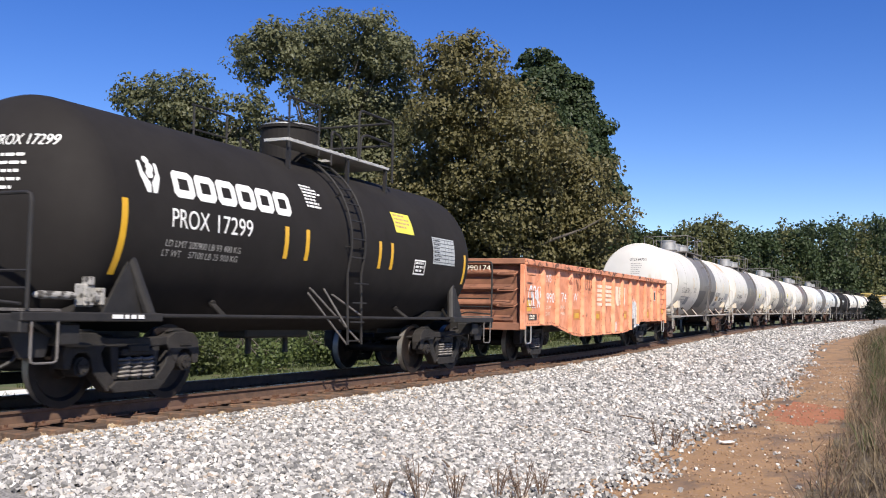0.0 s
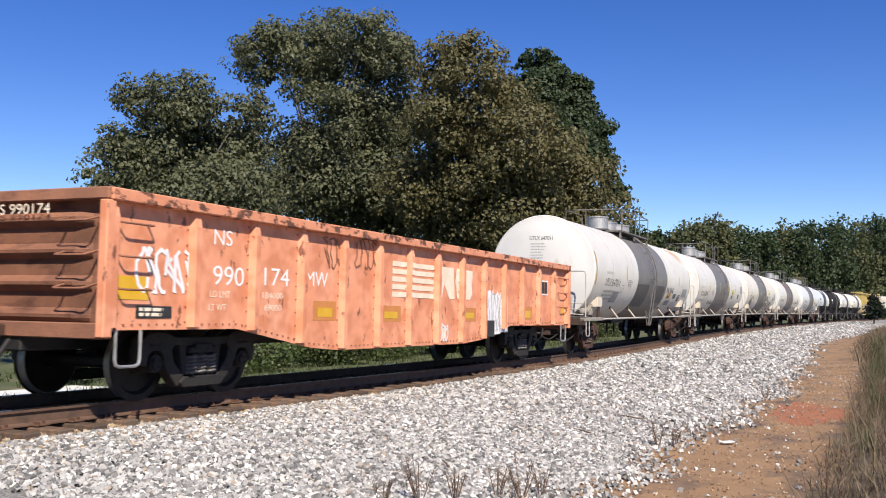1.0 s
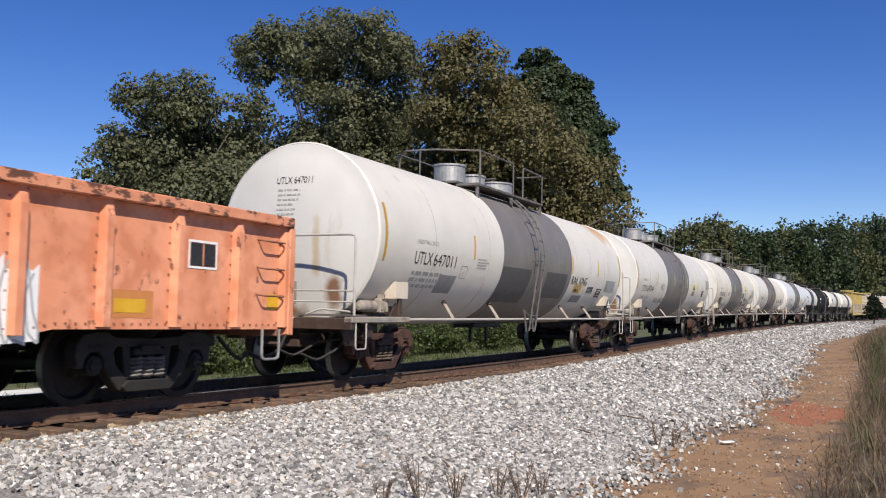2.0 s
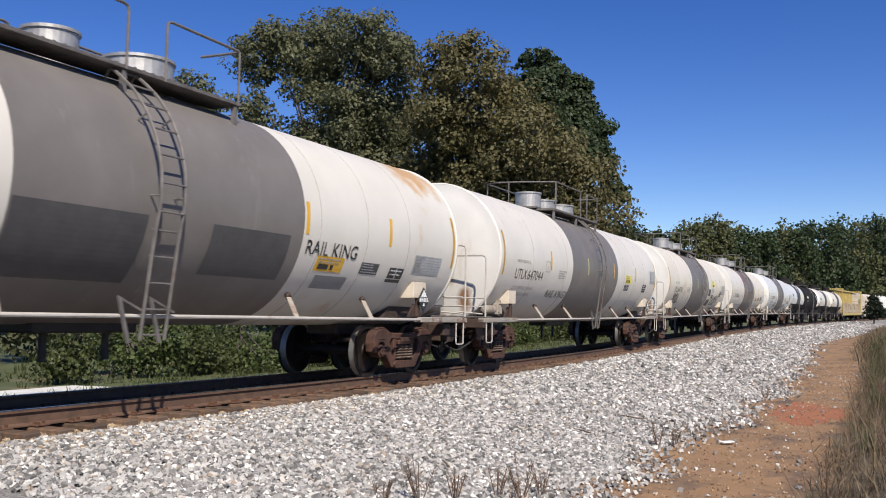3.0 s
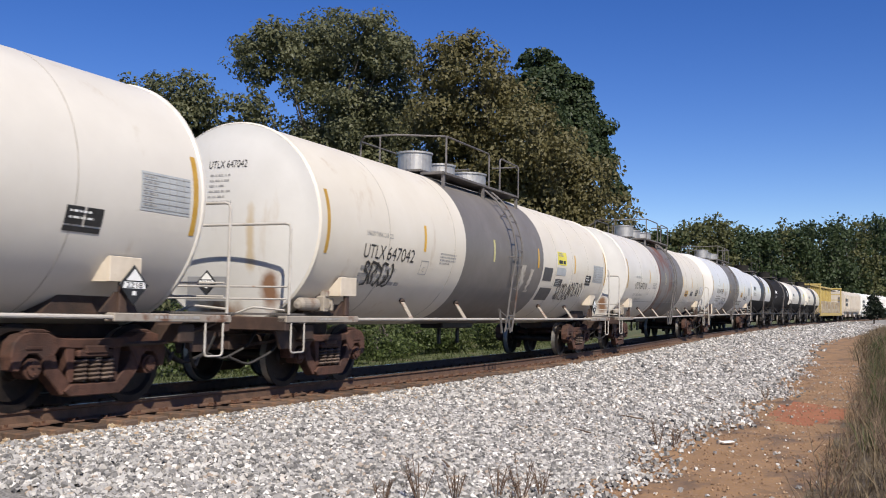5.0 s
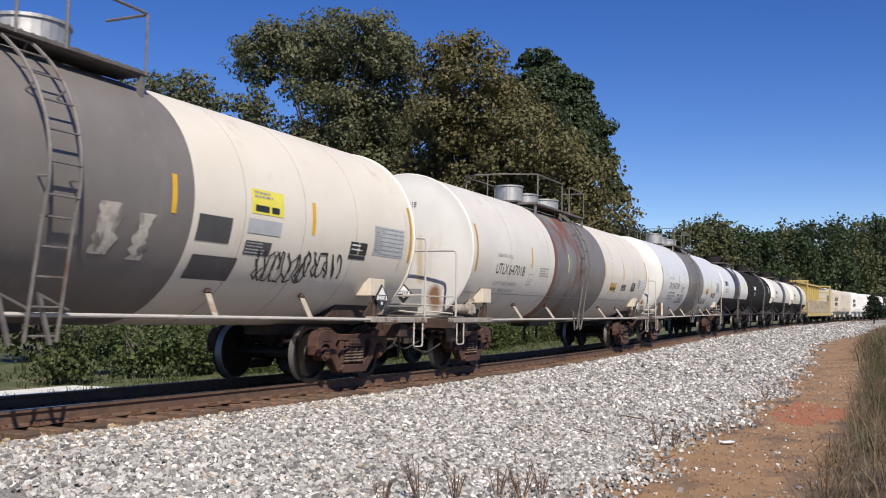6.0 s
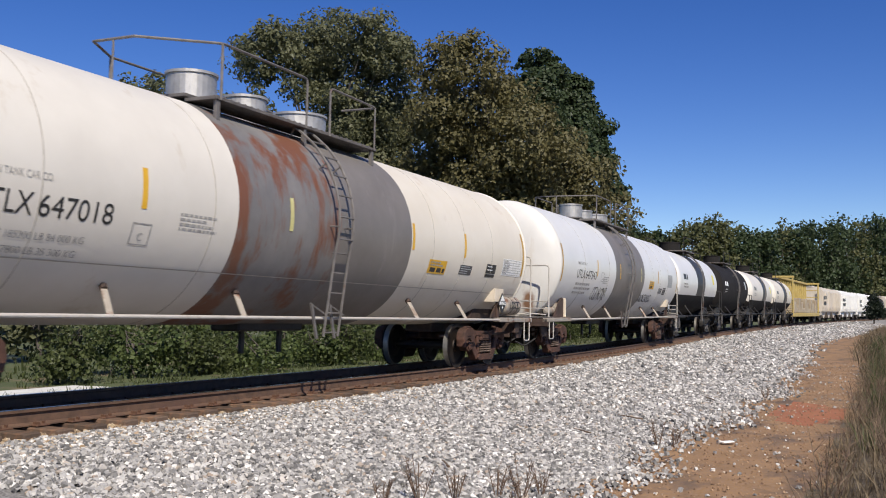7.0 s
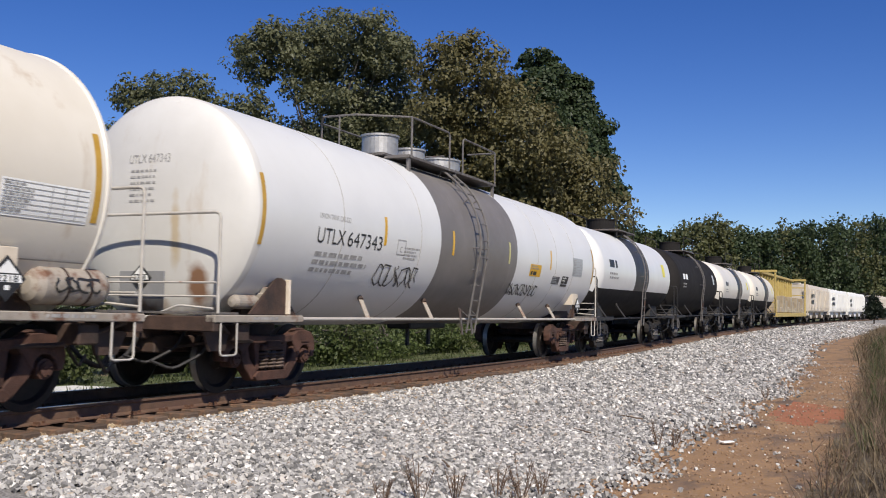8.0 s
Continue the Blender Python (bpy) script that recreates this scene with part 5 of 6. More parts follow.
    placard_board(car, tail, 1.43, 1.72, True, "2218")
    end_board(car, -X - (0.3 if ends == "flat" else 0.52), 0.2 + head[0], 1.47 + head[1], 0.78, 0.38, M_PATCH, 0.0)
    part("sill_text", lay(bars(bmesh.new(), 0, 0, 1, 0.9, 0.035, 0.03, seed + 21), -8.2, -1.524, 1.055), M_FADED, car)
    part("sill_text", lay(bars(bmesh.new(), 0, 0, 1, 0.9, 0.035, 0.03, seed + 22), 7.6, -1.524, 1.055), M_FADED, car)
    # lettering
    nx, nh, nw = num
    part("car_number", wrap(words("UTLX", 0.235, nw * 0.4), nx, nh, R, zc), M_INK, car)
    part("car_number", wrap(words(number, 0.235, nw * 0.56), nx + nw * 0.44, nh, R, zc), M_INK, car)
    part("owner_line", wrap(words("UNION TANK CAR CO.", 0.08, 0.95), nx + 0.02, nh + 0.37, R, zc), M_FADED, car)
    if lines:
        for k, text in enumerate(lines):
            part("weight_text", wrap(words(text, 0.085, 1.5), nx + 0.05 - 0.05 * k, nh - 0.24 - 0.15 * k, R, zc), M_FADED, car)
    else:
        part("weight_text", wrap(bars(bmesh.new(), 0, 0, 3, 1.7, 0.07, 0.06, seed + 1), nx + 0.03, nh - 0.13, R, zc), M_FADED, car)
    part("stencil_frame", wrap(ring(bmesh.new(), 0, 0.32, 0, 0.27, 0.016), typ[0], typ[1], R, zc), M_FADED, car)
    part("stencil_text", wrap(words("C", 0.1, 0.08), typ[0] + 0.12, typ[1] + 0.05, R, zc), M_FADED, car)
    part("stencil_text", wrap(bars(bmesh.new(), 0, 0, 4, 0.75, 0.03, 0.03, seed + 2), -3.9, 2.3, R, zc), M_FADED, car)
    for k, x in enumerate(refl):
        reflector(car, x, R, zc, 2.28, 0.48, 0.09, M_PALEYELLOW if abs(x) < 1.7 else M_YELLOW)
    for x in (-8.08 if ends == "flat" else -8.22, 8.15):
        reflector(car, x, R, zc, 2.05, 1.0, 0.09, M_OCHRE)
    yx, yh, yw, yt = yel
    panel = part("emergency_panel", wrap(quad(bmesh.new(), 0, yw, 0, yt), yx, yh, R, zc), yel_mat or M_LEMON, car, "yellow emergency notice panel")
    part("notice_text", wrap(bars(bmesh.new(), 0.06, yt - 0.03, 2, yw * 0.8, 0.03, 0.025, seed + 3), yx, yh, R, zc, 0.008), M_FADED, panel)
    part("notice_bar", wrap(bars(bmesh.new(), 0.08, 0.12, 1, yw * 0.9, 0.085, 0.03, seed + 13), yx, yh, R, zc, 0.008), M_INK, panel)
    # a small dark legend, and the two-square inspection stencil with its foot bar
    sx, sh = small
    legend = part("legend_panel", wrap(quad(bmesh.new(), 0, 0.6, 0, 0.2), sx, sh - 0.06, R, zc), M_BELTPATCH, car, "small dark legend panel")
    part("stencil_text", wrap(bars(bmesh.new(), 0.03, 0.18, 4, 0.54, 0.02, 0.025, seed + 14), sx, sh - 0.06, R, zc, 0.008), M_PANEL, legend)
    cx, ch = boxes
    bm = bmesh.new()
    quad(bm, 0, 0.25, 0.08, 0.28)
    quad(bm, 0.28, 0.53, 0.08, 0.28)
    quad(bm, 0, 0.53, 0, 0.06)
    squares = part("inspection_stencil", wrap(bm, cx, ch, R, zc, 0.006), M_INK, car, "black inspection stencil squares")
    part("stencil_text", wrap(bars(bmesh.new(), 0.05, 0.24, 2, 0.4, 0.025, 0.045, seed + 4), cx, ch, R, zc, 0.01), M_LETTER, squares)
    info_panel(car, *info, R, zc, seed + 5, table)
    bl = (lambda y, z: -X - 0.006 - (0.26 * (1 - min(1, ((y * y + (z - zc) ** 2) ** 0.5) / (R - 0.03)) ** 2) if ends == "flat" else 0.45 * math.sqrt(max(0, 1 - min(1, (y * y + (z - zc) ** 2) / R ** 2)))))
    part("end_number", lay_end(words("UTLX " + number, 0.12, 0.72), -X - 0.3, 0.35, 3.36 if ends == "flat" else 3.18, bl), M_FADED if ends == "round" else M_INK, car)
    part("end_text", lay_end(bars(bmesh.new(), 0, 0, 6, 0.5, 0.03, 0.055, seed + 6), -X - 0.3, 0.3, 3.26 if ends == "flat" else 3.08, bl), M_FADED, car)
    if extra:
        extra(car, R, zc, X)
    return car


def graffito(x, h, w, ht, n, seed, t=0.035, mt=None):
    def add(car, R, zc, X):
        part("spray_tag", wrap(scrawl(bmesh.new(), 0, 0, w, ht, n, seed, t), x, h, R, zc, 0.01), mt or M_INK, car, "sprayed scrawl")
    return add


def patch(x, h, w, ht, mt=M_PATCH):
    def add(car, R, zc, X):
        part("paint_patch", wrap(quad(bmesh.new(), 0, w, 0, ht), x, h, R, zc, 0.006), mt, car, "rectangular grey overpaint patch")
    return add


def both(*fs):
    def add(car, R, zc, X):
        for f in fs:
            f(car, R, zc, X)
    return add


def black_tank():
    """The short black tank car with a big white mark and yellow reflectors."""
    R, zc, X = 1.44, 2.24, 5.0
    car = car_root("tank_car", "black tank car with large white block mark and yellow reflectors", 13.34, 4.5)
    bm = bmesh.new()
    marks = []
    lathe(bm, rimmed(-X, X, R, "round") + shell_profile(-X + 0.01, X - 0.01, R, marks) + rimmed(X, -X, R, "round")[::-1], zc, 72)
    bmesh.ops.recalc_face_normals(bm, faces=bm.faces)
    part("tank_shell", bm, M_BLACK, car, smooth=True)
    tank_common(car, 6.35, R, zc, 4.5, False, M_BLACKM, M_BLACKM, 1.05, 1.42, 0.3, (-2.75, 2.6))
    part("ladder", ladder_bm(0.33, R, zc, 0.44, 0.62, 0.12), M_BLACKM, car)
    rungs(car, 0.33, R, zc, M_BLACKM, 0.44, 0.62, 0.12)
    bm = bmesh.new()
    for a, b in (((-0.75, 1.42), (0.12, 0.62)), ((-0.7, 1.5), (0.52, 0.66)), ((-0.3, 1.5), (0.1, 0.9)), ((-0.05, 1.42), (0.52, 1.1))):
        bent(bm, [(a[0], -1.3, a[1]), (b[0], -1.5, b[1])], 0.016, 6)
    part("ladder_brace", bm, M_LADDER, car)
    t = zc + R
    for x0, x1, y0, y1 in ((-0.9, 2.45, -0.95, -0.5), (-0.9, 2.45, 0.5, 0.95), (1.2, 2.45, -0.5, 0.5)):
        bm = bmesh.new()
        box(bm, x0, x1, y0, y1, t + 0.1, t + 0.15, 0.006)
        for k in range(int((x1 - x0) / 0.2)):
            box(bm, x0 + 0.1 + k * 0.2, x0 + 0.125 + k * 0.2, y0 + 0.02, y1 - 0.02, t + 0.15, t + 0.165)
        part("walkway", bm, M_LGRATE, car, "pale grey grating walkway")
    for x in (-0.8, 1.0, 2.38):
        for y in (-0.9, 0.9):
            bm = bmesh.new()
            box(bm, x - 0.03, x + 0.03, y - 0.03, y + 0.03, zc + math.sqrt(R * R - y * y) - 0.02, t + 0.1)
            part("walkway_post", bm, M_BLACKM, car)
    bm = bmesh.new()
    rod(bm, (0.55, 0, t - 0.1), (0.55, 0, t + 0.56), 0.5, 32)
    rod(bm, (0.55, 0, t + 0.55), (0.55, 0, t + 0.6), 0.53, 32)
    part("manway_dome", bm, M_BLACK, car, "black round manway housing")
    bm = bmesh.new()
    rod(bm, (0.55, 0, t + 0.6), (0.55, 0, t + 0.63), 0.48, 32)
    part("dome_lid", bm, M_STEEL, car, "pale steel lid")
    rt = t + 0.8
    for y in (-0.93, 0.93):
        for nm, pts, r in (("guard_rail", [(-0.9, y, rt), (0.05, y, rt)], 0.02), ("mid_rail", [(-0.9, y, rt - 0.4), (0.05, y, rt - 0.4)], 0.016), ("rail_post", [(-0.85, y, t), (-0.85, y, rt)], 0.02), ("rail_post", [(0.02, y, t), (0.02, y, rt)], 0.02), ("guard_rail", [(1.3, y, t + 0.1), (1.34, y, t + 1.02), (2.6, y, t + 1.02), (2.6, y, t - 0.12)], 0.024), ("mid_rail", [(1.36, y, t + 0.12), (1.42, y, t + 0.56), (1.6, y, t + 0.62), (2.6, y, t + 0.6)], 0.022), ("grab_loop", [(0.42, y, t - 0.1), (0.42, y, t + 0.5), (0.72, y, t + 0.42), (0.9, y, t + 0.06)], 0.02)):
            bm = bmesh.new()
            bent(bm, pts, r, 6)
            part(nm, bm, M_BLACKM, car)
    for z in (t + 0.6, t + 1.02):
        bm = bmesh.new()
        bent(bm, [(2.6, -0.93, z), (2.6, 0.93, z)], 0.022, 6)
        part("end_rail", bm, M_BLACKM, car)
    brake_gear(car, -5.62, M_VALVE, 0.045)
    for sg in (-1, 1):
        bm = bmesh.new()
        bent(bm, [(sg * 4.36, -1.4, 1.06), (sg * 4.62, -1.26, 1.8)], 0.075, 12)
        bent(bm, [(sg * 4.3, -1.36, 1.06), (sg * 4.8, -1.0, 1.25)], 0.04, 6)
        part("saddle_brace", bm, M_BLACKM, car)
        bm = bmesh.new()
        plate(bm, [(sg * 5.06, 1.06), (sg * 4.42, 1.06), (sg * 4.68, 1.68)], -1.34, -1.3)
        part("saddle_web", bm, M_BLACKM, car, "black steel saddle web")
    # the owner's mark as plain shapes: six rounded open blocks, and an emblem of bars and discs
    for k in range(6):
        bm = bmesh.new()
        u, w, h, t, c = k * 0.437, 0.4, 0.36, 0.105, 0.06
        outer = [(u + c, 0), (u + w - c, 0), (u + w, c), (u + w, h - c), (u + w - c, h), (u + c, h), (u, h - c), (u, c)]
        inner = [(u + t, t), (u + w - t, t), (u + w - t, t), (u + w - t, h - t), (u + w - t, h - t), (u + t, h - t), (u + t, h - t), (u + t, t)]
        a = [bm.verts.new((*q, 0)) for q in outer]
        b = [bm.verts.new((*q, 0)) for q in inner]
        for n in range(8):
            bm.faces.new((a[n], a[(n + 1) % 8], b[(n + 1) % 8], b[n]))
        bmesh.ops.remove_doubles(bm, verts=bm.verts, dist=1e-5)
        part("owner_mark", wrap(bm, -4.0, 2.52, R, zc), M_LETTER, car, "white rounded block of the owner's mark")
    bm = bmesh.new()
    for u, v, r in ((0.17, 0.43, 0.055), (0.2, 0.33, 0.065), (0.17, 0.24, 0.06)):
        bmesh.ops.create_circle(bm, cap_ends=True, segments=14, radius=r, matrix=Matrix.Translation((u, v, 0)))
    for pts in (((0.08, 0.0), (0.15, 0.0), (0.16, 0.12), (0.06, 0.25), (0.05, 0.4), (0.0, 0.4), (0.0, 0.2)), ((0.25, 0.0), (0.19, 0.0), (0.18, 0.12), (0.28, 0.25), (0.29, 0.4), (0.34, 0.4), (0.34, 0.2))):
        bm.faces.new([bm.verts.new((*q, 0)) for q in pts])
    part("owner_emblem", wrap(bm, -4.57, 2.52, R, zc), M_LETTER, car, "white emblem of bars and discs")
    part("car_number", wrap(words("PROX", 0.235, 0.72), -4.06, 2.14, R, zc), M_LETTER, car)
    part("car_number", wrap(words("17299", 0.235, 0.76), -3.17, 2.14, R, zc), M_LETTER, car)
    part("weight_text", wrap(words("LD LMT 205900 LB 93 400 KG", 0.085, 1.5), -4.13, 1.9, R, zc), M_FADED, car)
    part("weight_text", wrap(words("LT WT    57100 LB 25 900 KG", 0.085, 1.5), -4.16, 1.78, R, zc), M_FADED, car)
    for x, h, ln in ((-4.88, 1.52, 0.92), (-1.57, 1.9, 0.47), (-1.01, 1.9, 0.47), (1.28, 1.9, 0.47), (1.72, 1.9, 0.47), (4.9, 1.76, 0.6)):
        reflector(car, x, R, zc, h, ln, 0.1)
    panel = part("emergency_panel", wrap(quad(bmesh.new(), 0, 0.72, 0, 0.4), 1.92, 2.58, R, zc), M_LEMON, car, "yellow emergency notice panel")
    part("notice_text", wrap(bars(bmesh.new(), 0.06, 0.36, 4, 0.58, 0.035, 0.04, 71), 1.92, 2.58, R, zc, 0.008), M_RUSTSTAIN, panel)
    part("stencil_text", wrap(bars(bmesh.new(), 0, 0, 7, 0.5, 0.034, 0.026, 72), -0.92, 3.08, R, zc), M_LETTER, car)
    info_panel(car, 3.4, 2.1, 1.0, 0.52, R, zc, 73, M_PANEL, M_INK)
    part("stencil_frame", wrap(ring(bmesh.new(), 0, 0.46, 0, 0.28, 0.03), 2.62, 1.86, R, zc), M_LETTER, car)
    part("inspection_stencil", wrap(bars(bmesh.new(), 0.06, 0.24, 3, 0.34, 0.04, 0.03, 74), 2.62, 1.86, R, zc, 0.006), M_LETTER, car)
    bl = lambda y, z: -X - 0.008 - 0.78 * math.sqrt(max(0, 1 - min(1, (y * y + (z - zc) ** 2) / R ** 2)))
    part("end_number", lay_end(words("PROX 17299", 0.13, 0.75), -X, -0.2, 2.95, bl), M_LETTER, car)
    part("end_text", lay_end(bars(bmesh.new(), 0, 0, 5, 0.5, 0.035, 0.06, 75), -X, -0.25, 2.85, bl), M_LETTER, car)
    part("sill_text", lay(bars(bmesh.new(), 0, 0, 1, 0.72, 0.045, 0.03, 76), -5.1, -1.53, 1.06), M_LETTER, car)


def gondola():
    """The faded orange open car with ribbed sides and a fish-belly."""
    car = car_root("gondola_car", "faded orange open gondola with rusty ribs and graffiti", 29.95, 6.2, "gondola car")
    H0, H1, B, Y = 0.89, 2.46, 0.54, 1.5
    x0, x1 = -8.48, 8.48
    belly = [(x0, H0), (-6.0, H0), (-4.2, B + 0.06), (-3.4, B), (1.6, B), (2.6, B + 0.06), (4.3, H0), (x1, H0), (x1, H1 - 0.05), (x0, H1 - 0.05)]
    for sg in (-1, 1):
        bm = bmesh.new()
        plate(bm, belly, *sorted((sg * Y, sg * (Y - 0.03))))
        part("side_sheet", bm, M_ORANGE, car)
        bm = bmesh.new()
        box(bm, x0 - 0.02, x1 + 0.02, *sorted((sg * (Y - 0.05), sg * (Y + 0.13))), H1 - 0.12, H1 + 0.02, 0.012)
        part("top_chord", bm, M_CHORD, car, "dented orange top rail")
    for k in range(15):
        x = [-8.4, -6.96, -5.7, -4.5, -3.3, -2.12, -0.94, 0.24, 1.42, 2.6, 3.78, 4.96, 6.14, 7.32, 8.4][k]
        low = np.interp(x, [q[0] for q in belly[:8]], [q[1] for q in belly[:8]]) + 0.03
        for sg in (-1, 1):
            bm = bmesh.new()
            y0, y1 = sg * Y, sg * (Y + 0.1)
            a = [(-0.085, 0), (-0.05, 0.1), (0.05, 0.1), (0.085, 0)]
            vs = []
            for z, f in ((low, 1), (H1 - 0.3, 1), (H1 - 0.12, 0.55)):
                vs.append([bm.verts.new((x + p, sg * (Y + q * f), z)) for p, q in a])
            for u, w in zip(vs, vs[1:]):
                for i in range(3):
                    bm.faces.new((u[i], u[i + 1], w[i + 1], w[i]))
            bm.faces.new(vs[0])
            bmesh.ops.recalc_face_normals(bm, faces=bm.faces)
            part("side_rib", bm, M_ORANGE, car)
        bm = bmesh.new()
        z = low + 0.05
        while z < H1 - 0.2:
            for dx in (-0.115, 0.115):
                box(bm, x + dx - 0.012, x + dx + 0.012, -Y - 0.012, -Y, z, z + 0.022)
            z += 0.19
        tagged(part("rivets", bm, M_RUSTY, car), kind="stuff")
    bm = bmesh.new()
    xx = x0 + 0.2
    while xx < x1 - 0.1:
        z = np.interp(xx, [q[0] for q in belly[:8]], [q[1] for q in belly[:8]])
        box(bm, xx - 0.012, xx + 0.012, -Y - 0.012, -Y, z + 0.05, z + 0.074)
        xx += 0.14
    tagged(part("rivets", bm, M_RUSTY, car), kind="stuff")
    for sg in (-1, 1):
        # corrugated end wall
        bm = bmesh.new()
        prof = []
        for k in range(41):
            z = H0 + 0.06 + (H1 - H0 - 0.1) * k / 40
            w = (k / 40 * 4) % 1
            prof.append((0.11 * max(0, math.sin(w * 2 * math.pi)) ** 1.0, z))
        rows = []
        for y, f in ((-Y + 0.03, 0), (-Y + 0.22, 0.15), (-Y + 0.42, 1), (Y - 0.42, 1), (Y - 0.22, 0.15), (Y - 0.03, 0)):
            rows.append([bm.verts.new((sg * (8.4 + p * f), y, z)) for p, z in prof])
        for u, w in zip(rows, rows[1:]):
            for i in range(40):
                bm.faces.new((u[i], u[i + 1], w[i + 1], w[i]))
        bmesh.ops.solidify(bm, geom=bm.faces[:], thickness=0.02)
        bmesh.ops.recalc_face_normals(bm, faces=bm.faces)
        part("end_sheet", bm, M_RED_RUST, car, "corrugated rusty end wall", smooth=True)
        bm = bmesh.new()
        box(bm, *sorted((sg * 8.36, sg * 8.54)), -Y - 0.1, Y + 0.1, H1 - 0.11, H1 + 0.025, 0.012)
        part("end_chord", bm, M_RED_RUST, car)
        bm = bmesh.new()
        box(bm, *sorted((sg * 8.3, sg * 8.52)), -Y, Y, H0 - 0.1, H0 + 0.08, 0.012)
        part("end_sill", bm, M_RED_RUST, car)
        for y in (-Y - 0.05, Y + 0.05):
            bm = bmesh.new()
            box(bm, *sorted((sg * 8.42, sg * 8.56)), y - 0.06, y + 0.06, H0 - 0.08, H1 - 0.12, 0.012)
            part("corner_post", bm, M_ORANGE, car)
            bm = bmesh.new()
            bent(bm, [(sg * 8.3, y, H0), (sg * 8.3, y, 0.48), (sg * 7.9, y, 0.48), (sg * 7.9, y, H0)], 0.02, 6)
            part("sill_step", bm, M_STEEL, car)
        for z in (1.35, 1.72, 2.1):
            bm = bmesh.new()
            bent(bm, [(sg * 8.45, -1.4, z + 0.06), (sg * 8.68, -1.4, z), (sg * 8.68, -0.95, z), (sg * 8.45, -0.95, z + 0.06)], 0.014, 6)
            part("grab_iron", bm, M_RUSTY, car)
            bm = bmesh.new()
            xa, xb = sorted((sg * 8.3, sg * 7.8))
            bent(bm, [(xa, -Y, z + 0.02), (xa, -Y - 0.13, z), (xb, -Y - 0.13, z), (xb, -Y, z + 0.02)], 0.014, 6)
            part("grab_iron", bm, M_RUSTY, car)
        bogie(car, sg * 6.2, False, True)
        coupler(car, sg * 8.5, sg)
    bm = bmesh.new()
    box(bm, x0 + 0.1, x1 - 0.1, -Y + 0.04, Y - 0.04, H0 + 0.06, H0 + 0.12)
    part("floor", bm, M_RUSTY, car)
    bm = bmesh.new()
    box(bm, x0, x1, -0.3, 0.3, 0.62, H0 + 0.05, 0.02)
    part("centre_sill", bm, M_BLACKM, car)
    y = -Y - 0.006
    part("car_number", lay(words("NS", 0.2, 0.38), -6.55, y, 1.98), M_LETTER, car)
    part("car_number", lay(words("990", 0.25, 0.66), -6.55, y, 1.46), M_LETTER, car)
    part("car_number", lay(words("174", 0.25, 0.62), -5.42, y, 1.49), M_LETTER, car)
    part("car_number", lay(words("MW", 0.22, 0.62), -4.35, y, 1.52), M_LETTER, car)
    part("weight_text", lay(words("LD LMT", 0.085, 0.42), -6.6, y, 1.3), M_PALE, car)
    part("weight_text", lay(words("LT WT", 0.085, 0.36), -6.62, y, 1.13), M_PALE, car)
    part("weight_text", lay(words("184000", 0.085, 0.5), -5.45, y, 1.31), M_PALE, car)
    part("weight_text", lay(words("69000", 0.085, 0.42), -5.4, y, 1.14), M_PALE, car)
    part("end_number", lay_end(words("NS 990174", 0.12, 0.95), -8.56, 0.2, 2.2), M_PALE, car)
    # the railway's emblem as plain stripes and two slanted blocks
    for k in range(5):
        for ua, ub in ((-1.58, -1.0), (-0.83, 0.13)):
            part("emblem_stripe", lay(quad(bmesh.new(), ua, ub, 0, 0.09), 0, y, 1.42 + k * 0.135), M_PALE, car)
        part("emblem_stripe", lay(quad(bmesh.new(), -1.0, -0.88, 0, 0.09), 0, y - 0.1, 1.42 + k * 0.135), M_PALE, car)
    for pts in (((0.33, 0), (0.5, 0), (0.6, 0.3), (0.86, 0.0), (1.12, 0), (1.05, 0.62), (0.86, 0.62), (0.78, 0.34), (0.55, 0.62), (0.33, 0.62)), ((1.24, 0.02), (1.9, 0.0), (2.02, 0.12), (1.98, 0.36), (1.5, 0.44), (2.02, 0.46), (2.02, 0.6), (1.2, 0.62), (1.14, 0.34), (1.68, 0.26), (1.68, 0.18), (1.2, 0.18))):
        bm = bmesh.new()
        bm.faces.new([bm.verts.new((*q, 0)) for q in pts])
        bmesh.ops.triangulate(bm, faces=bm.faces)
        part("emblem_block", lay(bm, 0, y, 1.43), M_PALE, car, "worn cream emblem block")
    for x, z, w, h in ((-8.36, 1.24, 0.62, 0.27), (-4.0, 1.06, 0.42, 0.14), (-1.85, 1.04, 0.5, 0.12), (1.66, 1.05, 0.46, 0.12), (5.15, 1.08, 0.5, 0.16), (8.05, 1.16, 0.36, 0.22)):
        part("reflector", lay(quad(bmesh.new(), 0, w, 0, h), x, y, z), M_YELLOW, car)
        if abs(x) < 8:
            part("reflector_surround", lay(quad(bmesh.new(), -0.13, w + 0.13, -0.06, h + 0.1), x, y + 0.003, z), M_AMBER, car)
    part("spray_tag", lay(scrawl(bmesh.new(), 0, 0, 1.0, 0.55, 6, 51, 0.05), -7.95, y - 0.003, 1.32), M_GRAF, car, "white sprayed scrawl")
    rg = random.Random(52)
    for k in range(3):
        u0, u1 = 2.74 + 0.44 * k, 3.2 + 0.44 * k
        bm = bmesh.new()
        low, top = max(0.66, 0.64 + 0.05 * k), 1.66 - 0.05 * k
        pts = [(u0, low), (u1, low + 0.03)] + [(u1 - (u1 - u0) * q / 5, top + rg.uniform(-0.08, 0.05)) for q in range(6)]
        bm.faces.new([bm.verts.new((*q, 0)) for q in pts])
        part("spray_tag", lay(bm, 0, y - 0.002 - 0.001 * k, 0), M_GRAF, car, "white sprayed block")
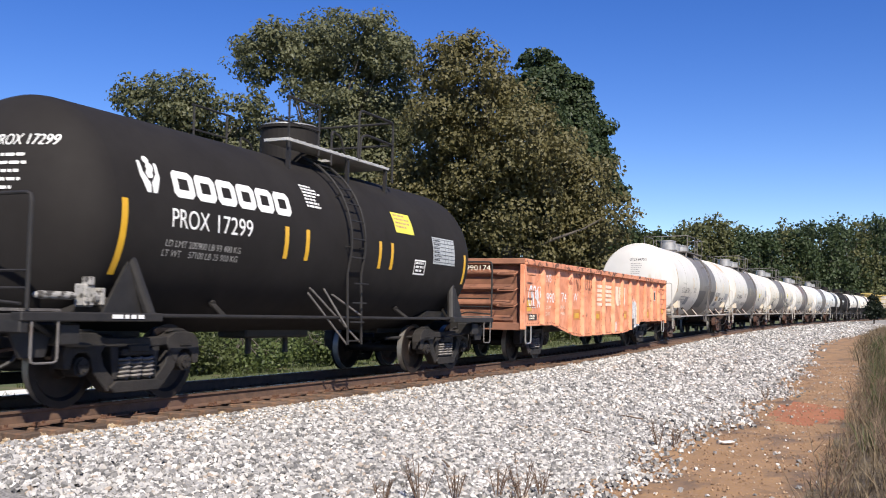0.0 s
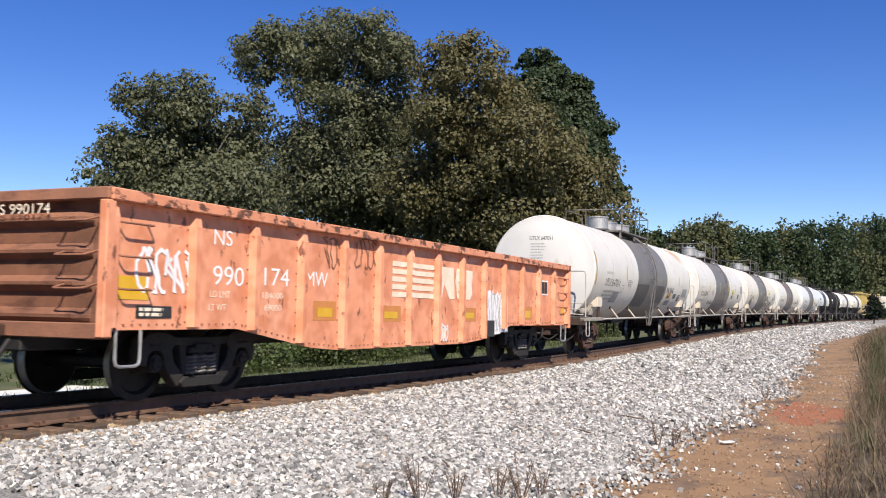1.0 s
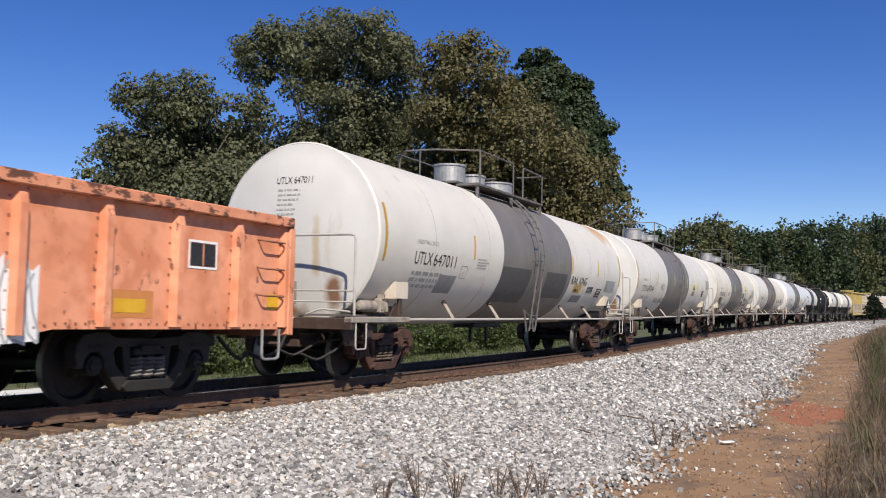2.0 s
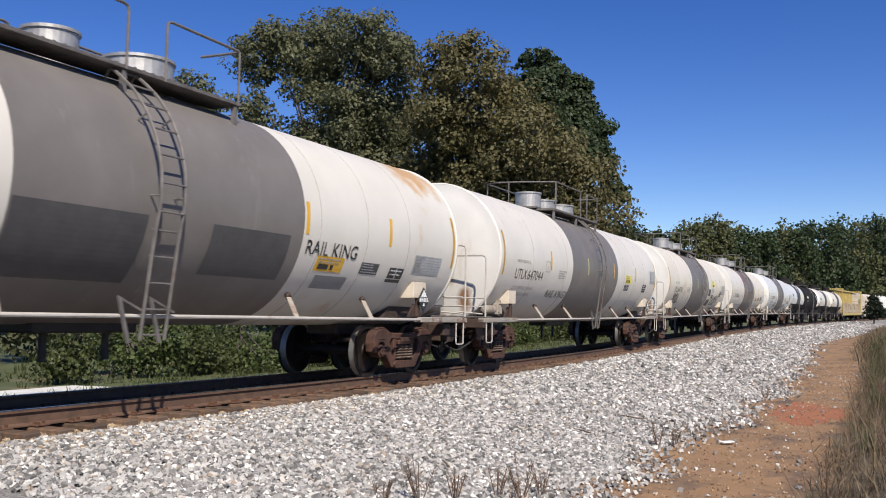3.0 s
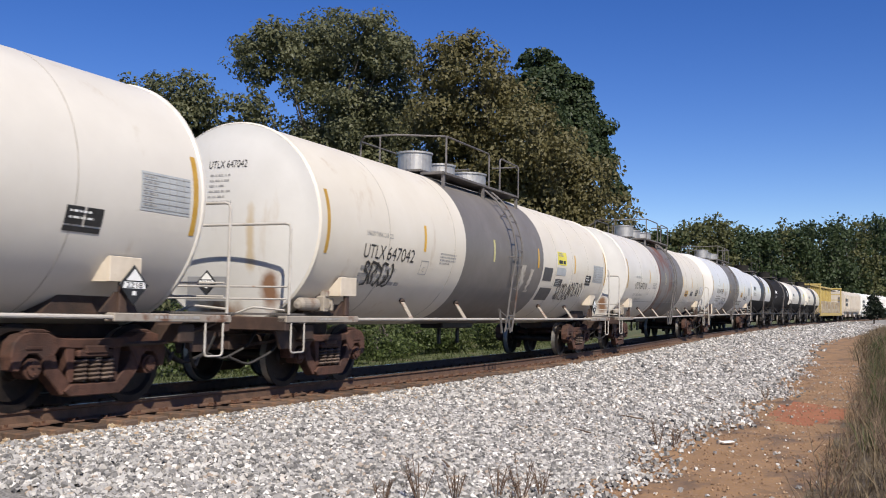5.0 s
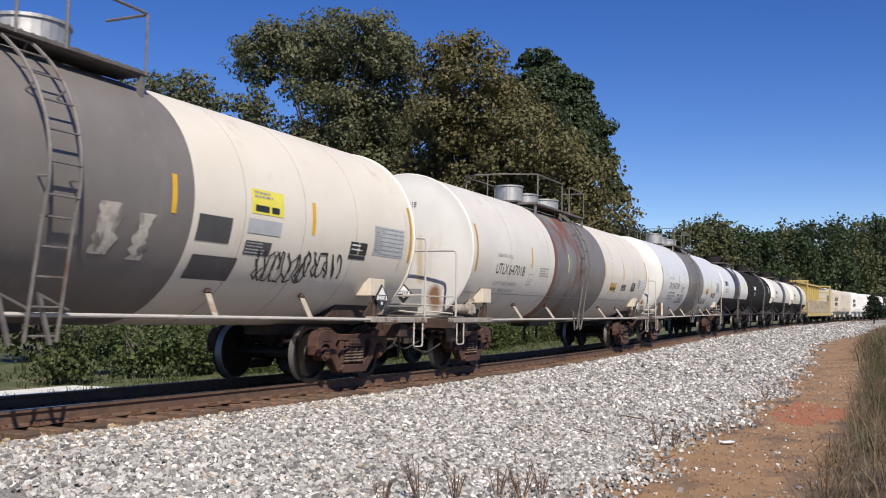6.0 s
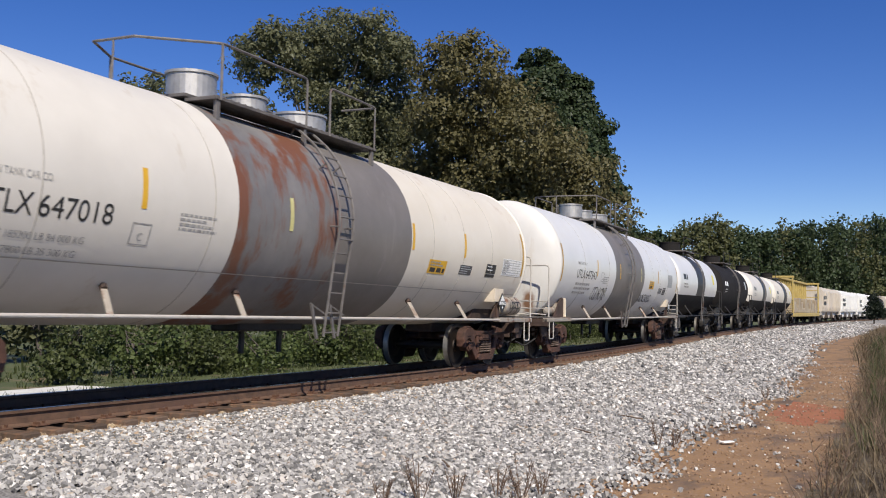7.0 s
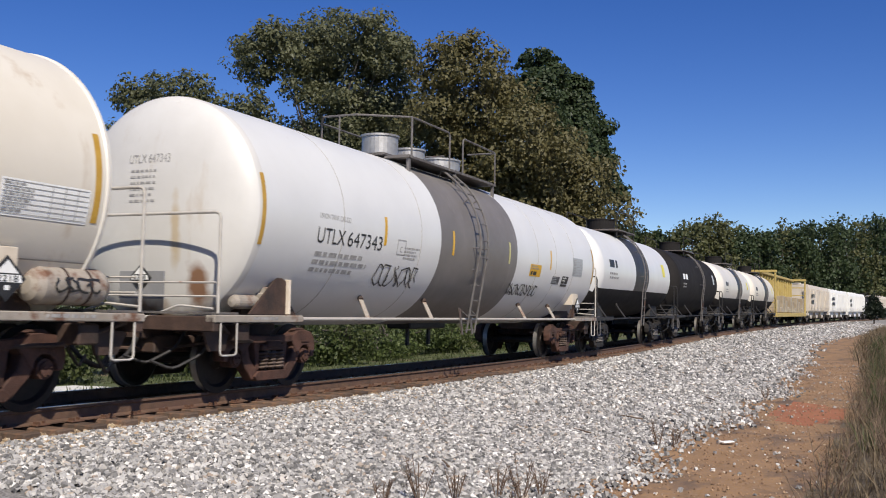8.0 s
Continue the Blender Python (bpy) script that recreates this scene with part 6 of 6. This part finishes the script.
    part("spray_tag", lay(quad(bmesh.new(), 0, 0.42, 0, 0.35), 2.86, y - 0.009, 0.66), M_INK, car)
    part("spray_tag", lay(scrawl(bmesh.new(), 0, 0, 1.3, 0.9, 8, 54, 0.03), 2.78, y - 0.007, 0.72), M_PANEL, car)
    part("spray_tag", lay(quad(bmesh.new(), 0, 0.18, 0, 0.2), 0.55, y - 0.004, 0.66), M_PALE, car)
    part("spray_tag", lay(scrawl(bmesh.new(), 0, 0, 0.4, 0.35, 3, 55, 0.04), 0.4, y - 0.004, 0.6), M_GRAF, car)
    part("spray_tag", lay(scrawl(bmesh.new(), 0, 0, 0.8, 0.5, 4, 56, 0.03), -3.9, y - 0.004, 1.8), M_RUSTY, car)
    part("spray_tag", lay(scrawl(bmesh.new(), 0, 0, 0.8, 0.5, 4, 57, 0.03), -2.9, y - 0.004, 1.85), M_RUSTY, car)
    part("stencil_frame", lay(ring(bmesh.new(), 0, 0.56, 0, 0.36, 0.03), 6.37, y, 1.65), M_LETTER, car)
    part("consolidated_stencil", lay(quad(quad(bmesh.new(), 0.04, 0.27, 0.04, 0.32), 0.3, 0.52, 0.04, 0.32), 6.37, y - 0.002, 1.65), M_INK, car)
    part("notice_bar", lay(quad(bmesh.new(), 0, 0.62, 0, 0.14), -7.95, y - 0.006, 1.03), M_INK, car)
    part("notice_text", lay(bars(bmesh.new(), 0.05, 0.12, 2, 0.5, 0.04, 0.02, 58), -7.95, y - 0.009, 1.03), M_PALE, car)


black_tank()
gondola()
def tag_words(text, x, h, w, ht):
    def add(car, R, zc, X):
        part("spray_tag", wrap(words(text, ht, w), x, h, R, zc, 0.01), M_INK, car, "black sprayed tag")
    return add


def scuff(x, h, w, ht, seed):
    """A ragged bare patch where the belt paint was scraped off."""
    def add(car, R, zc, X):
        rg = random.Random(seed)
        left = [(rg.uniform(-0.05, 0.05), ht * k / 9) for k in range(10)]
        right = [(w + rg.uniform(-0.06, 0.06), ht * k / 9) for k in range(10)]
        bm = bmesh.new()
        a, b = [bm.verts.new((*q, 0)) for q in left], [bm.verts.new((*q, 0)) for q in right]
        for k in range(9):
            bm.faces.new((a[k], b[k], b[k + 1], a[k + 1]))
        part("paint_scuff", wrap(bm, x, h, R, zc, 0.006), M_SCUFF, car, "ragged pale scuff in the belt paint")
    return add


M_SCUFF = mat("scraped_pale_paint", (0.3, 0.27, 0.23), (0.52, 0.48, 0.42), 5, 0.6, 0, 0.1, 30, (0.17, 0.15, 0.14), 0.52, 0.08, (6, 6, 2))
white_tank("white tank car with a grey belt and overpainted patches", 49.37, "647011", band=M_GREY, b0=-2.4, b1=2.85, lad=-0.22, refl=(-4.1, 2.94, 5.54), yel=(3.36, 1.76, 0.8, 0.25), yel_mat=M_YELLOW, small=(4.72, 1.84), boxes=(5.72, 1.68), info=(6.55, 1.86, 1.12, 0.36), tail=6.95, extra=both(patch(-5.6, 1.55, 0.8, 0.4), patch(-2.37, 1.42, 1.95, 0.9, M_BELTPATCH), patch(0.78, 1.58, 1.75, 0.7, M_BELTPATCH), patch(3.5, 1.5, 0.95, 0.24), tag_words("RAIL KING", 2.98, 1.99, 1.5, 0.22)), seed=100, paint2=M_RUSTSTREAK)
white_tank("white tank car with a dark grey belt on rusty bogies", 68.4, "647044", band=M_GREY, b0=-2.68, b1=2.4, lad=0.1, refl=(-4.62, -1.1, 1.9, 4.92), num=(-7.23, 1.99, 2.02), typ=(-5.05, 2.22), yel=(3.53, 2.18, 0.78, 0.27), small=(3.47, 2.0), boxes=(6.14, 1.94), info=(7.2, 2.27, 0.85, 0.46), lines=("LD LMT 186000 LB 84 350 KG", "LT WT   77000 LB 34 930 KG"), tail=7.15, head=(-0.2, 0.02), extra=tag_words("RAIL KING!", -4.46, 1.6, 1.7, 0.21), seed=200)
white_tank("yellowed white tank car with a grey belt and graffiti", 87.75, "647042", paint=M_CREAM, band=M_GREY, b0=-2.7, b1=2.25, lad=0.02, refl=(-4.62, -1.1, 1.88, 4.98), yel=(3.43, 2.45, 0.76, 0.34), small=(3.4, 1.95), boxes=(6.1, 2.0), info=(6.83, 2.1, 1.06, 0.5), tail=7.2, extra=both(graffito(-6.7, 1.6, 1.0, 0.45, 5, 5, 0.05), graffito(3.75, 1.55, 1.3, 0.5, 9, 6, 0.03), graffito(4.95, 1.66, 1.05, 0.42, 6, 16, 0.035), scuff(0.72, 1.72, 0.32, 0.62, 7), scuff(1.32, 1.69, 0.25, 0.58, 8), patch(2.36, 2.0, 0.68, 0.34, M_BELTPATCH), patch(2.42, 1.52, 0.92, 0.36, M_BELTPATCH), patch(3.38, 2.18, 0.78, 0.2, M_PANEL)), seed=300)
white_tank("white tank car with a rust-streaked brown and grey belt", 107.1, "647018", paint=M_WHITE, band=M_GREY, band2=M_BAND_RUST, b0=-2.76, b1=2.36, yel_mat=M_YELLOW, lines=("LD LMT 185200 LB 84 000 KG", "LT WT   77800 LB 35 300 KG"), tail=7.0, head=(-0.4, 0.0), sheet=True, table=M_LETTER, seed=400, paint2=M_CREAM, extra=lambda car, R, zc, X: reservoir(car, 8.1))
white_tank("clean white tank car with rounded ends and a grey belt", 126.45, "647343", ends="round", paint=M_CLEAN, band=M_GREY, b0=-2.39, b1=1.83, lad=-0.6, refl=(-4.65, -1.8, 1.33, 4.3), num=(-6.8, 2.18, 2.05), typ=(-4.18, 2.15), yel=(2.8, 2.07, 0.8, 0.29), yel_mat=M_YELLOW, small=(4.6, 2.0), boxes=(5.4, 1.9), info=(6.2, 2.2, 0.9, 0.5), head=(-0.25, 0.0), extra=both(graffito(-4.7, 1.6, 1.6, 0.42, 7, 8, 0.03), graffito(1.7, 1.6, 2.0, 0.3, 10, 9)), seed=500)


def short_tank(label, centre, half, paint, band, b0, b1, seed):
    """A shorter far-off tank car with a dark belt."""
    R, zc, X = 1.5, 2.55, half - 1.35
    car = car_root("tank_car", label, centre, half - 2.3)
    for xa, xb, mm, nm in ((-X, b0, paint, "tank_shell"), (b0, b1, band, "tank_belt"), (b1, X, paint, "tank_shell")):
        bm = bmesh.new()
        pr = shell_profile(xa, xb, R, [])
        if xa == -X:
            pr = rimmed(-X, X, R, "round") + pr
        if xb == X:
            pr = pr + rimmed(X, -X, R, "round")[::-1]
        lathe(bm, pr, zc, 48)
        bmesh.ops.recalc_face_normals(bm, faces=bm.faces)
        # faces centred more than 0.62 below the axis take the second, black material
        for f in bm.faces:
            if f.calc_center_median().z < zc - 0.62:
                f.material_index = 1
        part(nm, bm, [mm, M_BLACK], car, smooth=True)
    tank_common(car, half - 0.35, R, zc, half - 2.3, False, M_BLACKM, M_BLACKM)
    part("ladder", ladder_bm(0, R, zc), M_LADDER, car)
    rungs(car, 0, R, zc, M_LADDER)
    dome(car, 0, 0, zc + R - 0.1, zc + R + 0.5, 0.5, M_BLACK)
    for y in (-0.9, 0.9):
        bm = bmesh.new()
        bent(bm, [(-1.3, y, zc + R - 0.2), (-1.3, y, zc + R + 0.7), (1.3, y, zc + R + 0.7), (1.3, y, zc + R - 0.2)], 0.02, 6)
        part("guard_rail", bm, M_BLACKM, car)
    for xa, xb in ((-1.4, 1.4),):
        bm = bmesh.new()
        box(bm, xa, xb, -0.95, 0.95, zc + R + 0.02, zc + R + 0.07, 0.006)
        part("walkway", bm, M_GRATE, car)
    ink = M_LETTER if paint == M_BLACK else M_INK
    part("lettering_bars", wrap(bars(bmesh.new(), 0, 0, 1, 1.5, 0.24, 0.1, seed), -X + 0.7, 2.9, R, zc), ink, car)
    part("lettering_bars", wrap(bars(bmesh.new(), 0, 0, 2, 1.3, 0.07, 0.06, seed + 1), -X + 0.7, 2.5, R, zc), M_FADED, car)
    part("emergency_panel", wrap(quad(bmesh.new(), 0, 0.5, 0, 0.5), X - 1.5, 2.6, R, zc), M_LEMON if paint != M_BLACK else M_PANEL, car)


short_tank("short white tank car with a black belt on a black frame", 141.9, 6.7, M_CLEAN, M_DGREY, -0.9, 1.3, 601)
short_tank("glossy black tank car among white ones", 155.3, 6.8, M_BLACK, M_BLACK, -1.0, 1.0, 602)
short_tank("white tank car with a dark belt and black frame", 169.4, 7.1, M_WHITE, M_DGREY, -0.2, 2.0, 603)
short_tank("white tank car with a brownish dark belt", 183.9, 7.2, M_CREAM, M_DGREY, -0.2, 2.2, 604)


def centre_beam():
    """The yellow flat car with end bulkheads, a centre beam and wrapped loads."""
    car = car_root("centre_beam_car", "yellow centre-beam flat car with wrapped lumber", 204.8, 9.5, "flat car")
    bm = bmesh.new()
    box(bm, -12.4, 12.4, -1.45, 1.45, 0.75, 1.1, 0.03)
    part("deck", bm, M_YCAR, car)
    for sg in (-1, 1):
        bm = bmesh.new()
        for y in (-1.4, 1.25):
            box(bm, sg * 12.3 - 0.12, sg * 12.3 + 0.12, y, y + 0.15, 1.1, 4.6, 0.02)
        for z in (1.9, 2.9, 3.7):
            box(bm, sg * 12.3 - 0.05, sg * 12.3 + 0.05, -1.3, 1.3, z, z + 0.1)
        box(bm, sg * 12.3 - 0.15, sg * 12.3 + 0.15, -1.45, 1.45, 4.45, 4.65, 0.02)
        part("bulkhead", bm, M_YCAR, car)
        bogie(car, sg * 9.5, False, False)
        coupler(car, sg * 12.3, sg)
    bm = bmesh.new()
    box(bm, -12.3, 12.3, -0.25, 0.25, 4.38, 4.6, 0.03)
    part("top_chord", bm, M_YCAR, car)
    for k in range(13):
        bm = bmesh.new()
        x = -11.1 + k * 1.85
        box(bm, x - 0.09, x + 0.09, -0.14, 0.14, 1.1, 4.4, 0.02)
        part("upright", bm, M_YCAR, car)
    for k in range(12):
        for y in (-1.35, 0.4):
            x = -10.9 + k * 1.85
            bm = bmesh.new()
            box(bm, x, x + 1.5, y, y + 0.95, 1.12, (2.2, 1.6, 2.6)[k % 3], 0.04)
            part("wrapped_load", bm, M_WRAP, car)


def hopper(label, centre, half, paint, seed):
    car = car_root("hopper_car", label, centre, half - 2.6, "hopper car")
    X = half - 1.0
    bm = bmesh.new()
    sec = [(-1.5, 1.25), (-1.6, 1.8), (-1.6, 3.7), (-1.35, 4.2), (1.35, 4.2), (1.6, 3.7), (1.6, 1.8), (1.5, 1.25)]
    ends = []
    for x, f in ((-X, 1), (X, 1)):
        ends.append([bm.verts.new((x, y, z)) for y, z in sec])
    for i in range(len(sec)):
        j = (i + 1) % len(sec)
        bm.faces.new((ends[0][i], ends[0][j], ends[1][j], ends[1][i]))
    bm.faces.new(ends[0])
    bm.faces.new(ends[1])
    bmesh.ops.recalc_face_normals(bm, faces=bm.faces)
    bmesh.ops.bevel(bm, geom=bm.edges[:], offset=0.06, segments=2, affect="EDGES")
    part("hopper_body", bm, paint, car)
    for k in range(3):
        bm = bmesh.new()
        c = (k - 1) * X * 0.55
        plate(bm, [(c - X * 0.24, 1.3), (c - 0.4, 0.5), (c + 0.4, 0.5), (c + X * 0.24, 1.3)], -1.2, 1.2)
        part("discharge_chute", bm, paint, car)
    bm = bmesh.new()
    box(bm, -X, X, -0.4, 0.4, 4.24, 4.32, 0.01)
    part("roof_walk", bm, M_STEEL, car)
    for k in range(5):
        bm = bmesh.new()
        rod(bm, ((k - 2) * X * 0.38, 0, 4.2), ((k - 2) * X * 0.38, 0, 4.42), 0.4, 16)
        part("roof_hatch", bm, paint, car)
    for k in range(15):
        bm = bmesh.new()
        x = -X + 0.3 + (2 * X - 0.6) * k / 14
        box(bm, x - 0.05, x + 0.05, -1.66, -1.59, 1.4, 3.75, 0.01)
        part("side_post", bm, paint, car)
    for sg in (-1, 1):
        bm = bmesh.new()
        box(bm, *sorted((sg * X, sg * (half - 0.4))), -1.5, 1.5, 0.85, 1.15, 0.02)
        for y in (-1.45, 1.35):
            box(bm, *sorted((sg * (half - 0.5), sg * (half - 0.4))), y, y + 0.1, 1.1, 4.1)
        part("end_frame", bm, paint, car)
        bogie(car, sg * (half - 2.6), False, False)
        coupler(car, sg * (half - 0.5), sg)
    part("lettering_bars", lay(bars(bmesh.new(), 0, 0, 2, 3.0, 0.4, 0.25, seed), -X + 1.2, -1.675, 3.2), M_DGREY, car)


centre_beam()
hopper("tan covered hopper car with ribbed sides", 229.7, 11.5, M_TAN, 701)
hopper("white covered hopper car with dark lettering bars", 252.8, 11.3, M_HWHITE, 702)
hopper("pale grey covered hopper car", 276.4, 12.0, M_HWHITE, 703)
short_tank("black tank car near the far bend", 297.0, 8.3, M_BLACK, M_BLACK, -1.0, 1.0, 704)
hopper("tan covered hopper car at the far bend", 317.0, 11.3, M_TAN, 705)


# ---- small things on the ground ----
def litter():
    bm = bmesh.new()
    box(bm, -0.13, 0.13, -0.05, 0.05, 0.0, 0.05, 0.02)
    for v in bm.verts:
        v.co.z *= 0.6 + 0.5 * math.sin(v.co.x * 30)
    x, l = 14.2, -7.3
    ob = new("crumpled_paper", finish(bm, "crumpled_paper", M_LETTER))
    y = float(near_line(x)[0] + l)
    ob.matrix_basis = pose(x, y, ground_z(x, y) + 0.02, 0, 0, -25)
    tagged(ob, "crumpled white paper scrap on the red clay", "litter")
    rg = random.Random(8)
    for x, l, ln, a in ((9.3, -5.2, 0.3, 40), (13.5, -5.4, 0.35, 60), (15.5, -5.6, 0.5, 65), (17.6, -5.9, 0.45, 20), (20.5, -6.0, 0.6, 30), (12.2, -6.9, 0.3, -20)):
        bm = bmesh.new()
        limb(bm, (-ln / 2, 0, 0), (ln / 2, 0, 0.02), 0.014, 0.006, rg, 5)
        ob = new("stick", finish(bm, "stick", M_TWIG))
        y = float(near_line(x)[0] + l)
        ob.matrix_basis = pose(x, y, ground_z(x, y) + 0.07, 0, 0, a)
        tagged(ob, "dead brown stick lying on the ballast", "stick", "sticks on the ballast")


litter()


# ---- what moves ----
def car_pose(centre, pivots, t):
    s = centre - run(t)
    a, b = on_line(s - pivots, 0, 0), on_line(s + pivots, 0, 0)
    d = b - a
    return Matrix.Translation((a + b) / 2) @ Euler((0, -math.atan2(d.z, math.hypot(d.x, d.y)), math.atan2(d.y, d.x))).to_matrix().to_4x4()


def motions():
    for car, centre, pivots in TRAIN:
        walk(car, [(0.5 * k, car_pose(centre, pivots, 0.5 * k)) for k in range(17)])
    for wheel, a in WHEELS:
        rows = []
        for k in range(241):
            t = k / 30
            rows.append((t, pose(a, 0, 0.457) @ Matrix.Rotation(-run(t) / 0.457, 4, "Y")))
        walk(wheel, rows)


motions()
